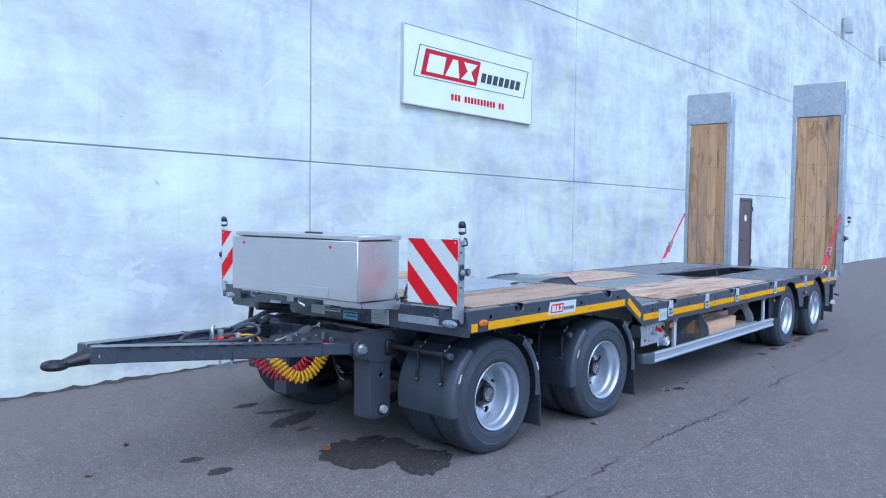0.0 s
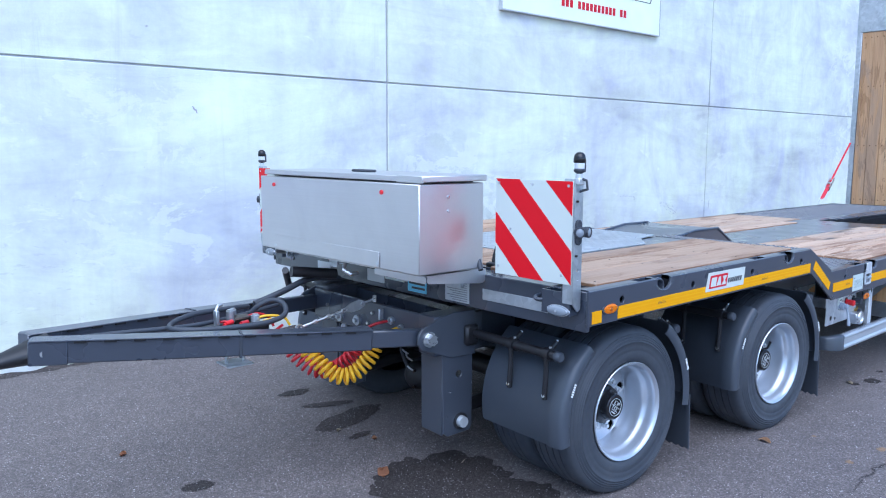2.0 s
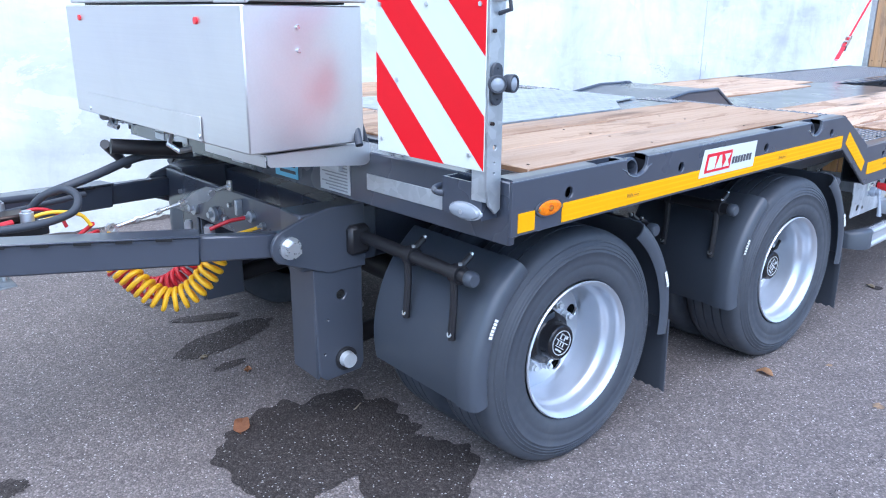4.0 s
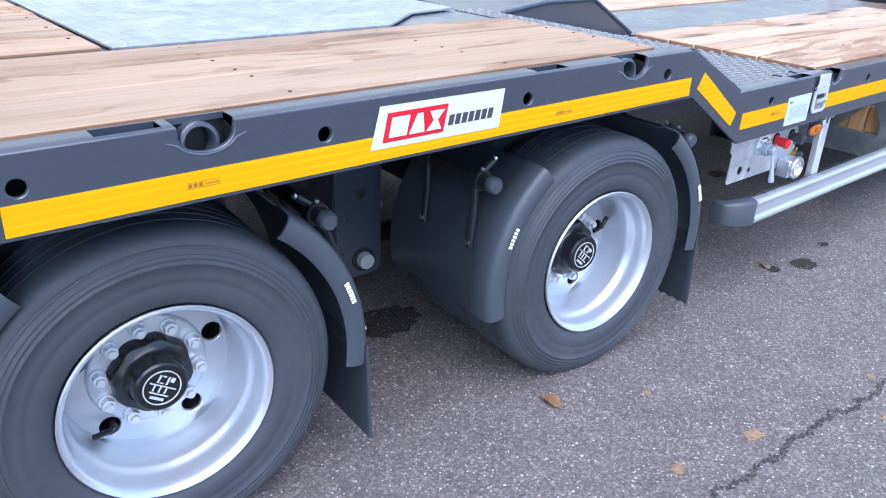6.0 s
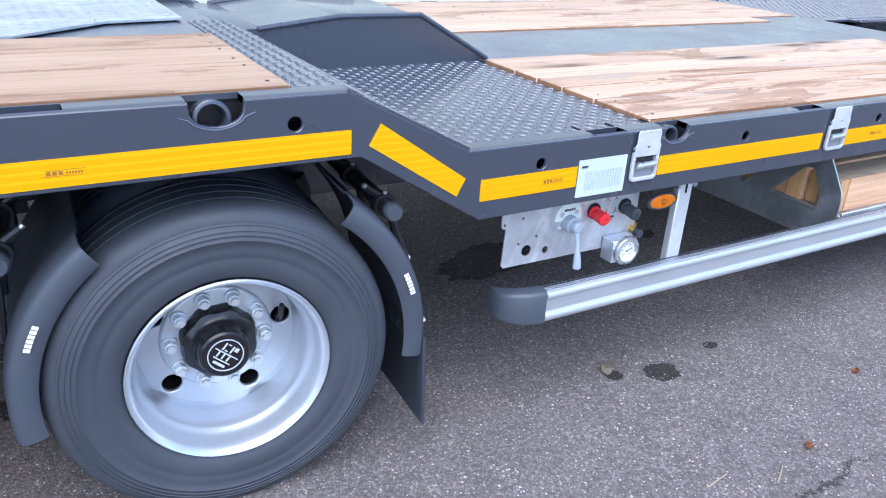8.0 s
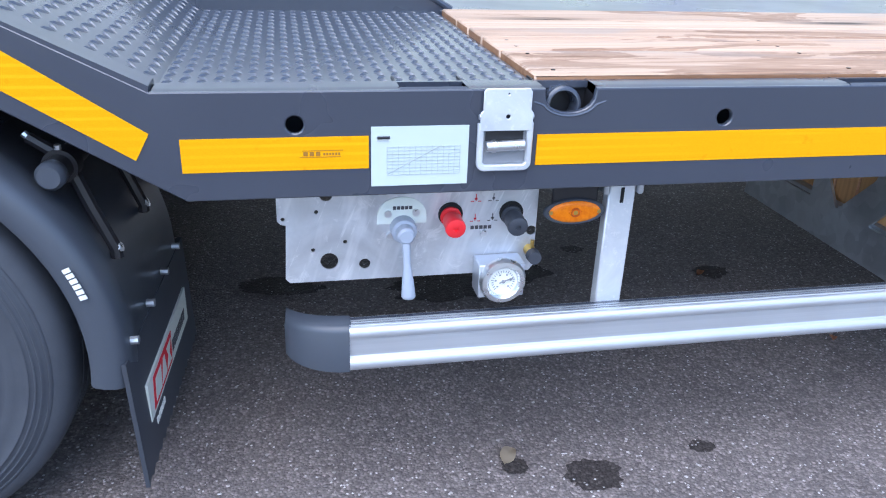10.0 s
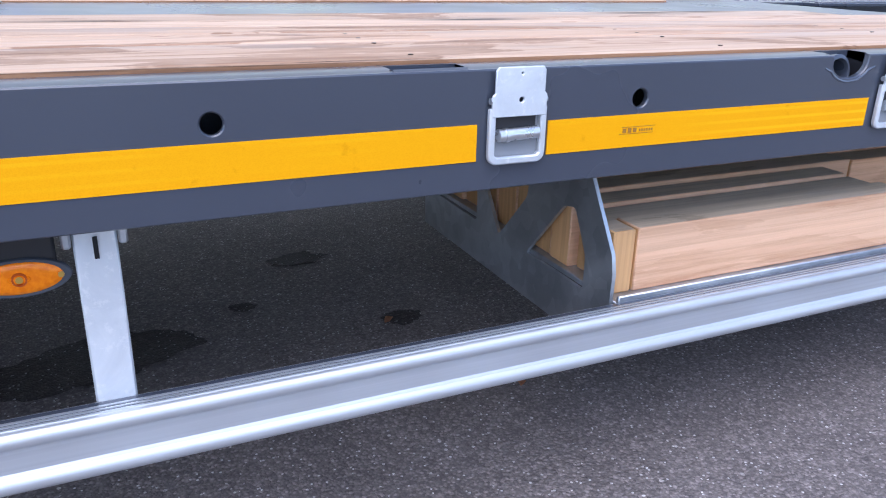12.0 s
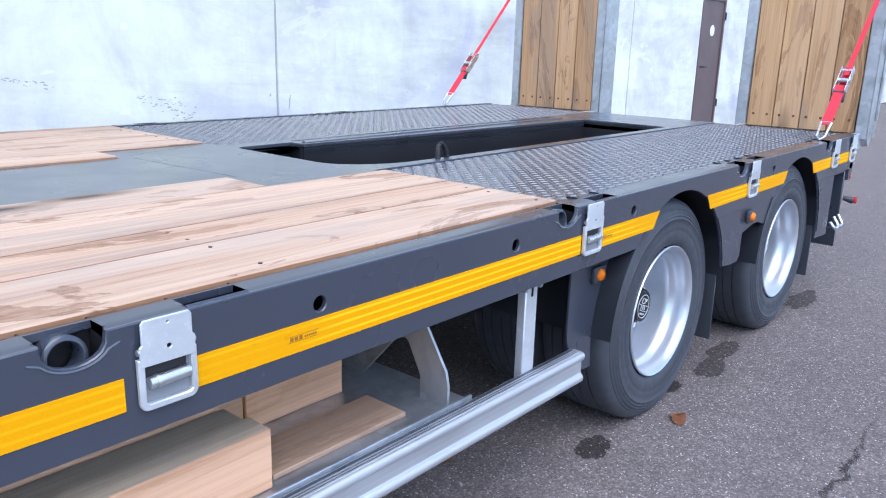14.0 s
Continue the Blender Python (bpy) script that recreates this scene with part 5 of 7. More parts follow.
# ---- mudguards of the dolly ----
def mudguard(x, side, fore):
    """A quarter mudguard with a rolled outer edge, its clamps and, behind the wheel, a ribbed flap."""
    a0, a1 = (128, 190) if fore else (54, -8)
    r, y0, y1 = 0.447 if fore else 0.460, RIM_Y - 0.028, RIM_Y + 0.49
    x += 0 if fore else 0.022
    bm = bmesh.new()
    n = 14
    rows = []
    sect = ((y0 + 0.008, -0.060), (y0 + 0.002, -0.052), (y0, -0.036), (y0 + 0.002, -0.018), (y0 + 0.009, -0.006), (y0 + 0.024, 0.0), (y0 + 0.075, 0.004), (y0 + 0.085, -0.002), (y1 - 0.02, -0.002), (y1, -0.012))
    for c, s in arc(a0, a1, n):
        rows.append([bm.verts.new(((r + d) * c, y, (r + d) * s)) for y, d in sect])
    for p, q in zip(rows, rows[1:]):
        for k in range(len(sect) - 1):
            bm.faces.new((p[k], p[k + 1], q[k + 1], q[k]))
    bmesh.ops.recalc_face_normals(bm, faces=bm.faces)
    bmesh.ops.solidify(bm, geom=bm.faces, thickness=0.005)
    m = DOLLY @ pose(x, 0, HUB_Z) if side < 0 else DOLLY @ pose(x, 0, HUB_Z) @ Matrix.Diagonal((1, -1, 1, 1))
    guard = part("mudguard", bm, "fender_plastic", trailer, "black plastic quarter mudguard", angle=50)
    guard.data.transform(m)
    if side > 0:
        guard.data.flip_normals()

    def sub(name, bm, mat, label=""):
        ob = part(name, bm, mat, guard, label)
        ob.data.transform(m)
        if side > 0:
            ob.data.flip_normals()

    # support tube and clamps
    rr = r + (0.075 if fore else 0.035)
    sgn = -1 if fore else 1
    tx, tz = (rr * math.cos(radians(143 if fore else 40.2)), rr * math.sin(radians(143 if fore else 40.2)))
    bm = rod(bmesh.new(), (tx, y0 + 0.045, tz), (tx, y1 + 0.15, tz), 0.021, n=18)
    sub("support_tube", bm, "black_paint", "black mudguard support tube")
    bm = lathe(bmesh.new(), [(0.0, -0.004), (0.018, -0.004), (0.0235, 0.003), (0.0235, 0.022), (0.021, 0.026)], 18, Matrix.Translation((tx, y0 + 0.040, tz)))
    sub("tube_cap", bm, "fender_plastic")
    for y in (y0 + 0.11, y0 + 0.33):
        bm = lathe(bmesh.new(), [(0.0215, -0.016), (0.029, -0.016), (0.029, 0.016), (0.0215, 0.016)], 18, Matrix.Translation((tx, y, tz)), close=True)
        ang = (math.degrees(math.atan2(tz, tx)) + (9 if fore else -9))
        ang2 = ang + (11 if fore else -11)
        fx, fz = (r + 0.006) * math.cos(radians(ang2)), (r + 0.006) * math.sin(radians(ang2))
        tube(bm, [(tx + sgn * 0.014, y, tz - 0.014), ((tx + fx) / 2 * 1.012, y, (tz + fz) / 2 * 1.012), (fx * 1.012, y, fz * 1.012), (fx * 1.008 + 0.0012 * sgn, y, fz - 0.014)], 0.0115, 8)
        rod(bm, (tx + 0.006 * -sgn, y, tz + 0.018), (tx + 0.047 * -sgn, y, tz + 0.047), 0.0105, n=8)
        sub("clamp", bm, "black_paint")
        for p, q, br in (((tx + 0.042 * -sgn, y, tz + 0.042), (tx + 0.053 * -sgn, y, tz + 0.053), 0.0065), ((fx, y, fz), (fx * 1.035, y, fz * 1.035), 0.009), ((tx, y - 0.010, tz + 0.026), (tx, y - 0.010, tz + 0.036), 0.006)):
            sub("bolt", rod(bmesh.new(), p, q, br, n=8), "bolt_steel")
    # pale maker's mark on the rolled edge
    bm = bmesh.new()
    for k in range(6):
        c, s = math.cos(radians((152 if fore else 17) + 1.4 * k)), math.sin(radians((152 if fore else 17) + 1.4 * k))
        mm = Matrix.Translation(((r - 0.028) * c, y0 - 0.0055, (r - 0.028) * s)) @ Matrix.Rotation(-math.atan2(s, c) + math.pi / 2, 4, 'Y')
        box(bm, -0.0040, 0.0036, -0.001, 0.001, -0.0062, 0.0062, 0, mm)
    sub("print", bm, "white_paint")
    if not fore:
        # hanging ribbed flap
        low = 0.300 if x < 0 else 0.286
        bm = bmesh.new()
        xb, zb = r * math.cos(radians(-8)), r * math.sin(radians(-8))
        k = 30
        front, back = [], []
        for j in range(k + 1):
            y = y0 + 0.005 + (y1 - y0 + 0.045) * j / k
            d = 0.006 if j % 2 else 0.0
            front.append([bm.verts.new((xb + 0.004, y, zb + 0.05)), bm.verts.new((xb + 0.014, y, -low + 0.012 * (j % 2)))])
            back.append([bm.verts.new((xb - 0.004 - d, y, zb + 0.05)), bm.verts.new((xb + 0.006 - d, y, -low + 0.012 * (j % 2)))])
        for j in range(k):
            bm.faces.new((front[j][0], front[j][1], front[j + 1][1], front[j + 1][0]))
            bm.faces.new((back[j][1], back[j][0], back[j + 1][0], back[j + 1][1]))
            bm.faces.new((front[j][1], back[j][1], back[j + 1][1], front[j + 1][1]))
            bm.faces.new((front[j][0], front[j + 1][0], back[j + 1][0], back[j][0]))
        for j in (0, k):
            bm.faces.new((front[j][0], back[j][0], back[j][1], front[j][1]))
        sub("mud_flap", bm, "black_plastic", "black rubber mud flap")
        for q in (0.05, 0.19, 0.33, 0.46):
            sub("bolt", rod(bmesh.new(), (r * 0.999, y0 + q, 0.01), (r * 0.999 + 0.016, y0 + q, 0.01), 0.008, n=8), "galvanized")
        if x > 0 and side < 0:
            bm = boxed(xb + 0.006, xb + 0.0126, y0 + 0.085, y0 + 0.495, -0.195, -0.112, bev=0)
            sub("flap_emblem", bm, "sign_white", "white maker's sticker")
            turn3 = m.to_3x3()
            logo(guard, m @ Vector((xb + 0.0127, y0 + 0.092, -0.193)), turn3 @ Vector((0, 1, 0)), (0, 0, 1), 0.40, 0.078, 0.0009, "sign_red", "sign_ink", "sign_white", False)
            bm = bmesh.new()
            for q in range(5):
                box(bm, xb + 0.010, xb + 0.0135, y0 + 0.12 + q * 0.016, y0 + 0.131 + q * 0.016, -0.225, -0.212)
            sub("flap_mark", bm, "white_paint")


for x in AX:
    for side in (-1, 1):
        mudguard(x, side, True)
        mudguard(x, side, False)


# ---- dolly frame, drawbar and hoses ----
def on_dolly(name, bm, mat, label="", parent=None):
    ob = part(name, bm, mat, parent or trailer, label)
    ob.data.transform(DOLLY)
    return ob


bm = bmesh.new()
for y in (-0.45, 0.45):
    box(bm, -1.10, 0.95, y - 0.045, y + 0.045, 0.58, 0.78, 0.006)
for x in (-1.05, -0.35, 0.35, 0.90):
    box(bm, x - 0.05, x + 0.05, -0.45, 0.45, 0.60, 0.77, 0.006)
on_dolly("dolly_frame", bm, "anthracite")
bm = lathe(bmesh.new(), [(0.42, 0.0), (0.55, 0.0), (0.55, 0.06), (0.42, 0.06)], 48, Matrix.Translation((0, 0, 0.778)) @ Matrix.Rotation(radians(90), 4, 'X'), close=True)
on_dolly("turntable", bm, "black_paint")
for x in AX:
    bm = rod(bmesh.new(), (x, -0.95, HUB_Z), (x, 0.95, HUB_Z), 0.055, n=18)
    on_dolly("axle", bm, "black_paint")
    for y in (-0.45, 0.45):
        bm = lathe(bmesh.new(), [(0.0, 0.0), (0.10, 0.0), (0.13, 0.05), (0.13, 0.12), (0.11, 0.17), (0.0, 0.17)], 24, Matrix.Translation((x + 0.28, y, 0.41)) @ Matrix.Rotation(radians(90), 4, 'X'))
        on_dolly("air_spring", bm, "rubber", "black rubber air spring")
        bm = tube(bmesh.new(), [(x - 0.48, y, 0.27), (x - 0.2, y, 0.30), (x, y, 0.31), (x + 0.34, y, 0.40)], 0.035, 10)
        on_dolly("trailing_arm", bm, "black_paint")
for x0, x1, z1 in ((-1.250, -1.070, 0.60), (0.070, 0.245, 0.78)):
    for s in (-1, 1):
        y0, y1 = s * 0.56, s * 0.40
        out = part("axle_hanger", plate("axle_hanger", [[(x0, z1), (x0 + 0.012, 0.225), (x0 + 0.035, 0.205), (x1 - 0.012, 0.212), (x1, 0.235), (x1, z1)], circle(x0 + 0.10, 0.50, 0.020), circle(x0 + 0.045, 0.42, 0.006, 8), circle(x0 + 0.03, 0.30, 0.006, 8)],
                   0.014, "chassis_paint", DOLLY @ Matrix.Translation((0, y0, 0)) @ XZ, 0.003), None, trailer, "dark steel axle hanger")
        bm = boxed(x0, x0 + 0.012, min(y0, y1), max(y0, y1), 0.212, z1, bev=0.003)
        on_dolly("web", bm, "chassis_paint", parent=out)
        bm = boxed(x0 + 0.01, x1, min(y1, y1 - s * 0.014), max(y1, y1 - s * 0.014), 0.215, z1, bev=0.003)
        on_dolly("inner_plate", bm, "chassis_paint", parent=out)
        bm = rod(bmesh.new(), ((x0 + x1) / 2 + 0.02, y0 + s * 0.005, 0.266), ((x0 + x1) / 2 + 0.02, y0 + s * 0.012, 0.266), 0.042, n=20)
        on_dolly("washer", bm, "black_paint", parent=out)
        bm = rod(bmesh.new(), ((x0 + x1) / 2 + 0.02, y0 + s * 0.008, 0.266), ((x0 + x1) / 2 + 0.02, y0 + s * 0.036, 0.266), 0.029, 0.026, n=18)
        on_dolly("bolt", bm, "zinc_bright", "bright bolt head", parent=out)
        bm = rod(bmesh.new(), (x1 - 0.004, y0 - s * 0.03, 0.432), (x1 + 0.024, y0 - s * 0.03, 0.432), 0.013, n=6)
        rod(bm, (x1 - 0.002, y0 - s * 0.03, 0.432), (x1 + 0.006, y0 - s * 0.03, 0.432), 0.021, n=14)
        on_dolly("bolt", bm, "bolt_steel", parent=out)

for s in (-1, 1):
    # hinge cheek that carries the drawbar
    hx, hz = -1.335, 0.697
    cheek = part("drawbar_hinge", plate("drawbar_hinge", [[(-1.06, 0.80), (-1.06, 0.59), (-1.20, 0.59), (-1.365, 0.652)] + [(hx + 0.058 * c, hz + 0.058 * q) for c, q in arc(230, 110, 8)] + [(-1.27, 0.782), (-1.19, 0.80)]],
                 0.016, "chassis_paint", DOLLY @ Matrix.Translation((0, s * 0.568, 0)) @ XZ, 0.003), None, trailer, "dark steel drawbar hinge")
    on_dolly("cheek", boxed(-1.29, -1.0, min(s * 0.43, s * 0.56), max(s * 0.43, s * 0.56), 0.60, 0.79, bev=0.006), "chassis_paint", parent=cheek)
    bm = rod(bmesh.new(), (hx, s * 0.574, hz), (hx, s * 0.585, hz), 0.036, n=20)
    rod(bm, (hx, s * 0.58, hz), (hx, s * 0.612, hz), 0.026, n=6)
    on_dolly("bolt", bm, "bolt_steel", "bright bolt head", parent=cheek)
    # flange for the mudguard tube
    on_dolly("tube_socket", boxed(-1.13, -1.05, min(s * 0.56, s * 0.60), max(s * 0.56, s * 0.60), 0.635, 0.735, bev=0.012), "black_paint", parent=cheek)
    # arm: a channel that tapers to the nose
    a, b = Vector((-1.345, s * 0.525, 0.700)), Vector((-2.87, s * 0.062, 0.780))
    d = (b - a)
    rot = d.to_track_quat('X', 'Z').to_matrix().to_4x4()
    m = Matrix.Translation(a) @ rot
    L = d.length
    bm = bmesh.new()
    box(bm, 0.24, L, -0.035, 0.035, -0.046, 0.046, 0.006, m)
    box(bm, -0.03, 0.26, -0.022, 0.022, -0.040, 0.040, 0.006, m)
    box(bm, 0.24, L, -0.045, 0.045, 0.044, 0.050, 0.002, m)
    arm = on_dolly("drawbar_arm", bm, "anthracite", "dark steel drawbar arm")
    bm = bmesh.new()
    # near-black blocks paint the shade of the notches under the flange
    for k in range(11):
        box(bm, 0.32 + k * 0.108, 0.365 + k * 0.108, -0.0465, 0.0465, 0.0375, 0.0455, 0, m)
    stuff(on_dolly("flange_notch", bm, "dark_void", parent=arm))
    bm = bmesh.new()
    box(bm, L * 0.505, L * 0.505 + 0.012, -0.039, 0.039, -0.052, 0.054, 0.002, m)
    on_dolly("cable_tie", bm, "black_plastic", parent=arm)
    box(bm := bmesh.new(), L - 0.13, L + 0.01, -0.04, 0.04, -0.049, 0.049, 0.004, m)
    on_dolly("end_plate", bm, "anthracite", parent=arm)
# forged eye
nose = [(-2.80, 0.085, 0.052), (-2.875, 0.080, 0.048), (-2.915, 0.066, 0.040), (-2.955, 0.050, 0.033), (-2.985, 0.042, 0.028), (-3.005, 0.045, 0.024)]
bm = bmesh.new()
rings = []
for x, wy, wz in nose:
    zc = 0.778 + (x + 2.8) * 0.20
    rings.append([bm.verts.new((x, wy * c * (0.8 + 0.2 * abs(c)), zc + wz * q)) for c, q in arc(0, 337.5, 16)])
for p, q in zip(rings, rings[1:]):
    for k in range(16):
        bm.faces.new((p[k], p[(k + 1) % 16], q[(k + 1) % 16], q[k]))
bm.faces.new(rings[0]), bm.faces.new(rings[-1][::-1])
eye_c = (-3.045, 0.0, 0.733)
ringv = []
for k in range(28):
    a = 2 * math.pi * k / 28
    ringv.append([bm.verts.new((eye_c[0] + (0.050 + 0.024 * c) * math.cos(a), (0.050 + 0.024 * c) * math.sin(a), eye_c[2] + 0.024 * q)) for c, q in arc(0, 315, 8)])
for k in range(28):
    p, q = ringv[k], ringv[(k + 1) % 28]
    for j in range(8):
        bm.faces.new((p[j], p[(j + 1) % 8], q[(j + 1) % 8], q[j]))
on_dolly("drawbar_eye", bm, "black_paint", "worn black forged towing eye")
bm = rod(bmesh.new(), (-2.84, -0.112, 0.775), (-2.84, -0.100, 0.775), 0.012, n=10)
on_dolly("nose_bolt", bm, "bolt_steel")

# coiled air lines
def coil(pts, mat, r, turns, wire, name, label):
    line = curve_points(pts, 12)
    length = [0.0]
    for p, q in zip(line, line[1:]):
        length.append(length[-1] + (q - p).length)
    total, out = length[-1], []
    steps = turns * 14
    for k in range(steps + 1):
        t = total * k / steps
        i = max(0, min(len(line) - 2, next((j for j in range(len(length)) if length[j] > t), len(length) - 1) - 1))
        f = (t - length[i]) / max(1e-6, length[i + 1] - length[i])
        p = line[i].lerp(line[i + 1], f)
        d = (line[i + 1] - line[i]).normalized()
        side = d.cross(Vector((0, 1, 0))).normalized()
        up = side.cross(d)
        a = 2 * math.pi * turns * k / steps
        out.append(p + r * (math.cos(a) * side + math.sin(a) * up))
    part(name, tube(bmesh.new(), out, wire, 8), mat, trailer, label)


coil([(-1.06, 1.22, 0.70), (-1.025, 1.18, 0.62), (-0.975, 1.115, 0.545), (-0.920, 1.065, 0.505), (-0.860, 1.030, 0.525), (-0.805, 1.000, 0.590), (-0.770, 0.985, 0.665)], "hose_yellow", 0.034, 20, 0.0080, "air_hose", "yellow coiled air hose")
coil([(-1.03, 1.46, 0.68), (-0.995, 1.43, 0.60), (-0.950, 1.375, 0.525), (-0.900, 1.30, 0.480), (-0.855, 1.205, 0.505), (-0.815, 1.125, 0.575), (-0.790, 1.085, 0.665)], "hose_red", 0.033, 20, 0.0076, "air_hose", "red coiled air hose")


def hose(pts, r, mat, name="hose", label=""):
    return part(name, tube(bmesh.new(), curve_points(pts, 8), r, 10), mat, trailer, label)


hose([(-1.15, 1.52, 0.80), (-1.30, 1.46, 0.815), (-1.45, 1.43, 0.82), (-1.57, 1.38, 0.81), (-1.625, 1.30, 0.80), (-1.55, 1.23, 0.795), (-1.40, 1.19, 0.79), (-1.24, 1.18, 0.79), (-1.13, 1.21, 0.805),
      (-1.095, 1.27, 0.84), (-1.12, 1.33, 0.855), (-1.17, 1.37, 0.83), (-1.20, 1.40, 0.79)], 0.0125, "black_plastic", label="black electric cable")
hose([(-2.05, 1.40, 0.80), (-1.80, 1.36, 0.80), (-1.50, 1.34, 0.79), (-1.25, 1.40, 0.79), (-1.0, 1.50, 0.79)], 0.010, "black_plastic", label="black rubber hose")
hose([(-1.10, 1.55, 0.80), (-0.95, 1.55, 0.84), (-0.75, 1.60, 0.88), (-0.55, 1.62, 0.86)], 0.016, "black_plastic", label="black rubber hose")
hose([(-1.25, 1.33, 0.77), (-1.17, 1.31, 0.79), (-1.09, 1.29, 0.775), (-1.06, 1.28, 0.735)], 0.006, "cable_yellow", label="yellow air line")
hose([(-1.38, 1.34, 0.785), (-1.28, 1.33, 0.79), (-1.20, 1.34, 0.80), (-1.14, 1.34, 0.775), (-1.12, 1.33, 0.73)], 0.006, "hose_red", label="red air line")
hose([(-0.70, 1.19, 0.675), (-0.64, 1.16, 0.70), (-0.568, 1.138, 0.708)], 0.007, "hose_red", label="red air line")
hose([(-0.73, 1.12, 0.672), (-0.66, 1.08, 0.674), (-0.565, 1.06, 0.69)], 0.006, "cable_yellow", label="yellow air line")
hose([(-0.52, 0.55, 1.03), (-0.50, 0.60, 1.10), (-0.46, 0.66, 1.12), (-0.42, 0.68, 1.06), (-0.40, 0.68, 1.0)], 0.012, "black_plastic", label="black cable loop")
for x, y, z, r, h in ((-1.34, 1.32, 0.785, 0.020, 0.050), (-1.245, 1.27, 0.765, 0.020, 0.045), (-1.29, 1.40, 0.78, 0.017, 0.042), (-0.66, 1.28, 0.60, 0.020, 0.060), (-0.70, 1.36, 0.60, 0.016, 0.070)):
    bm = rod(bmesh.new(), (x, y, z), (x, y, z + h), r, n=14)
    rod(bm, (x, y, z + h), (x, y, z + h + 0.006), r * 0.7, n=10)
    part("valve", bm, "galvanized", trailer, "small metal brake valve")
for x, y, z, mat, lab in ((-1.37, 1.27, 0.790, "red_plastic", "red coupling head"), (-1.31, 1.24, 0.785, "hose_red", "dark red coupling head"), (-1.19, 1.25, 0.775, "cable_yellow", "yellow coupling head")):
    bm = rod(bmesh.new(), (x - 0.020, y, z), (x + 0.018, y + 0.01, z + 0.004), 0.013, 0.011, 12)
    rod(bm, (x - 0.030, y - 0.004, z - 0.002), (x - 0.018, y, z), 0.007, n=10)
    part("coupling", bm, mat, trailer, lab)
bm = tube(bmesh.new(), [(-1.415, 1.30, 0.76), (-1.418, 1.30, 0.85), (-1.405, 1.31, 0.868), (-1.375, 1.33, 0.866)], 0.007, 8)
box(bm, -1.425, -1.408, 1.285, 1.315, 0.78, 0.85, 0.003)
part("hose_holder", bm, "galvanized", trailer, "galvanized hose holder")
part("valve_bracket", boxed(-1.45, -1.20, 1.22, 1.44, 0.745, 0.772, bev=0.004), "black_paint", trailer)
part("valve_block", boxed(-1.33, -1.23, 1.30, 1.38, 0.772, 0.800, bev=0.006), "bolt_dark", trailer)
# front crossmember of the dolly with its line couplings
part("crossmember", boxed(-0.560, -0.545, 0.92, 1.86, 0.615, 0.775, bev=0.004), "anthracite", trailer, "dark steel crossmember")
for y, z, r in ((1.598, 0.655, 0.028), (1.433, 0.660, 0.028), (1.14, 0.708, 0.020), (1.06, 0.69, 0.012)):
    bm = rod(bmesh.new(), (-0.560, y, z), (-0.574, y, z), r, n=20)
    rod(bm, (-0.572, y, z), (-0.590, y, z), r * 0.45, n=6)
    part("line_coupling", bm, "galvanized", trailer, "round zinc line coupling")
each("bolt", [((-0.560, y, z), (-0.572, y, z), 0.009, 6) for y, z in ((1.30, 0.72), (1.34, 0.66), (1.22, 0.73), (1.52, 0.70), (1.72, 0.70))], "bolt_steel", trailer)
part("coupling_tab", boxed(-0.585, -0.560, 1.21, 1.225, 0.70, 0.755, bev=0.002), "galvanized", trailer)
# brake chamber under the dolly with its strapped lines
CH = Vector((-0.205, 1.39, 0.285))
bm = lathe(bmesh.new(), [(0.0, 0.0), (0.030, 0.0), (0.060, 0.010), (0.078, 0.030), (0.084, 0.048), (0.084, 0.060), (0.072, 0.075), (0.060, 0.13), (0.0, 0.14)], 28, Matrix.Translation(CH) @ Matrix.Rotation(radians(-62), 4, 'Z'))
chamber = part("brake_chamber", bm, "black_paint", trailer, "black round brake chamber")
each("stud", [(CH + Vector((-0.012, -0.014, 0.045)), CH + Vector((-0.034, -0.026, 0.045)), 0.008, 6), (CH + Vector((-0.012, -0.014, -0.045)), CH + Vector((-0.034, -0.026, -0.045)), 0.008, 6)], "bolt_dark", chamber)
for k, (dx, dy, dz) in enumerate(((0.0, 0.03, 0.05), (0.01, 0.05, 0.10), (-0.01, 0.06, 0.14))):
    tube(bm := bmesh.new(), curve_points([CH + Vector((dx - 0.03, dy - 0.05, dz)), CH + Vector((dx - 0.045, dy - 0.02, dz + 0.02)), CH + Vector((dx - 0.02, dy + 0.02, dz + 0.035))], 4), 0.0045, 6)
    part("cable_tie", bm, "label_grey", chamber, "pale cable tie")
hose([(-0.24, 1.40, 0.33), (-0.26, 1.44, 0.44), (-0.22, 1.50, 0.54), (-0.10, 1.55, 0.62)], 0.010, "black_plastic", label="black rubber hose")
# turnbuckle that props the drawbar
A, B = Vector((-0.965, 1.33, 0.703)), Vector((-0.578, 1.275, 0.797))
turnbuckle = part("turnbuckle", rod(bmesh.new(), A, A.lerp(B, 0.62), 0.0065, n=10), "bolt_steel", trailer, "bright steel turnbuckle")
each("lock_nut", [(A.lerp(B, q - 0.022), A.lerp(B, q + 0.022), r, 6) for q, r in ((0.18, 0.011), (0.36, 0.012), (0.57, 0.012))], "bolt_steel", turnbuckle)
ends = [A.lerp(B, q) for q in (0.60, 0.68, 0.80, 0.88)]
bm = bmesh.new()
rows = []
for p, w in zip(ends, (0.010, 0.024, 0.026, 0.008)):
    rows.append([bm.verts.new(p + Vector((0, y, z))) for y, z in ((-0.005, -w), (-0.005, w), (0.005, w), (0.005, -w))])
for p, q in zip(rows, rows[1:]):
    for k in range(4):
        bm.faces.new((p[k], p[(k + 1) % 4], q[(k + 1) % 4], q[k]))
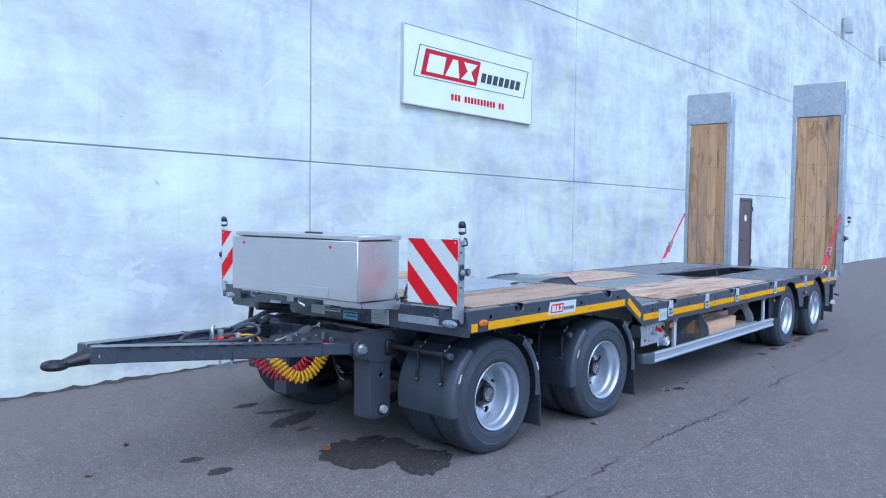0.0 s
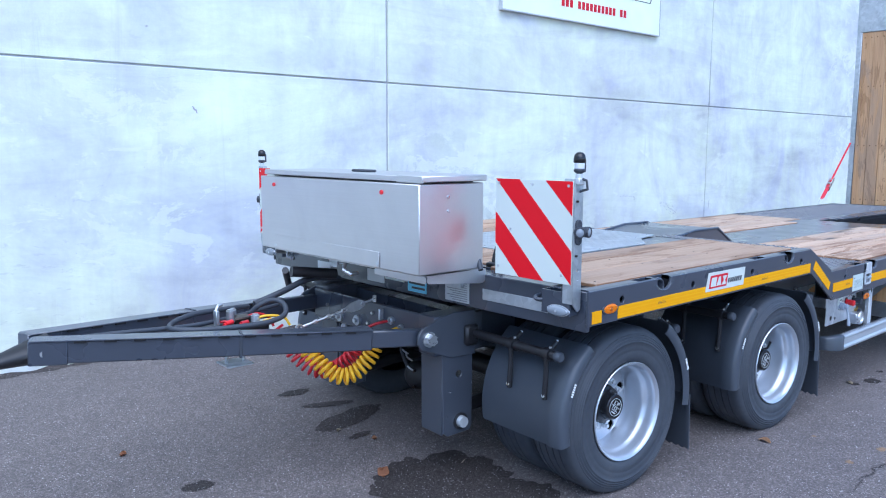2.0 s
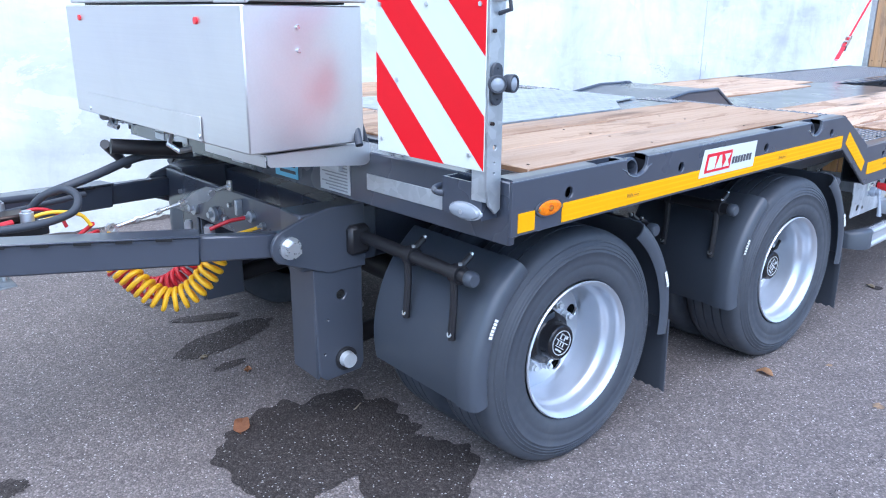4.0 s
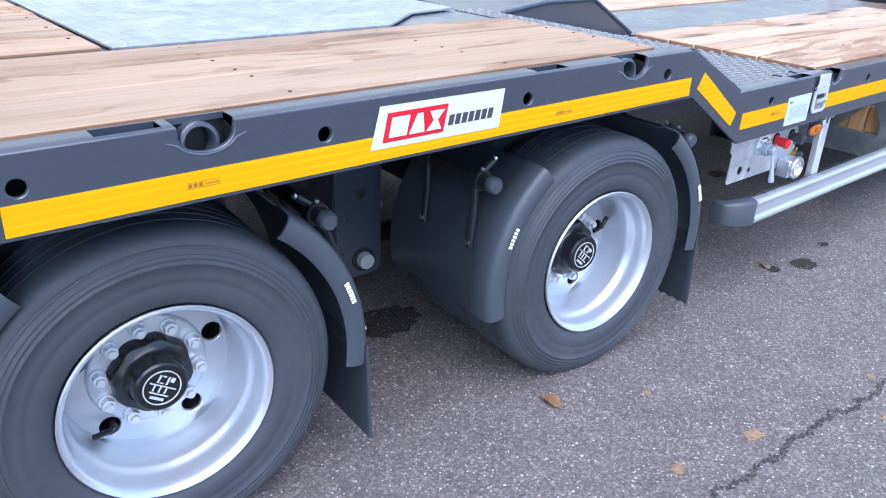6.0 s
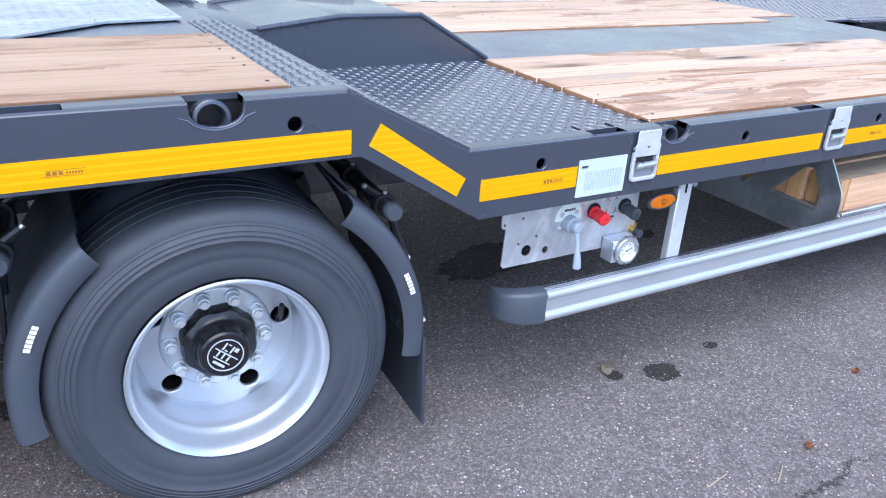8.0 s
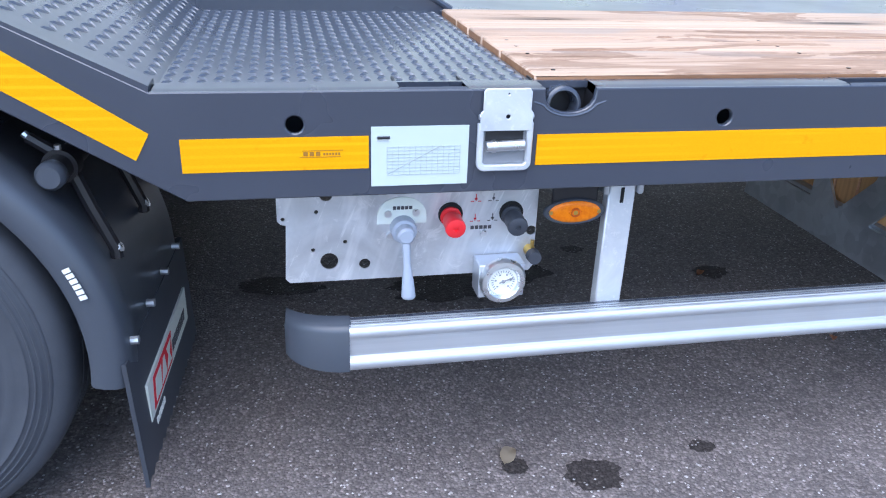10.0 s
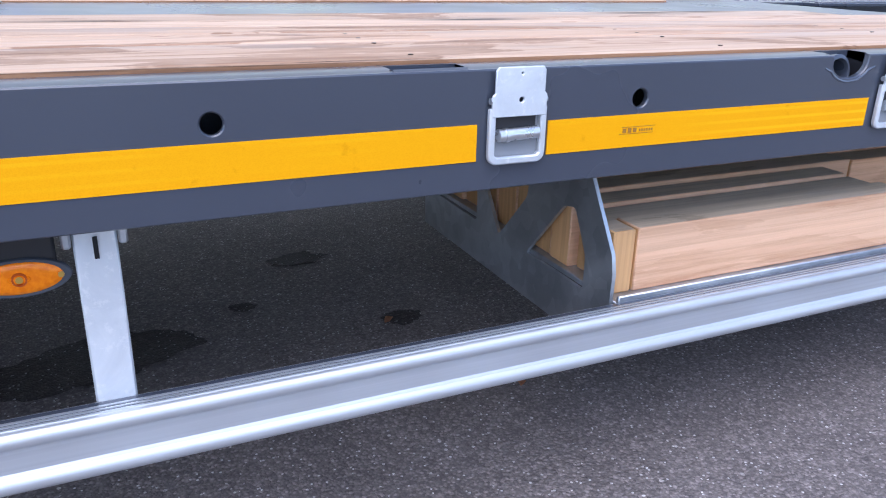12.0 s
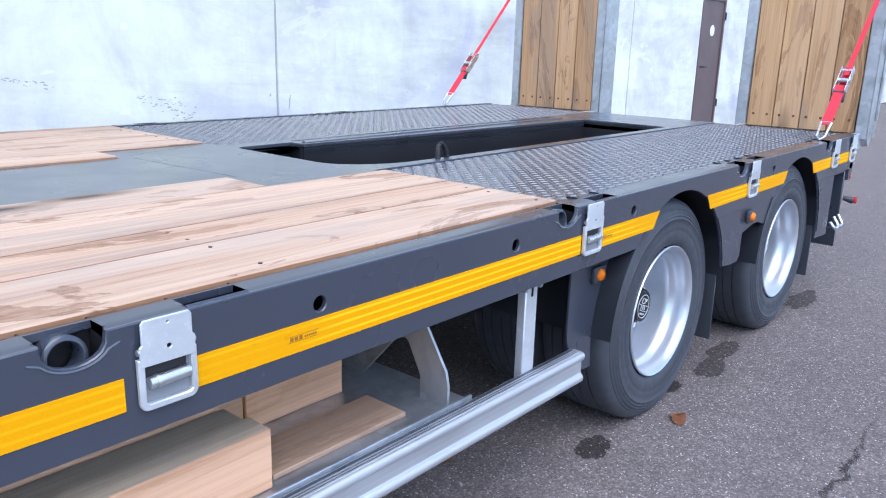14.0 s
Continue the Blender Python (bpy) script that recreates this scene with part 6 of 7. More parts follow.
bm.faces.new(rows[0]), bm.faces.new(rows[-1][::-1])
part("clevis", bm, "galvanized", turnbuckle)
part("rod_end", rod(bmesh.new(), A.lerp(B, 0.84), B, 0.007, n=10), "bolt_steel", turnbuckle)
each("end_bolt", [(B + Vector((0, -0.012, -0.012)), B + Vector((0, -0.012, 0.022)), 0.010, 6), (A.lerp(B, 0.83) + Vector((0, -0.006, 0)), A.lerp(B, 0.83) + Vector((0, -0.018, 0)), 0.012, 6)], "bolt_steel", turnbuckle)
bm = lathe(bmesh.new(), [(0.011, -0.007), (0.019, -0.007), (0.019, 0.007), (0.011, 0.007)], 18, Matrix.Translation(A + Vector((-0.016, 0, -0.003))), close=True)
part("eye", bm, "bolt_steel", turnbuckle)
bm = rod(bmesh.new(), (-0.86, 1.60, 0.93), (-0.62, 1.55, 0.90), 0.028, n=14)
rod(bm, (-0.70, 1.90, 0.80), (-0.86, 1.66, 0.93), 0.018, n=10)
part("hydraulic_strut", bm, "black_paint", trailer)
# support plate on springs beneath the drawbar
bm = boxed(-1.45, -1.33, 1.13, 1.25, 0.628, 0.636, bev=0.002)
for q in (-1.43, -1.35):
    rod(bm, (q, 1.19, 0.635), (q, 1.19, 0.72), 0.008, n=10)
part("drawbar_bracket", bm, "galvanized", trailer, "galvanized spring bracket")

# ---- front: tool box, boards, lamps, labels ----
BX0, BX1, BY0, BY1, BZ0, BZ1 = -0.862, -0.490, 0.567, 1.893, 1.036, 1.416
tool = part("tool_box", boxed(BX0, BX1, BY0, BY1, BZ0, BZ1, bev=0.004), "stainless", trailer, "brushed stainless steel tool box")
part("lid", boxed(BX0 + 0.012, BX1 + 0.01, BY0 - 0.012, BY1 - 0.02, BZ1 + 0.008, BZ1 + 0.034, bev=0.004), "stainless", tool)
part("lid", boxed(BX0 + 0.05, BX1 - 0.03, BY0 + 0.04, BY1 - 0.06, BZ1 + 0.002, BZ1 + 0.010, bev=0), "black_paint", tool)
part("lid_flange", boxed(BX0 + 0.006, BX0 + 0.016, BY0 - 0.012, BY0 + 0.16, BZ1 + 0.004, BZ1 + 0.034, bev=0.002), "stainless", tool)
part("lid_handle", boxed(BX0 + 0.16, BX0 + 0.20, 1.12, 1.28, BZ1 + 0.034, BZ1 + 0.046, bev=0.005), "black_plastic", tool)
part("apron", boxed(BX0 - 0.005, BX0 - 0.001, BY0 + 0.27, BY1 - 0.14, BZ0 + 0.004, BZ0 + 0.075, bev=0.001), "stainless", tool)
for y in (0.82, 1.75):
    bm = rod(bmesh.new(), (BX0 + 0.003, y, 1.374), (BX0 - 0.006, y, 1.374), 0.010, n=14)
    part("reflector", bm, "red_plastic", tool, "small red round plug")
each("rivet", [((BX0, y, 1.055), (BX0 - 0.009, y, 1.055), 0.008, 8) for y in (0.85, 1.74)] + [((-0.70, BY0, z), (-0.70, BY0 - 0.007, z), 0.007, 8) for z in (1.36, 1.30)], "bolt_steel", tool)
for y in (0.76, 1.30, 1.72):
    bm = bmesh.new()
    box(bm, -0.80, -0.44, y - 0.035, y + 0.035, 1.005, 1.011, 0.001)
    box(bm, -0.80, -0.794, y - 0.035, y + 0.035, 0.985, 1.03, 0.001)
    box(bm, -0.475, -0.457, y - 0.035, y + 0.035, 0.92, 1.03, 0.001)
    part("box_bracket", bm, "galvanized", trailer, "galvanized tool box bracket")
tray = part("box_tray", boxed(-0.805, -0.452, 0.60, 1.86, 1.018, 1.026, bev=0.001), "stainless", trailer, "folded stainless support under the tool box")
for y in (0.590, 1.86):
    part("tray_side", plate("tray_side", [[(-0.80, 1.026), (-0.80, 1.000), (-0.79, 0.992), (-0.49, 0.962)] + [(-0.475 + 0.022 * c, 0.984 + 0.022 * s) for c, s in arc(270, 360, 6)] + [(-0.452, 1.026)]],
         0.004, "stainless", Matrix.Translation((0, y, 0)) @ XZ), None, tray)
part("tray_front", boxed(-0.806, -0.802, 0.592, 0.95, 0.992, 1.022, bev=0.001), "stainless", tray)
bm = bmesh.new()
rod(bm, (-0.72, BY1 - 0.20, 1.015), (-0.72, BY1 - 0.10, 1.015), 0.015, n=12)
part("box_hook", bm, "bolt_steel", trailer)
bm = bmesh.new()
tube(bm, [(-0.80, 1.20, 1.01), (-0.82, 1.18, 0.985), (-0.80, 1.15, 0.965), (-0.76, 1.15, 0.968)], 0.010, 8)
part("box_hook", bm, "bolt_steel", trailer)
bm = bmesh.new()
tube(bm, [(-0.80, 1.72, 1.01), (-0.82, 1.70, 0.995), (-0.80, 1.67, 0.985)], 0.010, 8)
part("box_hook", bm, "bolt_steel", trailer)


def board(y0, mirror):
    """Red and white hazard board on a galvanized post, with its lamps."""
    x, z0, s, tall = -0.515, 1.028, 0.418, 0.410
    b = part("hazard_board", boxed(x - 0.004, x, y0, y0 + s, z0, z0 + tall, bev=0.001), "film_white", trailer, "red and white striped hazard board")
    w = s * 0.325

    def clip(off):
        # diagonal band between u + v = off and off + w', clipped to the square
        poly = [(0, 0), (s, 0), (s, s), (0, s)]
        for sgn, lim in ((1, off), (-1, -(off + w))):
            out = []
            for p, q in zip(poly, poly[1:] + poly[:1]):
                fp, fq = sgn * (p[0] + p[1]) - lim, sgn * (q[0] + q[1]) - lim
                if fp >= 0:
                    out.append(p)
                if fp * fq < 0:
                    k = fp / (fp - fq)
                    out.append((p[0] + (q[0] - p[0]) * k, p[1] + (q[1] - p[1]) * k))
            poly = out
        return poly

    for k, off in enumerate((s * 0.335, s * 1.0, s * 1.665)):
        poly = clip(off)
        if len(poly) > 2:
            pts = [(x - 0.0048, y0 + (u if mirror else s - u), z0 + v * tall / s) for u, v in poly]
            part("red_stripe", sheet("red_stripe", pts, "film_red"), None, b)
    each("bolt", [((x - 0.004, y0 + u, z0 + v), (x - 0.008, y0 + u, z0 + v), 0.006, 8) for u, v in ((0.02, 0.392), (0.21, 0.392), (0.398, 0.392), (0.05, 0.035), (0.398, 0.035), (0.33, 0.20))], "bolt_steel", b)
    yp = y0 - 0.004 if not mirror else y0 + s + 0.004
    d = -1 if not mirror else 1
    side = [(x + 0.001, z0 + tall + 0.010), (x + 0.001, 0.985), (x + 0.012, 0.940), (x + 0.034, 0.918), (x + 0.050, 0.928), (x + 0.050, z0 + tall + 0.010)]
    post = part("lamp_post", plate("lamp_post", [side, circle(x + 0.026, 1.085, 0.0075, 12), circle(x + 0.026, 1.048, 0.004, 8), circle(x + 0.026, 1.022, 0.004, 8)], 0.008, "galvanized", Matrix.Translation((0, yp, 0)) @ XZ, 0.001), None, trailer, "galvanized angle post")
    part("flange", boxed(x + 0.001, x + 0.006, min(yp, yp - d * 0.05), max(yp, yp - d * 0.05), 0.95, z0 + tall + 0.01, bev=0.001), "galvanized", post)
    each("bolt", [((x + 0.012, yp, z), (x + 0.012, yp + d * 0.011, z), 0.0048, 8) for z in (1.145, 1.36)], "bolt_dark", post)
    oval = [(x + 0.020 + 0.016 * c, 1.270 + 0.016 * q) for c, q in arc(0, 180, 9)] + [(x + 0.020 + 0.016 * c, 1.206 + 0.016 * q) for c, q in arc(180, 360, 9)]
    lam = part("marker_lamp", plate("marker_lamp", [oval, circle(x + 0.020, 1.274, 0.004, 8), circle(x + 0.020, 1.202, 0.004, 8)], 0.010, "black_plastic", Matrix.Translation((0, yp + d * 0.009, 0)) @ XZ, 0.002), None, trailer, "black twin position lamp")
    for px, py, ax in ((x + 0.012, 0.018, -35), (x + 0.045, 0.026, 12)):
        m = Matrix.Translation((px, yp + d * py, 1.240)) @ (Matrix() if not mirror else FLIP) @ Matrix.Rotation(radians(ax if not mirror else -ax), 4, 'Z')
        cup = part("cup", lathe(bmesh.new(), [(0.0, 0.014), (0.015, 0.014), (0.021, 0.006), (0.022, -0.014), (0.0205, -0.017), (0.017, -0.017), (0.0165, -0.012)], 22, m), "black_plastic", lam)
        part("lens", lathe(bmesh.new(), [(0.0, -0.019), (0.009, -0.018), (0.0165, -0.014), (0.0165, -0.010)], 18, m), "lens_clear", cup, "clear lens")
    m = Matrix.Translation((x + 0.022, yp + d * 0.004, z0 + tall + 0.010)) @ Matrix.Rotation(radians(90), 4, 'X')
    bea = part("top_lamp", lathe(bmesh.new(), [(0.0, 0.0), (0.012, 0.0), (0.012, 0.022), (0.021, 0.026), (0.023, 0.034), (0.020, 0.040)], 22, m), "black_plastic", trailer, "black capsule clearance lamp")
    part("lens", lathe(bmesh.new(), [(0.019, 0.036), (0.0205, 0.046), (0.0205, 0.064), (0.019, 0.070)], 22, m), "lens_bright", bea, "clear lens")
    part("cap", lathe(bmesh.new(), [(0.021, 0.062), (0.024, 0.066), (0.024, 0.080), (0.020, 0.094), (0.011, 0.102), (0.0, 0.104)], 22, m), "black_gloss", bea)
    bm = boxed(x + 0.036, x + 0.048, yp + d * 0.004 - 0.014, yp + d * 0.004 + 0.014, z0 + tall + 0.036, z0 + tall + 0.084, bev=0.003)
    part("shield", bm, "black_plastic", bea)
    bm = tube(bmesh.new(), [(x + 0.022, yp + d * 0.004, z0 + tall + 0.014), (x + 0.030, yp + d * 0.034, z0 + tall + 0.004), (x + 0.035, yp + d * 0.036, z0 + tall - 0.030), (x + 0.03, yp, z0 + tall - 0.040)], 0.0055, 8)
    part("cable", bm, "black_plastic", bea)
    bm = boxed(x + 0.004, x + 0.044, min(yp, yp + d * 0.02), max(yp, yp + d * 0.02), z0 + tall - 0.012, z0 + tall + 0.014, bev=0.003)
    rod(bm, (x + 0.022, yp + d * 0.004, z0 + tall + 0.010), (x + 0.022, yp + d * 0.004, z0 + tall + 0.030), 0.015, n=14)
    part("lamp_foot", bm, "zinc_bright", bea, "pale lamp foot")


board(0.045, False)
board(W - 0.368, True)


def front_label(y0, y1, z0, z1, mat, label, bars=0):
    f = part("label", boxed(-0.4585, -0.4555, y0, y1, z0, z1, bev=0), mat, trailer, label)
    if bars:
        bm = bmesh.new()
        for k in range(bars):
            z = z1 - (k + 0.8) * (z1 - z0) / (bars + 0.5)
            box(bm, -0.4595, -0.4580, y0 + 0.012, y1 - 0.012 - 0.02 * (k % 3), z, z + (z1 - z0) / (bars * 2.6))
        stuff(part("text_bars", bm, "print_grey" if mat == "label_grey" else "sign_ink", f))


front_label(0.690, 0.855, 0.846, 0.945, "label_grey", "grey metal type plate", 9)
front_label(0.995, 1.140, 0.848, 0.905, "label_blue", "small blue sticker", 2)
front_label(1.17, 1.33, 0.885, 0.908, "label_paper", "narrow white sticker", 1)
front_label(1.336, 1.487, 0.858, 0.922, "label_grey", "grey metal plate")
front_label(1.85, 1.98, 0.86, 0.91, "label_grey", "grey metal plate")
part("towing_label", boxed(-0.460, -0.4555, 0.21, 0.60, 0.882, 0.932, bev=0.001), "galvanized", trailer, "galvanized strip on the front beam")
for far in (0, 1):
    y0, y1 = (0.055, 0.20) if not far else (W - 0.20, W + 0.045)
    # open-topped stake socket with an oval lamp on its face
    m = Matrix.Translation((0, 0, 0.947))
    part("stake_socket", plate("stake_socket", [[(-0.512, y0), (-0.456, y0), (-0.456, y1), (-0.512, y1)], [(-0.506, y0 + 0.006), (-0.460, y0 + 0.006), (-0.460, y1 - 0.006), (-0.506, y1 - 0.006)]], 0.094, "anthracite", m), None, trailer, "dark square stake socket")
    yc = 0.112 if not far else W - 0.062
    bm = lathe(bmesh.new(), [(0.0, -0.016), (0.020, -0.0155), (0.030, -0.010), (0.033, 0.0)], 28, Matrix.Translation((-0.514, yc, 0.917)) @ Matrix.Rotation(radians(-90), 4, 'Z') @ Matrix.Diagonal((1.65, 1, 0.66, 1)))
    lamp = part("front_lamp", bm, "lens_clear", trailer, "clear oval front position lamp")
    part("base", lathe(bmesh.new(), [(0.0, -0.003), (0.035, -0.003), (0.036, 0.002)], 28, Matrix.Translation((-0.512, yc, 0.917)) @ Matrix.Rotation(radians(-90), 4, 'Z') @ Matrix.Diagonal((1.65, 1, 0.66, 1))), "wheel_silver", lamp)
    part("bulb", rod(bmesh.new(), (-0.528, yc, 0.917), (-0.5312, yc, 0.917), 0.006, n=10), "wheel_silver", lamp)
bm = tube(bmesh.new(), curve_points([(-0.46, 0.250, 0.955), (-0.492, 0.248, 0.953), (-0.505, 0.238, 0.948), (-0.508, 0.215, 0.946), (-0.506, 0.196, 0.948)], 4), 0.009, 10)
part("stake_hook", bm, "anthracite", trailer)
# rope hook near the front corner
loop = curve_points([(-0.262, 0.72, 0.995), (-0.262, 0.725, 1.03), (-0.232, 0.735, 1.085), (-0.214, 0.738, 1.100), (-0.198, 0.738, 1.098), (-0.192, 0.738, 1.080), (-0.205, 0.73, 1.050), (-0.232, 0.725, 1.012), (-0.240, 0.72, 0.995)], 6)
bm = tube(bmesh.new(), loop, 0.0095, 10)
for p, q in zip(loop[::2], loop[1::2]):
    rod(bm, p, p.lerp(q, 0.8), 0.0110, n=10)
part("front_lashing_eye", bm, "black_paint", trailer, "black ribbed lashing loop")
part("eye_base", boxed(-0.295, -0.228, 0.697, 0.748, DU - 0.012, DU + 0.016, bev=0.008, seg=2), "black_paint", trailer)
bm = bmesh.new()
for k in range(16):
    a = k * 0.9
    rod(bm, (-0.385, 0.24 - k * 0.006, 1.01 + 0.008 * math.sin(a)), (-0.375, 0.235 - k * 0.006, 1.012 + 0.008 * math.sin(a + 0.9)), 0.010, n=6)
part("coiled_cable", bm, "black_plastic", trailer)
# flat near-black patch, a recess's shade painted on the crossbeam
part("corner_recess", boxed(-0.42, -0.345, 0.10, 0.20, DU - 0.0105, DU - 0.0095, bev=0), "dark_void", trailer)

# ---- side marker lamps ----
def oval_lamp(x, y, z, w, h):
    lamp = part("side_lamp", lathe(bmesh.new(), [(0.0, -0.010), (0.22, -0.010), (0.25, -0.0085), (0.62, -0.0085), (0.86, -0.007), (1.0, -0.003), (1.0, 0.0), (0.0, 0.0)], 32,
                Matrix.Translation((x, y, z)) @ Matrix.Diagonal((w / 2, 1, h / 2, 1))), "amber", trailer, "amber side marker lamp")
    part("base", lathe(bmesh.new(), [(0.0, -0.004), (1.09, -0.005), (1.13, 0.0)], 32, Matrix.Translation((x, y, z)) @ Matrix.Diagonal((w / 2, 1, h / 2, 1))), "black_plastic", lamp)
    part("lens_ring", lathe(bmesh.new(), [(0.26, -0.0082), (0.30, -0.0108), (0.38, -0.0108), (0.42, -0.0082)], 28, Matrix.Translation((x, y, z)) @ Matrix.Diagonal((h / 2, 1, h / 2, 1))), "amber_dark", lamp)
    each("screw", [((x + s * w * 0.44, y - 0.004, z), (x + s * w * 0.44, y - 0.008, z), 0.004, 8) for s in (-1, 1)] + [((x, y - 0.009, z), (x, y - 0.0108, z), h * 0.10, 10)], "brass", lamp)


oval_lamp(-0.320, -0.001, 0.916, 0.098, 0.043)
oval_lamp(2.600, 0.055, 0.596, 0.108, 0.046)
part("lamp_hanger", boxed(2.555, 2.645, 0.056, 0.062, 0.575, 0.668, bev=0.004), "black_paint", trailer)
for x, y, z in ((5.530, 0.066, 0.594), (6.595, 0.0, 0.622)):
    lamp = part("side_lamp", boxed(x - 0.038, x + 0.030, y - 0.014, y + 0.002, z - 0.026, z + 0.026, bev=0.006, seg=2), "black_plastic", trailer, "amber side marker lamp in a black housing")
    bm = lathe(bmesh.new(), [(0.0, -0.014), (0.013, -0.012), (0.0185, -0.006), (0.019, 0.0)], 20, Matrix.Translation((x - 0.006, y - 0.012, z)))
    part("lens", bm, "amber", lamp, "amber lens")

# ---- control panel ----
PY = 0.092
pl = [(2.052, 0.640), (2.052, 0.585), (2.058, 0.578), (2.067, 0.576), (2.062, 0.468), (2.070, 0.460), (2.532, 0.460), (2.540, 0.470), (2.540, 0.640)]
holes = [circle(2.143, 0.501, 0.0165), circle(2.209, 0.492, 0.0105), circle(2.114, 0.525, 0.004, 8), circle(2.173, 0.539, 0.004, 8), circle(2.122, 0.600, 0.004, 8), circle(2.062, 0.588, 0.004, 8), circle(2.531, 0.545, 0.010, 12),
         circle(2.140, 0.632, 0.012, 12)]
panel = part("control_panel", plate("control_panel", [pl] + holes, 0.004, "galvanized_panel", Matrix.Translation((0, PY, 0)) @ XZ), None, trailer, "galvanized brake control panel")
dial = [(2.232, 0.572), (2.232, 0.585)] + [(2.278 + 0.046 * c, 0.588 + 0.036 * s) for c, s in arc(180, 0, 13)] + [(2.324, 0.572)]
part("dial_plate", plate("dial_plate", [dial], 0.003, "film_white", Matrix.Translation((0, PY - 0.0035, 0)) @ XZ), None, panel, "pale round dial plate")
bm = bmesh.new()
for k in range(5):
    box(bm, 2.261 + k * 0.0075, 2.267 + k * 0.0075, PY - 0.0058, PY - 0.0045, 0.600, 0.6065)
for k in range(5):
    box(bm, 2.410 + k * 0.0085, 2.4165 + k * 0.0085, PY - 0.003, PY - 0.0018, 0.553, 0.560)
for x, z in ((2.452, 0.610), (2.452, 0.570)):
    box(bm, x - 0.010, x - 0.004, PY - 0.003, PY - 0.0018, z - 0.0012, z)
    box(bm, x + 0.004, x + 0.010, PY - 0.003, PY - 0.0018, z - 0.0012, z)
    box(bm, x - 0.0007, x + 0.0007, PY - 0.003, PY - 0.0018, z, z + 0.014)
    box(bm, x - 0.0025, x + 0.0025, PY - 0.003, PY - 0.0018, z + 0.003, z + 0.006)
stuff(part("print", bm, "sign_ink", panel))
bm = bmesh.new()
for x, z in ((2.418, 0.610), (2.418, 0.570)):
    box(bm, x - 0.010, x - 0.004, PY - 0.003, PY - 0.0018, z - 0.0012, z)
    box(bm, x + 0.004, x + 0.010, PY - 0.003, PY - 0.0018, z - 0.0012, z)
    box(bm, x - 0.0007, x + 0.0007, PY - 0.003, PY - 0.0018, z, z + 0.014)
    box(bm, x - 0.0025, x + 0.0025, PY - 0.003, PY - 0.0018, z + 0.003, z + 0.006)
stuff(part("print", bm, "sign_red", panel))
each("bolt", [((x, PY - 0.004, z), (x, PY - 0.008, z), 0.007, 12) for x, z in ((2.252, 0.592), (2.304, 0.593))]
     + [((x, PY, z), (x, PY - 0.010, z), 0.007, 10) for x, z in ((2.256, 0.548), (2.306, 0.548), (2.434, 0.628), (2.436, 0.545))], "bolt_steel", panel)
bm = lathe(bmesh.new(), [(0.0, -0.052), (0.012, -0.052), (0.016, -0.048), (0.0175, -0.030), (0.023, -0.028), (0.0245, -0.022), (0.0245, 0.0)], 24, Matrix.Translation((2.280, PY, 0.564)))
part("lever_hub", bm, "lever_grey", panel, "grey lever hub")
grip = curve_points([(2.280, PY - 0.042, 0.556), (2.281, PY - 0.050, 0.525), (2.282, PY - 0.055, 0.495), (2.283, PY - 0.058, 0.468), (2.284, PY - 0.060, 0.444)], 6)
bm, rings = bmesh.new(), []
for k, p in enumerate(grip):
    t = k / (len(grip) - 1)
    r = 0.0085 - 0.0015 * math.sin(math.pi * min(1, t * 1.6)) + 0.0055 * max(0.0, t - 0.35) / 0.65
    r *= 0.72 if k == len(grip) - 1 else 1.0
    rings.append([bm.verts.new(p + Vector((r * c, 0.8 * r * q, 0))) for c, q in arc(0, 337.5, 16)])
for a, b in zip(rings, rings[1:]):
    for k in range(16):
        bm.faces.new((a[k], a[(k + 1) % 16], b[(k + 1) % 16], b[k]))
bm.faces.new(rings[0]), bm.faces.new(rings[-1][::-1])
part("lever", bm, "lever_grey", panel, "grey raise-and-lower lever", angle=60)
for x, z, mat, lab in ((2.370, 0.582, "red_plastic", "red push knob"), (2.488, 0.580, "black_plastic", "black push knob")):
    bm = lathe(bmesh.new(), [(0.020, 0.0), (0.020, -0.006), (0.013, -0.008), (0.013, -0.014), (0.0175, -0.016), (0.0185, -0.020), (0.0180, -0.040), (0.0195, -0.046), (0.0185, -0.052), (0.014, -0.054), (0.005, -0.054), (0.005, -0.050), (0.0, -0.050)], 24,
               Matrix.Translation((x, PY - 0.002, z)) @ Matrix.Rotation(radians(6), 4, 'X'))
    k = part("knob", bm, mat, panel, lab)
    part("collar", lathe(bmesh.new(), [(0.0, -0.003), (0.0235, -0.003), (0.0235, 0.0)], 20, Matrix.Translation((x, PY - 0.002, z + 0.004))), "dark_void", k)
g = part("gauge_block", boxed(2.418, 2.508, PY - 0.055, PY - 0.004, 0.432, 0.500, bev=0.002), "wheel_silver", panel, "square gauge bracket")
GM = Matrix.Translation((2.463, PY - 0.058, 0.470))
part("gauge", lathe(bmesh.new(), [(0.044, 0.004), (0.045, -0.006), (0.041, -0.013), (0.033, -0.014), (0.0285, -0.010), (0.0275, -0.006)], 36, GM), "bolt_steel", g, "round pressure gauge")
part("gauge_face", lathe(bmesh.new(), [(0.0, -0.006), (0.0285, -0.006)], 32, GM), "white_paint", g)
bm = bmesh.new()
for k in range(21):
    a = radians(225 - 13.5 * k)
    box(bm, -0.0005, 0.0005, -0.0075, -0.0062, 0.0185, 0.0225 if k % 4 else 0.0238, 0, GM @ Matrix.Rotation(a - math.pi / 2, 4, 'Y').inverted())
for k in range(6):
    a = radians(225 - 54 * k)
    box(bm, -0.0018, 0.0018, -0.0075, -0.0062, -0.0013, 0.0013, 0, GM @ Matrix.Translation((0.0148 * math.cos(a), 0, 0.0148 * math.sin(a))))
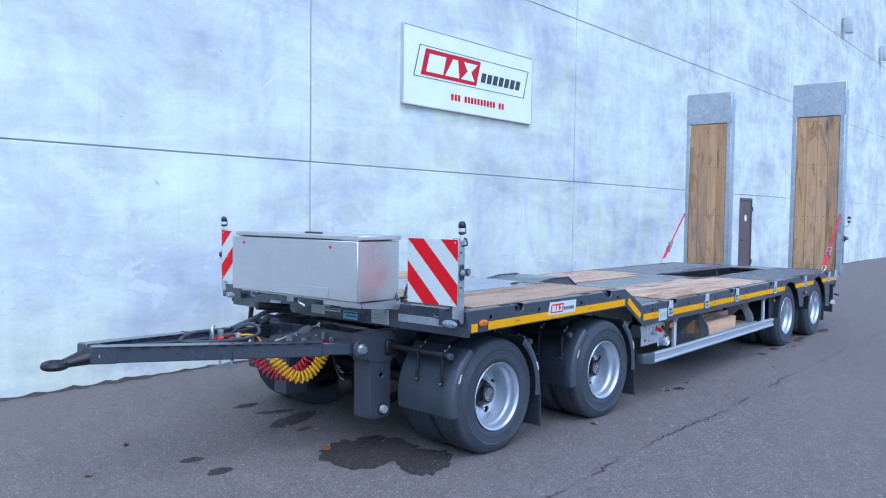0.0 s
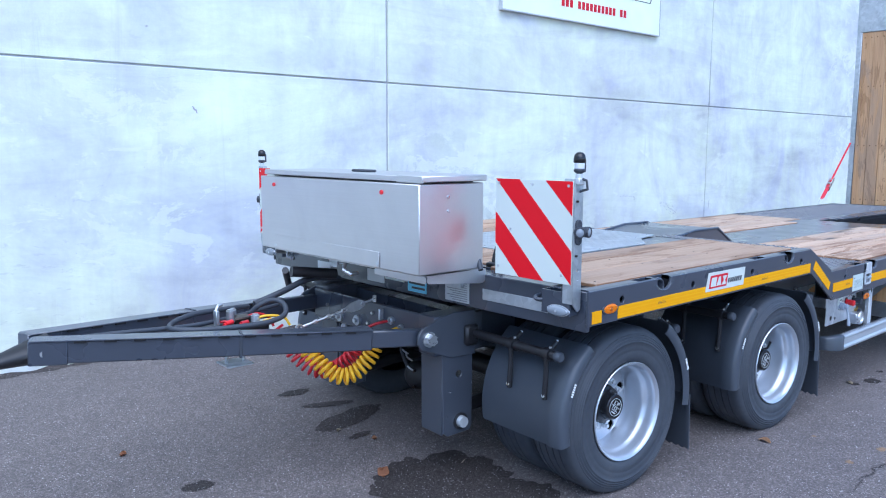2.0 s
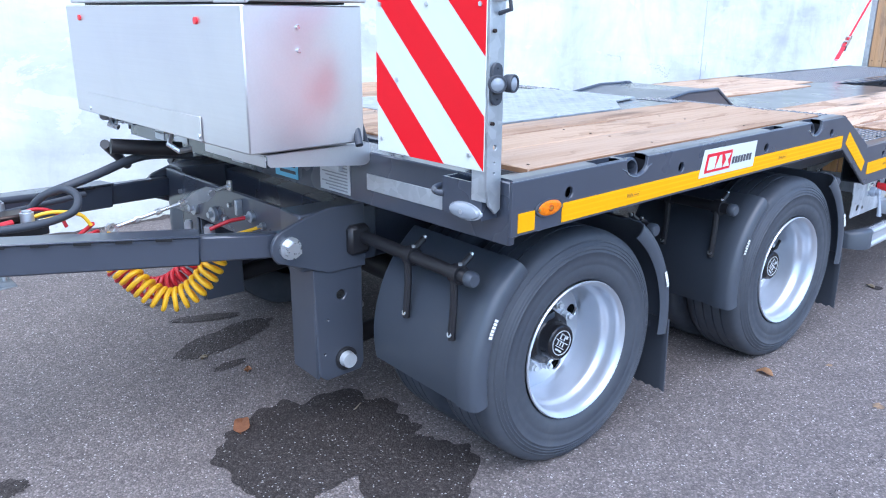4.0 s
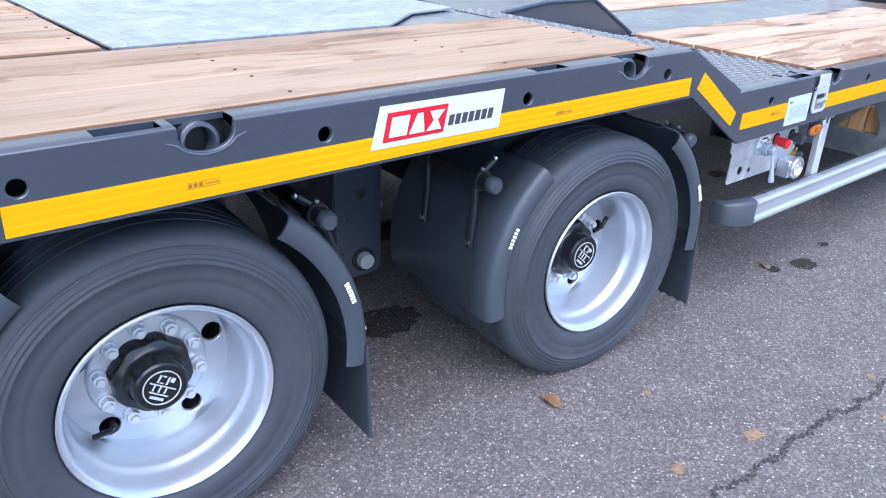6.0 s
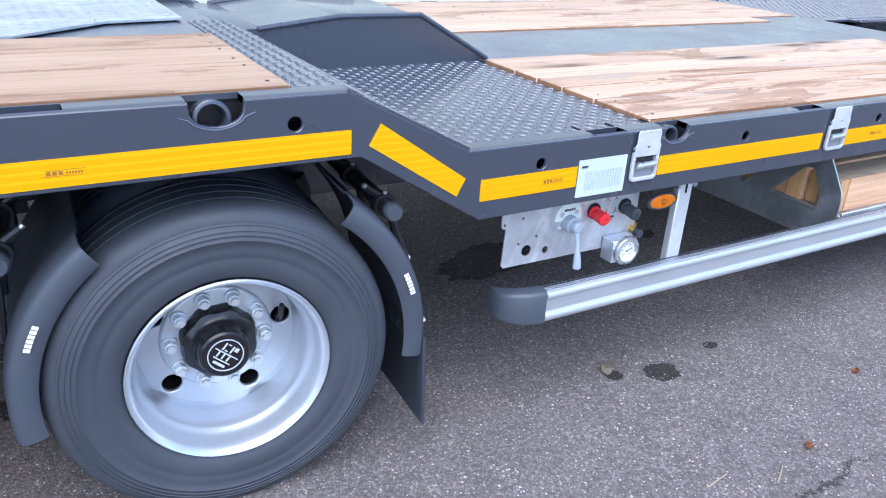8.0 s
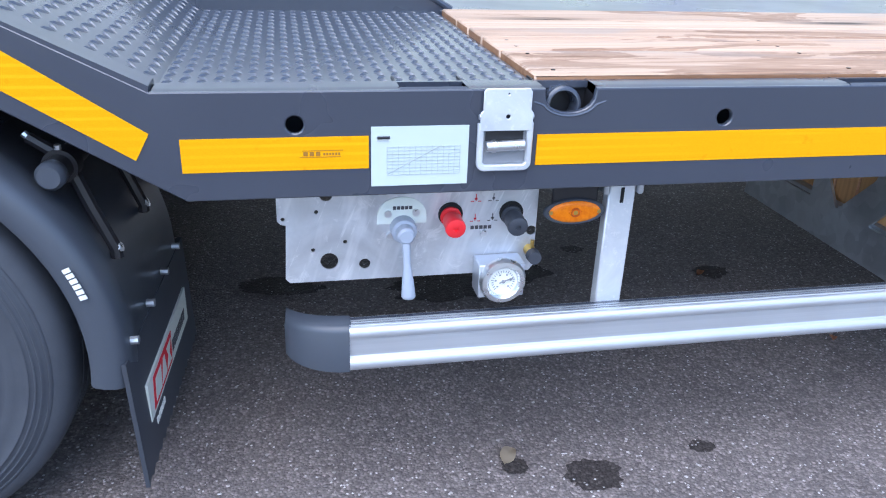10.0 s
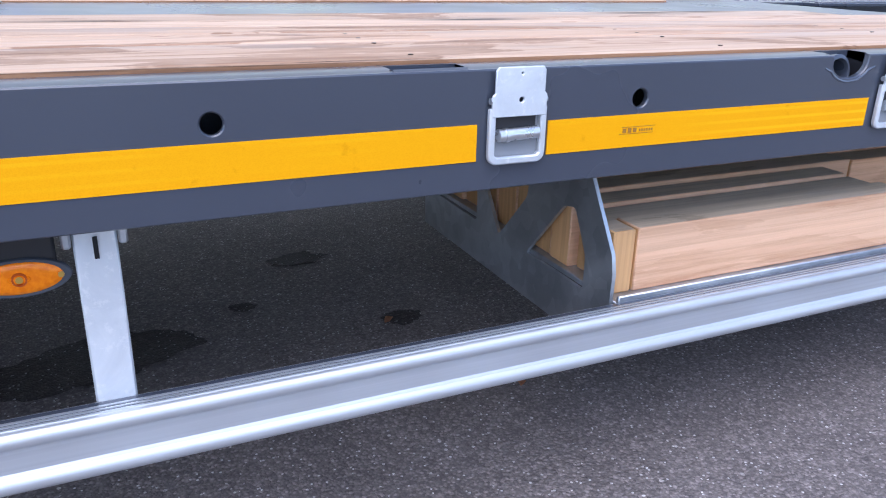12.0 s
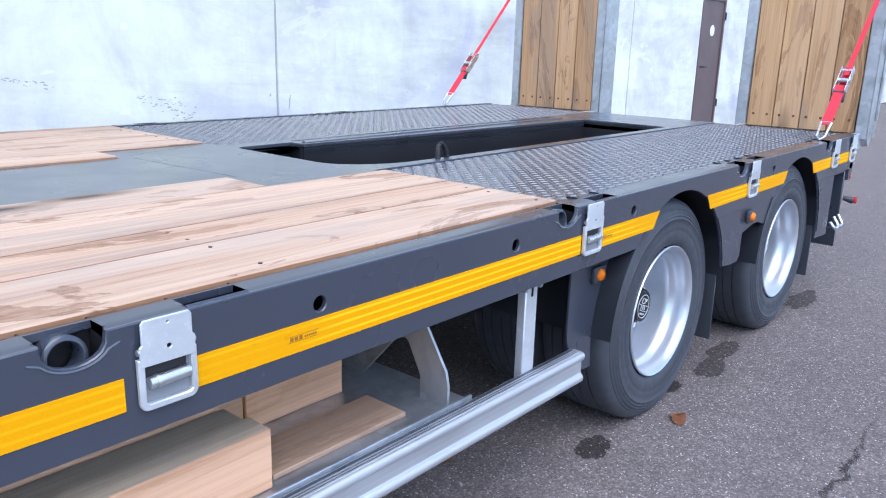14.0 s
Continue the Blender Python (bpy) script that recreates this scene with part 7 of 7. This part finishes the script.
box(bm, -0.0009, 0.0009, -0.009, -0.0068, -0.008, 0.020, 0, GM @ Matrix.Rotation(radians(70), 4, 'Y'))
rod(bm, (2.463, PY - 0.064, 0.470), (2.463, PY - 0.068, 0.470), 0.003, n=10)
stuff(part("gauge_marks", bm, "print_grey", g))
bm = rod(bmesh.new(), (2.530, PY, 0.505), (2.530, PY - 0.026, 0.503), 0.012, 0.010, 12)
rod(bm, (2.530, PY - 0.015, 0.505), (2.531, PY - 0.016, 0.530), 0.004, n=8)
part("test_port", bm, "brass", panel, "brass test port")
part("test_cap", lathe(bmesh.new(), [(0.0, -0.040), (0.013, -0.040), (0.014, -0.022), (0.0, -0.022)], 14, Matrix.Translation((2.531, PY, 0.502))), "black_plastic", panel)

# ---- side guard rail ----
SEC = [(0.020, 0.308)] + [(0.0145 + 0.0085 * c, 0.321 + 0.0125 * q) for c, q in arc(270, 100, 9)] + [(0.0155, 0.338), (0.0155, 0.374)]
SEC += [(0.0150 + 0.0095 * c, 0.3875 + 0.0125 * q) for c, q in arc(260, 95, 10)] + [(0.052, 0.400), (0.052, 0.308)]
rail = part("side_guard", sweep("side_guard", SEC, (2.172, 5.385), "aluminium"), None, trailer, "ribbed aluminium side guard rail")
for y in (0.019, 0.027, 0.035):
    part("rib", boxed(2.173, 5.384, y, y + 0.004, 0.399, 0.4018, bev=0), "aluminium", rail)
for y0, y1 in ((0.0235, 0.0265), (0.0315, 0.0345), (0.041, 0.050)):
    part("slot", boxed(2.175, 5.38, y0, y1, 0.3995, 0.4006, bev=0), "anthracite", rail)
bm = bmesh.new()
rows = []
for k, (c, s) in enumerate(arc(90, 165, 9)):
    x = 2.172 + 0.128 * (math.cos(radians(90 + 75 * k / 8))) * 0.95
    y = 0.010 + 0.10 * (1 - math.sin(radians(90 + 75 * k / 8)))
    dz = 0.014 * (k / 8) ** 2
    rows.append([bm.verts.new(p) for p in ((x, y, 0.306 + dz * 0.5), (x, y, 0.390 - dz), (x + 0.002, y + 0.005, 0.400 - dz), (x + 0.004, y + 0.014, 0.403 - dz), (x + 0.004, y + 0.045, 0.403 - dz), (x + 0.004, y + 0.045, 0.306))])
for p, q in zip(rows, rows[1:]):
    for k in range(6):
        bm.faces.new((p[k], p[(k + 1) % 6], q[(k + 1) % 6], q[k]))
bm.faces.new(rows[0]), bm.faces.new(rows[-1][::-1])
part("end_cap", bm, "fender_plastic", rail, "dark plastic rounded end cap", angle=50)
for x in (2.692, 5.165):
    post = part("guard_post", boxed(x - 0.027, x + 0.027, 0.053, 0.080, 0.330, 0.66, bev=0.003), "zinc_bright", trailer, "galvanized guard post")
    # near-black block on the post face paints the slot's shaded depth
    part("slot", boxed(x - 0.003, x + 0.003, 0.0505, 0.0535, 0.610, 0.640, bev=0), "dark_void", post)
    part("clip", boxed(x - 0.040, x - 0.028, 0.045, 0.075, 0.628, 0.664, bev=0.003), "galvanized", post)
    part("clip", boxed(x + 0.028, x + 0.040, 0.045, 0.075, 0.628, 0.664, bev=0.003), "galvanized", post)

# ---- lumber rack ----


def rounded(pts, r=0.014):
    out = []
    n = len(pts)
    for i in range(n):
        p, a, b = Vector(pts[i]), Vector(pts[i - 1]), Vector(pts[(i + 1) % n])
        u, v = (a - p).normalized(), (b - p).normalized()
        for t in (0, 0.25, 0.5, 0.75, 1):
            out.append(tuple((p + u * r * 1.6) * (1 - t) ** 2 + p * 2 * t * (1 - t) + (p + v * r * 1.6) * t * t))
    return out


def rack_plate(x):
    outer = [(0.072, 0.330), (0.070, 0.450), (0.078, 0.486), (0.157, 0.610), (0.172, 0.655), (0.925, 0.72), (0.925, 0.282), (0.120, 0.282)]
    wins = [rounded([(0.374, 0.386), (0.242, 0.532), (0.204, 0.540), (0.158, 0.455), (0.158, 0.384)], 0.007), rounded([(0.655, 0.60), (0.500, 0.384), (0.383, 0.510), (0.372, 0.60)], 0.009),
            rounded([(0.612, 0.384), (0.612, 0.455), (0.660, 0.540), (0.700, 0.532), (0.860, 0.386)], 0.007)]
    flipm = Matrix(((0, 0, 1, x), (1, 0, 0, 0), (0, 1, 0, 0), (0, 0, 0, 1)))
    return part("rack_plate", plate("rack_plate", [outer] + wins, 0.008, "galvanized", flipm), None, trailer, "galvanized rack plate with rounded windows")


rack_plate(3.545)
rack_plate(4.855)
part("rack_floor", boxed(3.55, 4.93, 0.062, 0.920, 0.384, 0.396, bev=0.002), "galvanized", trailer, "galvanized lumber rack floor")
part("rack_edge", boxed(3.55, 4.93, 0.055, 0.064, 0.384, 0.410, bev=0.002), "galvanized", trailer)


def lumber(x0, x1, y0, y1, z1, label, turn=0.0):
    """One sawn beam: clean sides, a dusty top and golden end grain."""
    bm = boxed(x0, x1, y0, y1, 0.3965, z1, bev=0.0025)
    bm.normal_update()
    for f in bm.faces:
        f.material_index = 1 if f.normal.z > 0.8 else 2 if abs(f.normal.x) > 0.8 else 0
    c = Vector(((x0 + x1) / 2, (y0 + y1) / 2, 0))
    m = Matrix.Translation(c) @ Matrix.Rotation(radians(turn), 4, 'Z') @ Matrix.Translation(-c)
    return tagged(part("wooden_beam", bm, ["lumber", "lumber_dusty", "lumber_end"], m=m), label, "beam", "loose timber in the rack")


lumber(3.610, 4.356, 0.093, 0.164, 0.524, "clean sawn hardwood beam with a dusty top lying in the rack")
block = lumber(3.556, 3.606, 0.095, 0.166, 0.522, "short golden hardwood block lying in the rack")
for f in block.data.polygons:
    f.material_index = 1 if f.normal.z > 0.8 else 2
rnd = random.Random(9)
lumber(3.580, 4.350, 0.169, 0.240, 0.5175, "dusty hardwood beam lying in the rack", 0.15)
lumber(3.562, 4.342, 0.2445, 0.313, 0.5245, "dusty hardwood beam lying in the rack")
lumber(3.566, 4.448, 0.317, 0.389, 0.533, "brown dusty hardwood beam lying in the rack")
lumber(4.454, 4.738, 0.316, 0.389, 0.530, "short hardwood beam standing behind the others in the rack")
for y0, y1, x1, z1 in ((0.393, 0.470, 4.735, 0.542), (0.474, 0.557, 4.70, 0.538), (0.560, 0.645, 4.72, 0.533), (0.649, 0.738, 4.69, 0.536), (0.742, 0.832, 4.71, 0.535)):
    lumber(3.564 + rnd.uniform(0, 0.012), x1, y0, y1, z1, "long dusty hardwood beam at the back of the rack")
board = boxed(4.372, 4.752, 0.112, 0.244, 0.3965, 0.409, bev=0.002)
tagged(part("wooden_board", board, "board_brown"), "flat dusty board lying in the rack", "board", "loose timber in the rack")

# ---- rear running gear: arch liners, side panels, flaps ----
for h in HUBS_R:
    for far in (0, 1):
        y0, y1 = (0.0, 0.62) if not far else (W - 0.62, W)
        bm = bmesh.new()
        rows = [[bm.verts.new((h + 0.428 * c, y, HUB_Z + 0.428 * s)) for y in (y0, y1)] for c, s in arc(178, 2, 26)]
        for p, q in zip(rows, rows[1:]):
            bm.faces.new((p[0], p[1], q[1], q[0]))
        bmesh.ops.solidify(bm, geom=bm.faces, thickness=-0.006)
        part("arch_liner", bm, "black_plastic", trailer, "black wheel arch liner", angle=60)


def arch_edge(h, z0, z1, right):
    out = []
    for k in range(9):
        z = z0 + (z1 - z0) * k / 8
        dx = math.sqrt(max(0, 0.425 ** 2 - (z - HUB_Z) ** 2))
        out.append((h + (dx if right else -dx), z))
    return out


for far in (0, 1):
    yy = 0.008 if not far else W - 0.008
    m = Matrix.Translation((0, yy, 0)) @ XZ
    a = [(5.385, 0.664), (5.385, 0.44), (5.390, 0.41), (5.405, 0.38), (5.445, 0.330), (5.47, 0.306), (5.50, 0.296)] + [(HUBS_R[0] - 0.418, 0.296)] + arch_edge(HUBS_R[0], 0.31, 0.664, False)
    back = Matrix.Translation((0, 0.072 if not far else W - 0.072, 0)) @ XZ
    part("side_panel", plate("side_panel", [a], 0.008, "anthracite", back, 0.001), None, trailer)
    b = arch_edge(HUBS_R[0], 0.664, 0.46, True) + [(6.46, 0.45), (6.53, 0.45), (6.55, 0.47), (6.55, 0.56), (6.66, 0.58), (6.72, 0.58)] + arch_edge(HUBS_R[1], 0.56, 0.664, False)
    part("side_panel", plate("side_panel", [b], 0.008, "anthracite", m, 0.001), None, trailer)
    c = arch_edge(HUBS_R[1], 0.664, 0.36, True) + [(7.76, 0.35), (7.80, 0.35), (7.80, 0.664)]
    part("side_panel", plate("side_panel", [c], 0.008, "anthracite", m, 0.001), None, trailer)
    y0, y1 = (0.02, 0.58) if not far else (W - 0.58, W - 0.02)
    for h in HUBS_R:
        part("mud_flap", boxed(h + 0.425, h + 0.433, y0, y1, 0.16, 0.47, bev=0.002), "black_plastic", trailer, "black rubber mud flap")
# hidden chassis beams and rear axles
for y in (0.80, W - 0.80):
    part("chassis_beam", boxed(1.55, 8.06, y - 0.09, y - 0.002 if y < 1 else y + 0.09, 0.50, DL - 0.045, bev=0.004), "anthracite", trailer)
for h in HUBS_R:
    part("axle", rod(bmesh.new(), (h, 0.30, HUB_Z), (h, W - 0.30, HUB_Z), 0.06, n=18), "black_paint", trailer)
bm = lathe(bmesh.new(), [(0.0, 0.285), (0.05, 0.288), (0.095, 0.298), (0.128, 0.316), (0.146, 0.345), (0.150, 0.375), (0.150, 0.92), (0.135, 0.96), (0.07, 0.99), (0.0, 1.0)], 36, Matrix.Translation((5.285, 0, 0.632)))
tank = part("air_tank", bm, "label_grey", trailer, "pale grey domed air tank")
for y in (0.45, 0.80):
    part("tank_strap", lathe(bmesh.new(), [(0.151, y), (0.154, y + 0.002), (0.154, y + 0.03), (0.151, y + 0.032)], 36, Matrix.Translation((5.285, 0, 0.632))), "galvanized", tank)
part("drain_plug", rod(bmesh.new(), (5.285, 0.60, 0.485), (5.285, 0.60, 0.465), 0.012, n=6), "brass", tank)

# rear lamp boxes
for far in (0, 1):
    y0, y1 = (0.012, 0.30) if not far else (W - 0.30, W - 0.012)
    carrier = part("rear_lamp_carrier", boxed(8.04, 8.06, y0, y1, 0.33, 0.66, bev=0.004), "anthracite", trailer, "dark steel rear lamp carrier")
    part("roof", boxed(7.80, 8.06, y0, y1, 0.648, 0.66, bev=0.003), "anthracite", carrier)
    part("inner_wall", boxed(7.80, 8.04, (y0 + y1) / 2 + (0.10 if not far else -0.14), (y0 + y1) / 2 + (0.14 if not far else -0.10), 0.33, 0.65, bev=0.003), "black_paint", carrier)
    part("lamp", boxed(8.06, 8.10, y0 + 0.02, y1 - 0.02, 0.52, 0.62, bev=0.01, seg=2), "lens_red", carrier, "red rear lamp")
    yo = -0.03 if not far else W + 0.03
    part("rubber_lamp", rod(bmesh.new(), (8.09, y0 if not far else y1, 0.50), (8.11, yo, 0.49), 0.012, 0.020, 14), "black_plastic", carrier, "black rubber outline lamp")
    part("outline_lens", boxed(8.118, 8.134, yo - 0.018, yo + 0.018, 0.472, 0.508, bev=0.006, seg=2), "lens_red", carrier, "red lens")
    part("marker", boxed(8.10, 8.118, y0 - 0.014 if not far else y1, y0 if not far else y1 + 0.014, 0.60, 0.64, bev=0.004), "lens_red", carrier, "small red marker lamp")
    for q in (7.90, 7.98):
        bm = tube(bmesh.new(), curve_points([(q - 0.03, y0 - 0.004 if not far else y1 + 0.004, 0.40), (q - 0.02, y0 - 0.03 if not far else y1 + 0.03, 0.37), (q + 0.02, y0 - 0.03 if not far else y1 + 0.03, 0.38), (q + 0.03, y0 - 0.004 if not far else y1 + 0.004, 0.42)], 5), 0.009, 8)
        part("shackle", bm, "bolt_steel", carrier, "bright shackle")
    part("rear_flap", boxed(8.03, 8.038, y0, y1 + (0.3 if not far else 0), 0.24, 0.34, bev=0.002), "black_plastic", carrier)
part("bumper", boxed(8.06, 8.12, 0.30, W - 0.30, 0.42, 0.52, bev=0.008), "anthracite", trailer)


# lamp stalk on the outer side of the near ramp
stalk = part("rear_lamp_post", boxed(8.400, 8.436, -0.022, -0.0125, 0.90, 1.50, bev=0.002), "galvanized", trailer, "galvanized rear lamp post")
tube(bm := bmesh.new(), [(8.418, -0.020, 1.47), (8.418, -0.060, 1.485), (8.418, -0.078, 1.51), (8.418, -0.080, 1.55)], 0.009, 8)
part("stalk", bm, "zinc_bright", stalk)
m = Matrix.Translation((8.418, -0.080, 1.535)) @ Matrix.Rotation(radians(90), 4, 'X')
part("lamp_base", lathe(bmesh.new(), [(0.0, 0.0), (0.014, 0.0), (0.022, 0.012), (0.024, 0.024), (0.020, 0.032)], 20, m), "black_plastic", stalk, "black capsule lamp")
part("lens", lathe(bmesh.new(), [(0.019, 0.028), (0.021, 0.040), (0.021, 0.060), (0.019, 0.066)], 20, m), "lens_bright", stalk, "clear lens")
part("cap", lathe(bmesh.new(), [(0.021, 0.060), (0.024, 0.064), (0.023, 0.082), (0.012, 0.096), (0.0, 0.098)], 20, m), "black_gloss", stalk)
part("lamp_base", boxed(8.395, 8.441, -0.040, -0.022, 1.255, 1.345, bev=0.008, seg=2), "black_plastic", stalk, "black twin position lamp")
for ax, px in ((-30, 8.400), (15, 8.432)):
    m = Matrix.Translation((px, -0.058, 1.302)) @ Matrix.Rotation(radians(ax), 4, 'Z')
    cup = part("cup", lathe(bmesh.new(), [(0.0, 0.020), (0.016, 0.020), (0.022, 0.008), (0.023, -0.016), (0.018, -0.019), (0.017, -0.013)], 20, m), "black_plastic", stalk)
    part("lens", lathe(bmesh.new(), [(0.0, -0.020), (0.010, -0.019), (0.017, -0.015), (0.017, -0.010)], 18, m), "lens_clear", cup, "clear lens")


# ---- ratchet straps ----
def strap(a, b, label):
    """A red lashing strap from the deck edge to the ramp, with its ratchet and hook."""
    a, b = Vector(a), Vector(b)
    d = (b - a).normalized()
    t = thing("ratchet_strap", label, "strap", "red straps that hold the ramps")
    side = Vector((0, 1, 0)) - d * d.y
    side.normalize()
    nrm = d.cross(side)

    def ribbon(p, q, w):
        bm = bmesh.new()
        v = [bm.verts.new(r + side * s * w + nrm * n) for r in (p, q) for s in (-1, 1) for n in (-0.0015, 0.0015)]
        for f in ((0, 1, 3, 2), (4, 6, 7, 5), (0, 4, 5, 1), (2, 3, 7, 6), (0, 2, 6, 4), (1, 5, 7, 3)):
            bm.faces.new([v[i] for i in f])
        return bm

    L = (b - a).length
    part("webbing", ribbon(a + d * 0.07, a + d * L * 0.30, 0.024), "strap_red", t)
    part("webbing", ribbon(a + d * L * 0.36, b, 0.012), "strap_red", t)
    part("loose_end", ribbon(a + d * L * 0.24 - nrm * 0.02, a + d * L * 0.42 - nrm * 0.012, 0.020), "strap_red", t)
    rot = Matrix.Translation(a + d * L * 0.33) @ Matrix((side, nrm, d)).transposed().to_4x4()
    bm = bmesh.new()
    for s in (-1, 1):
        box(bm, s * 0.026 - 0.002, s * 0.026 + 0.002, -0.020, 0.022, -0.075, 0.075, 0.001, rot)
    rod(bm, rot @ Vector((-0.03, 0, 0)), rot @ Vector((0.03, 0, 0)), 0.012, n=12)
    rod(bm, rot @ Vector((-0.03, 0, 0.065)), rot @ Vector((0.03, 0, 0.065)), 0.006, n=8)
    part("ratchet", bm, "bolt_steel", t, "zinc-plated ratchet")
    bm = box(bmesh.new(), -0.030, 0.030, 0.020, 0.034, -0.115, -0.060, 0.004, rot @ Matrix.Rotation(radians(-25), 4, 'X'))
    part("lever", bm, "black_plastic", t, "black ratchet lever")
    bm = tube(bmesh.new(), [a + d * 0.085 - side * 0.024, a + d * 0.085 + side * 0.024, a + side * 0.018 - d * 0.0, a - d * 0.02, a - side * 0.018, a + d * 0.085 - side * 0.024], 0.005, 8)
    part("hook", bm, "bolt_steel", t, "wire hook")


strap((7.60, 0.045, 0.862), (8.27, 0.01, 1.66), "red ratchet strap tied to the upright ramp")
strap((7.60, W - 0.045, 0.862), (8.27, 2.37, 1.66), "red ratchet strap tied to the upright ramp")
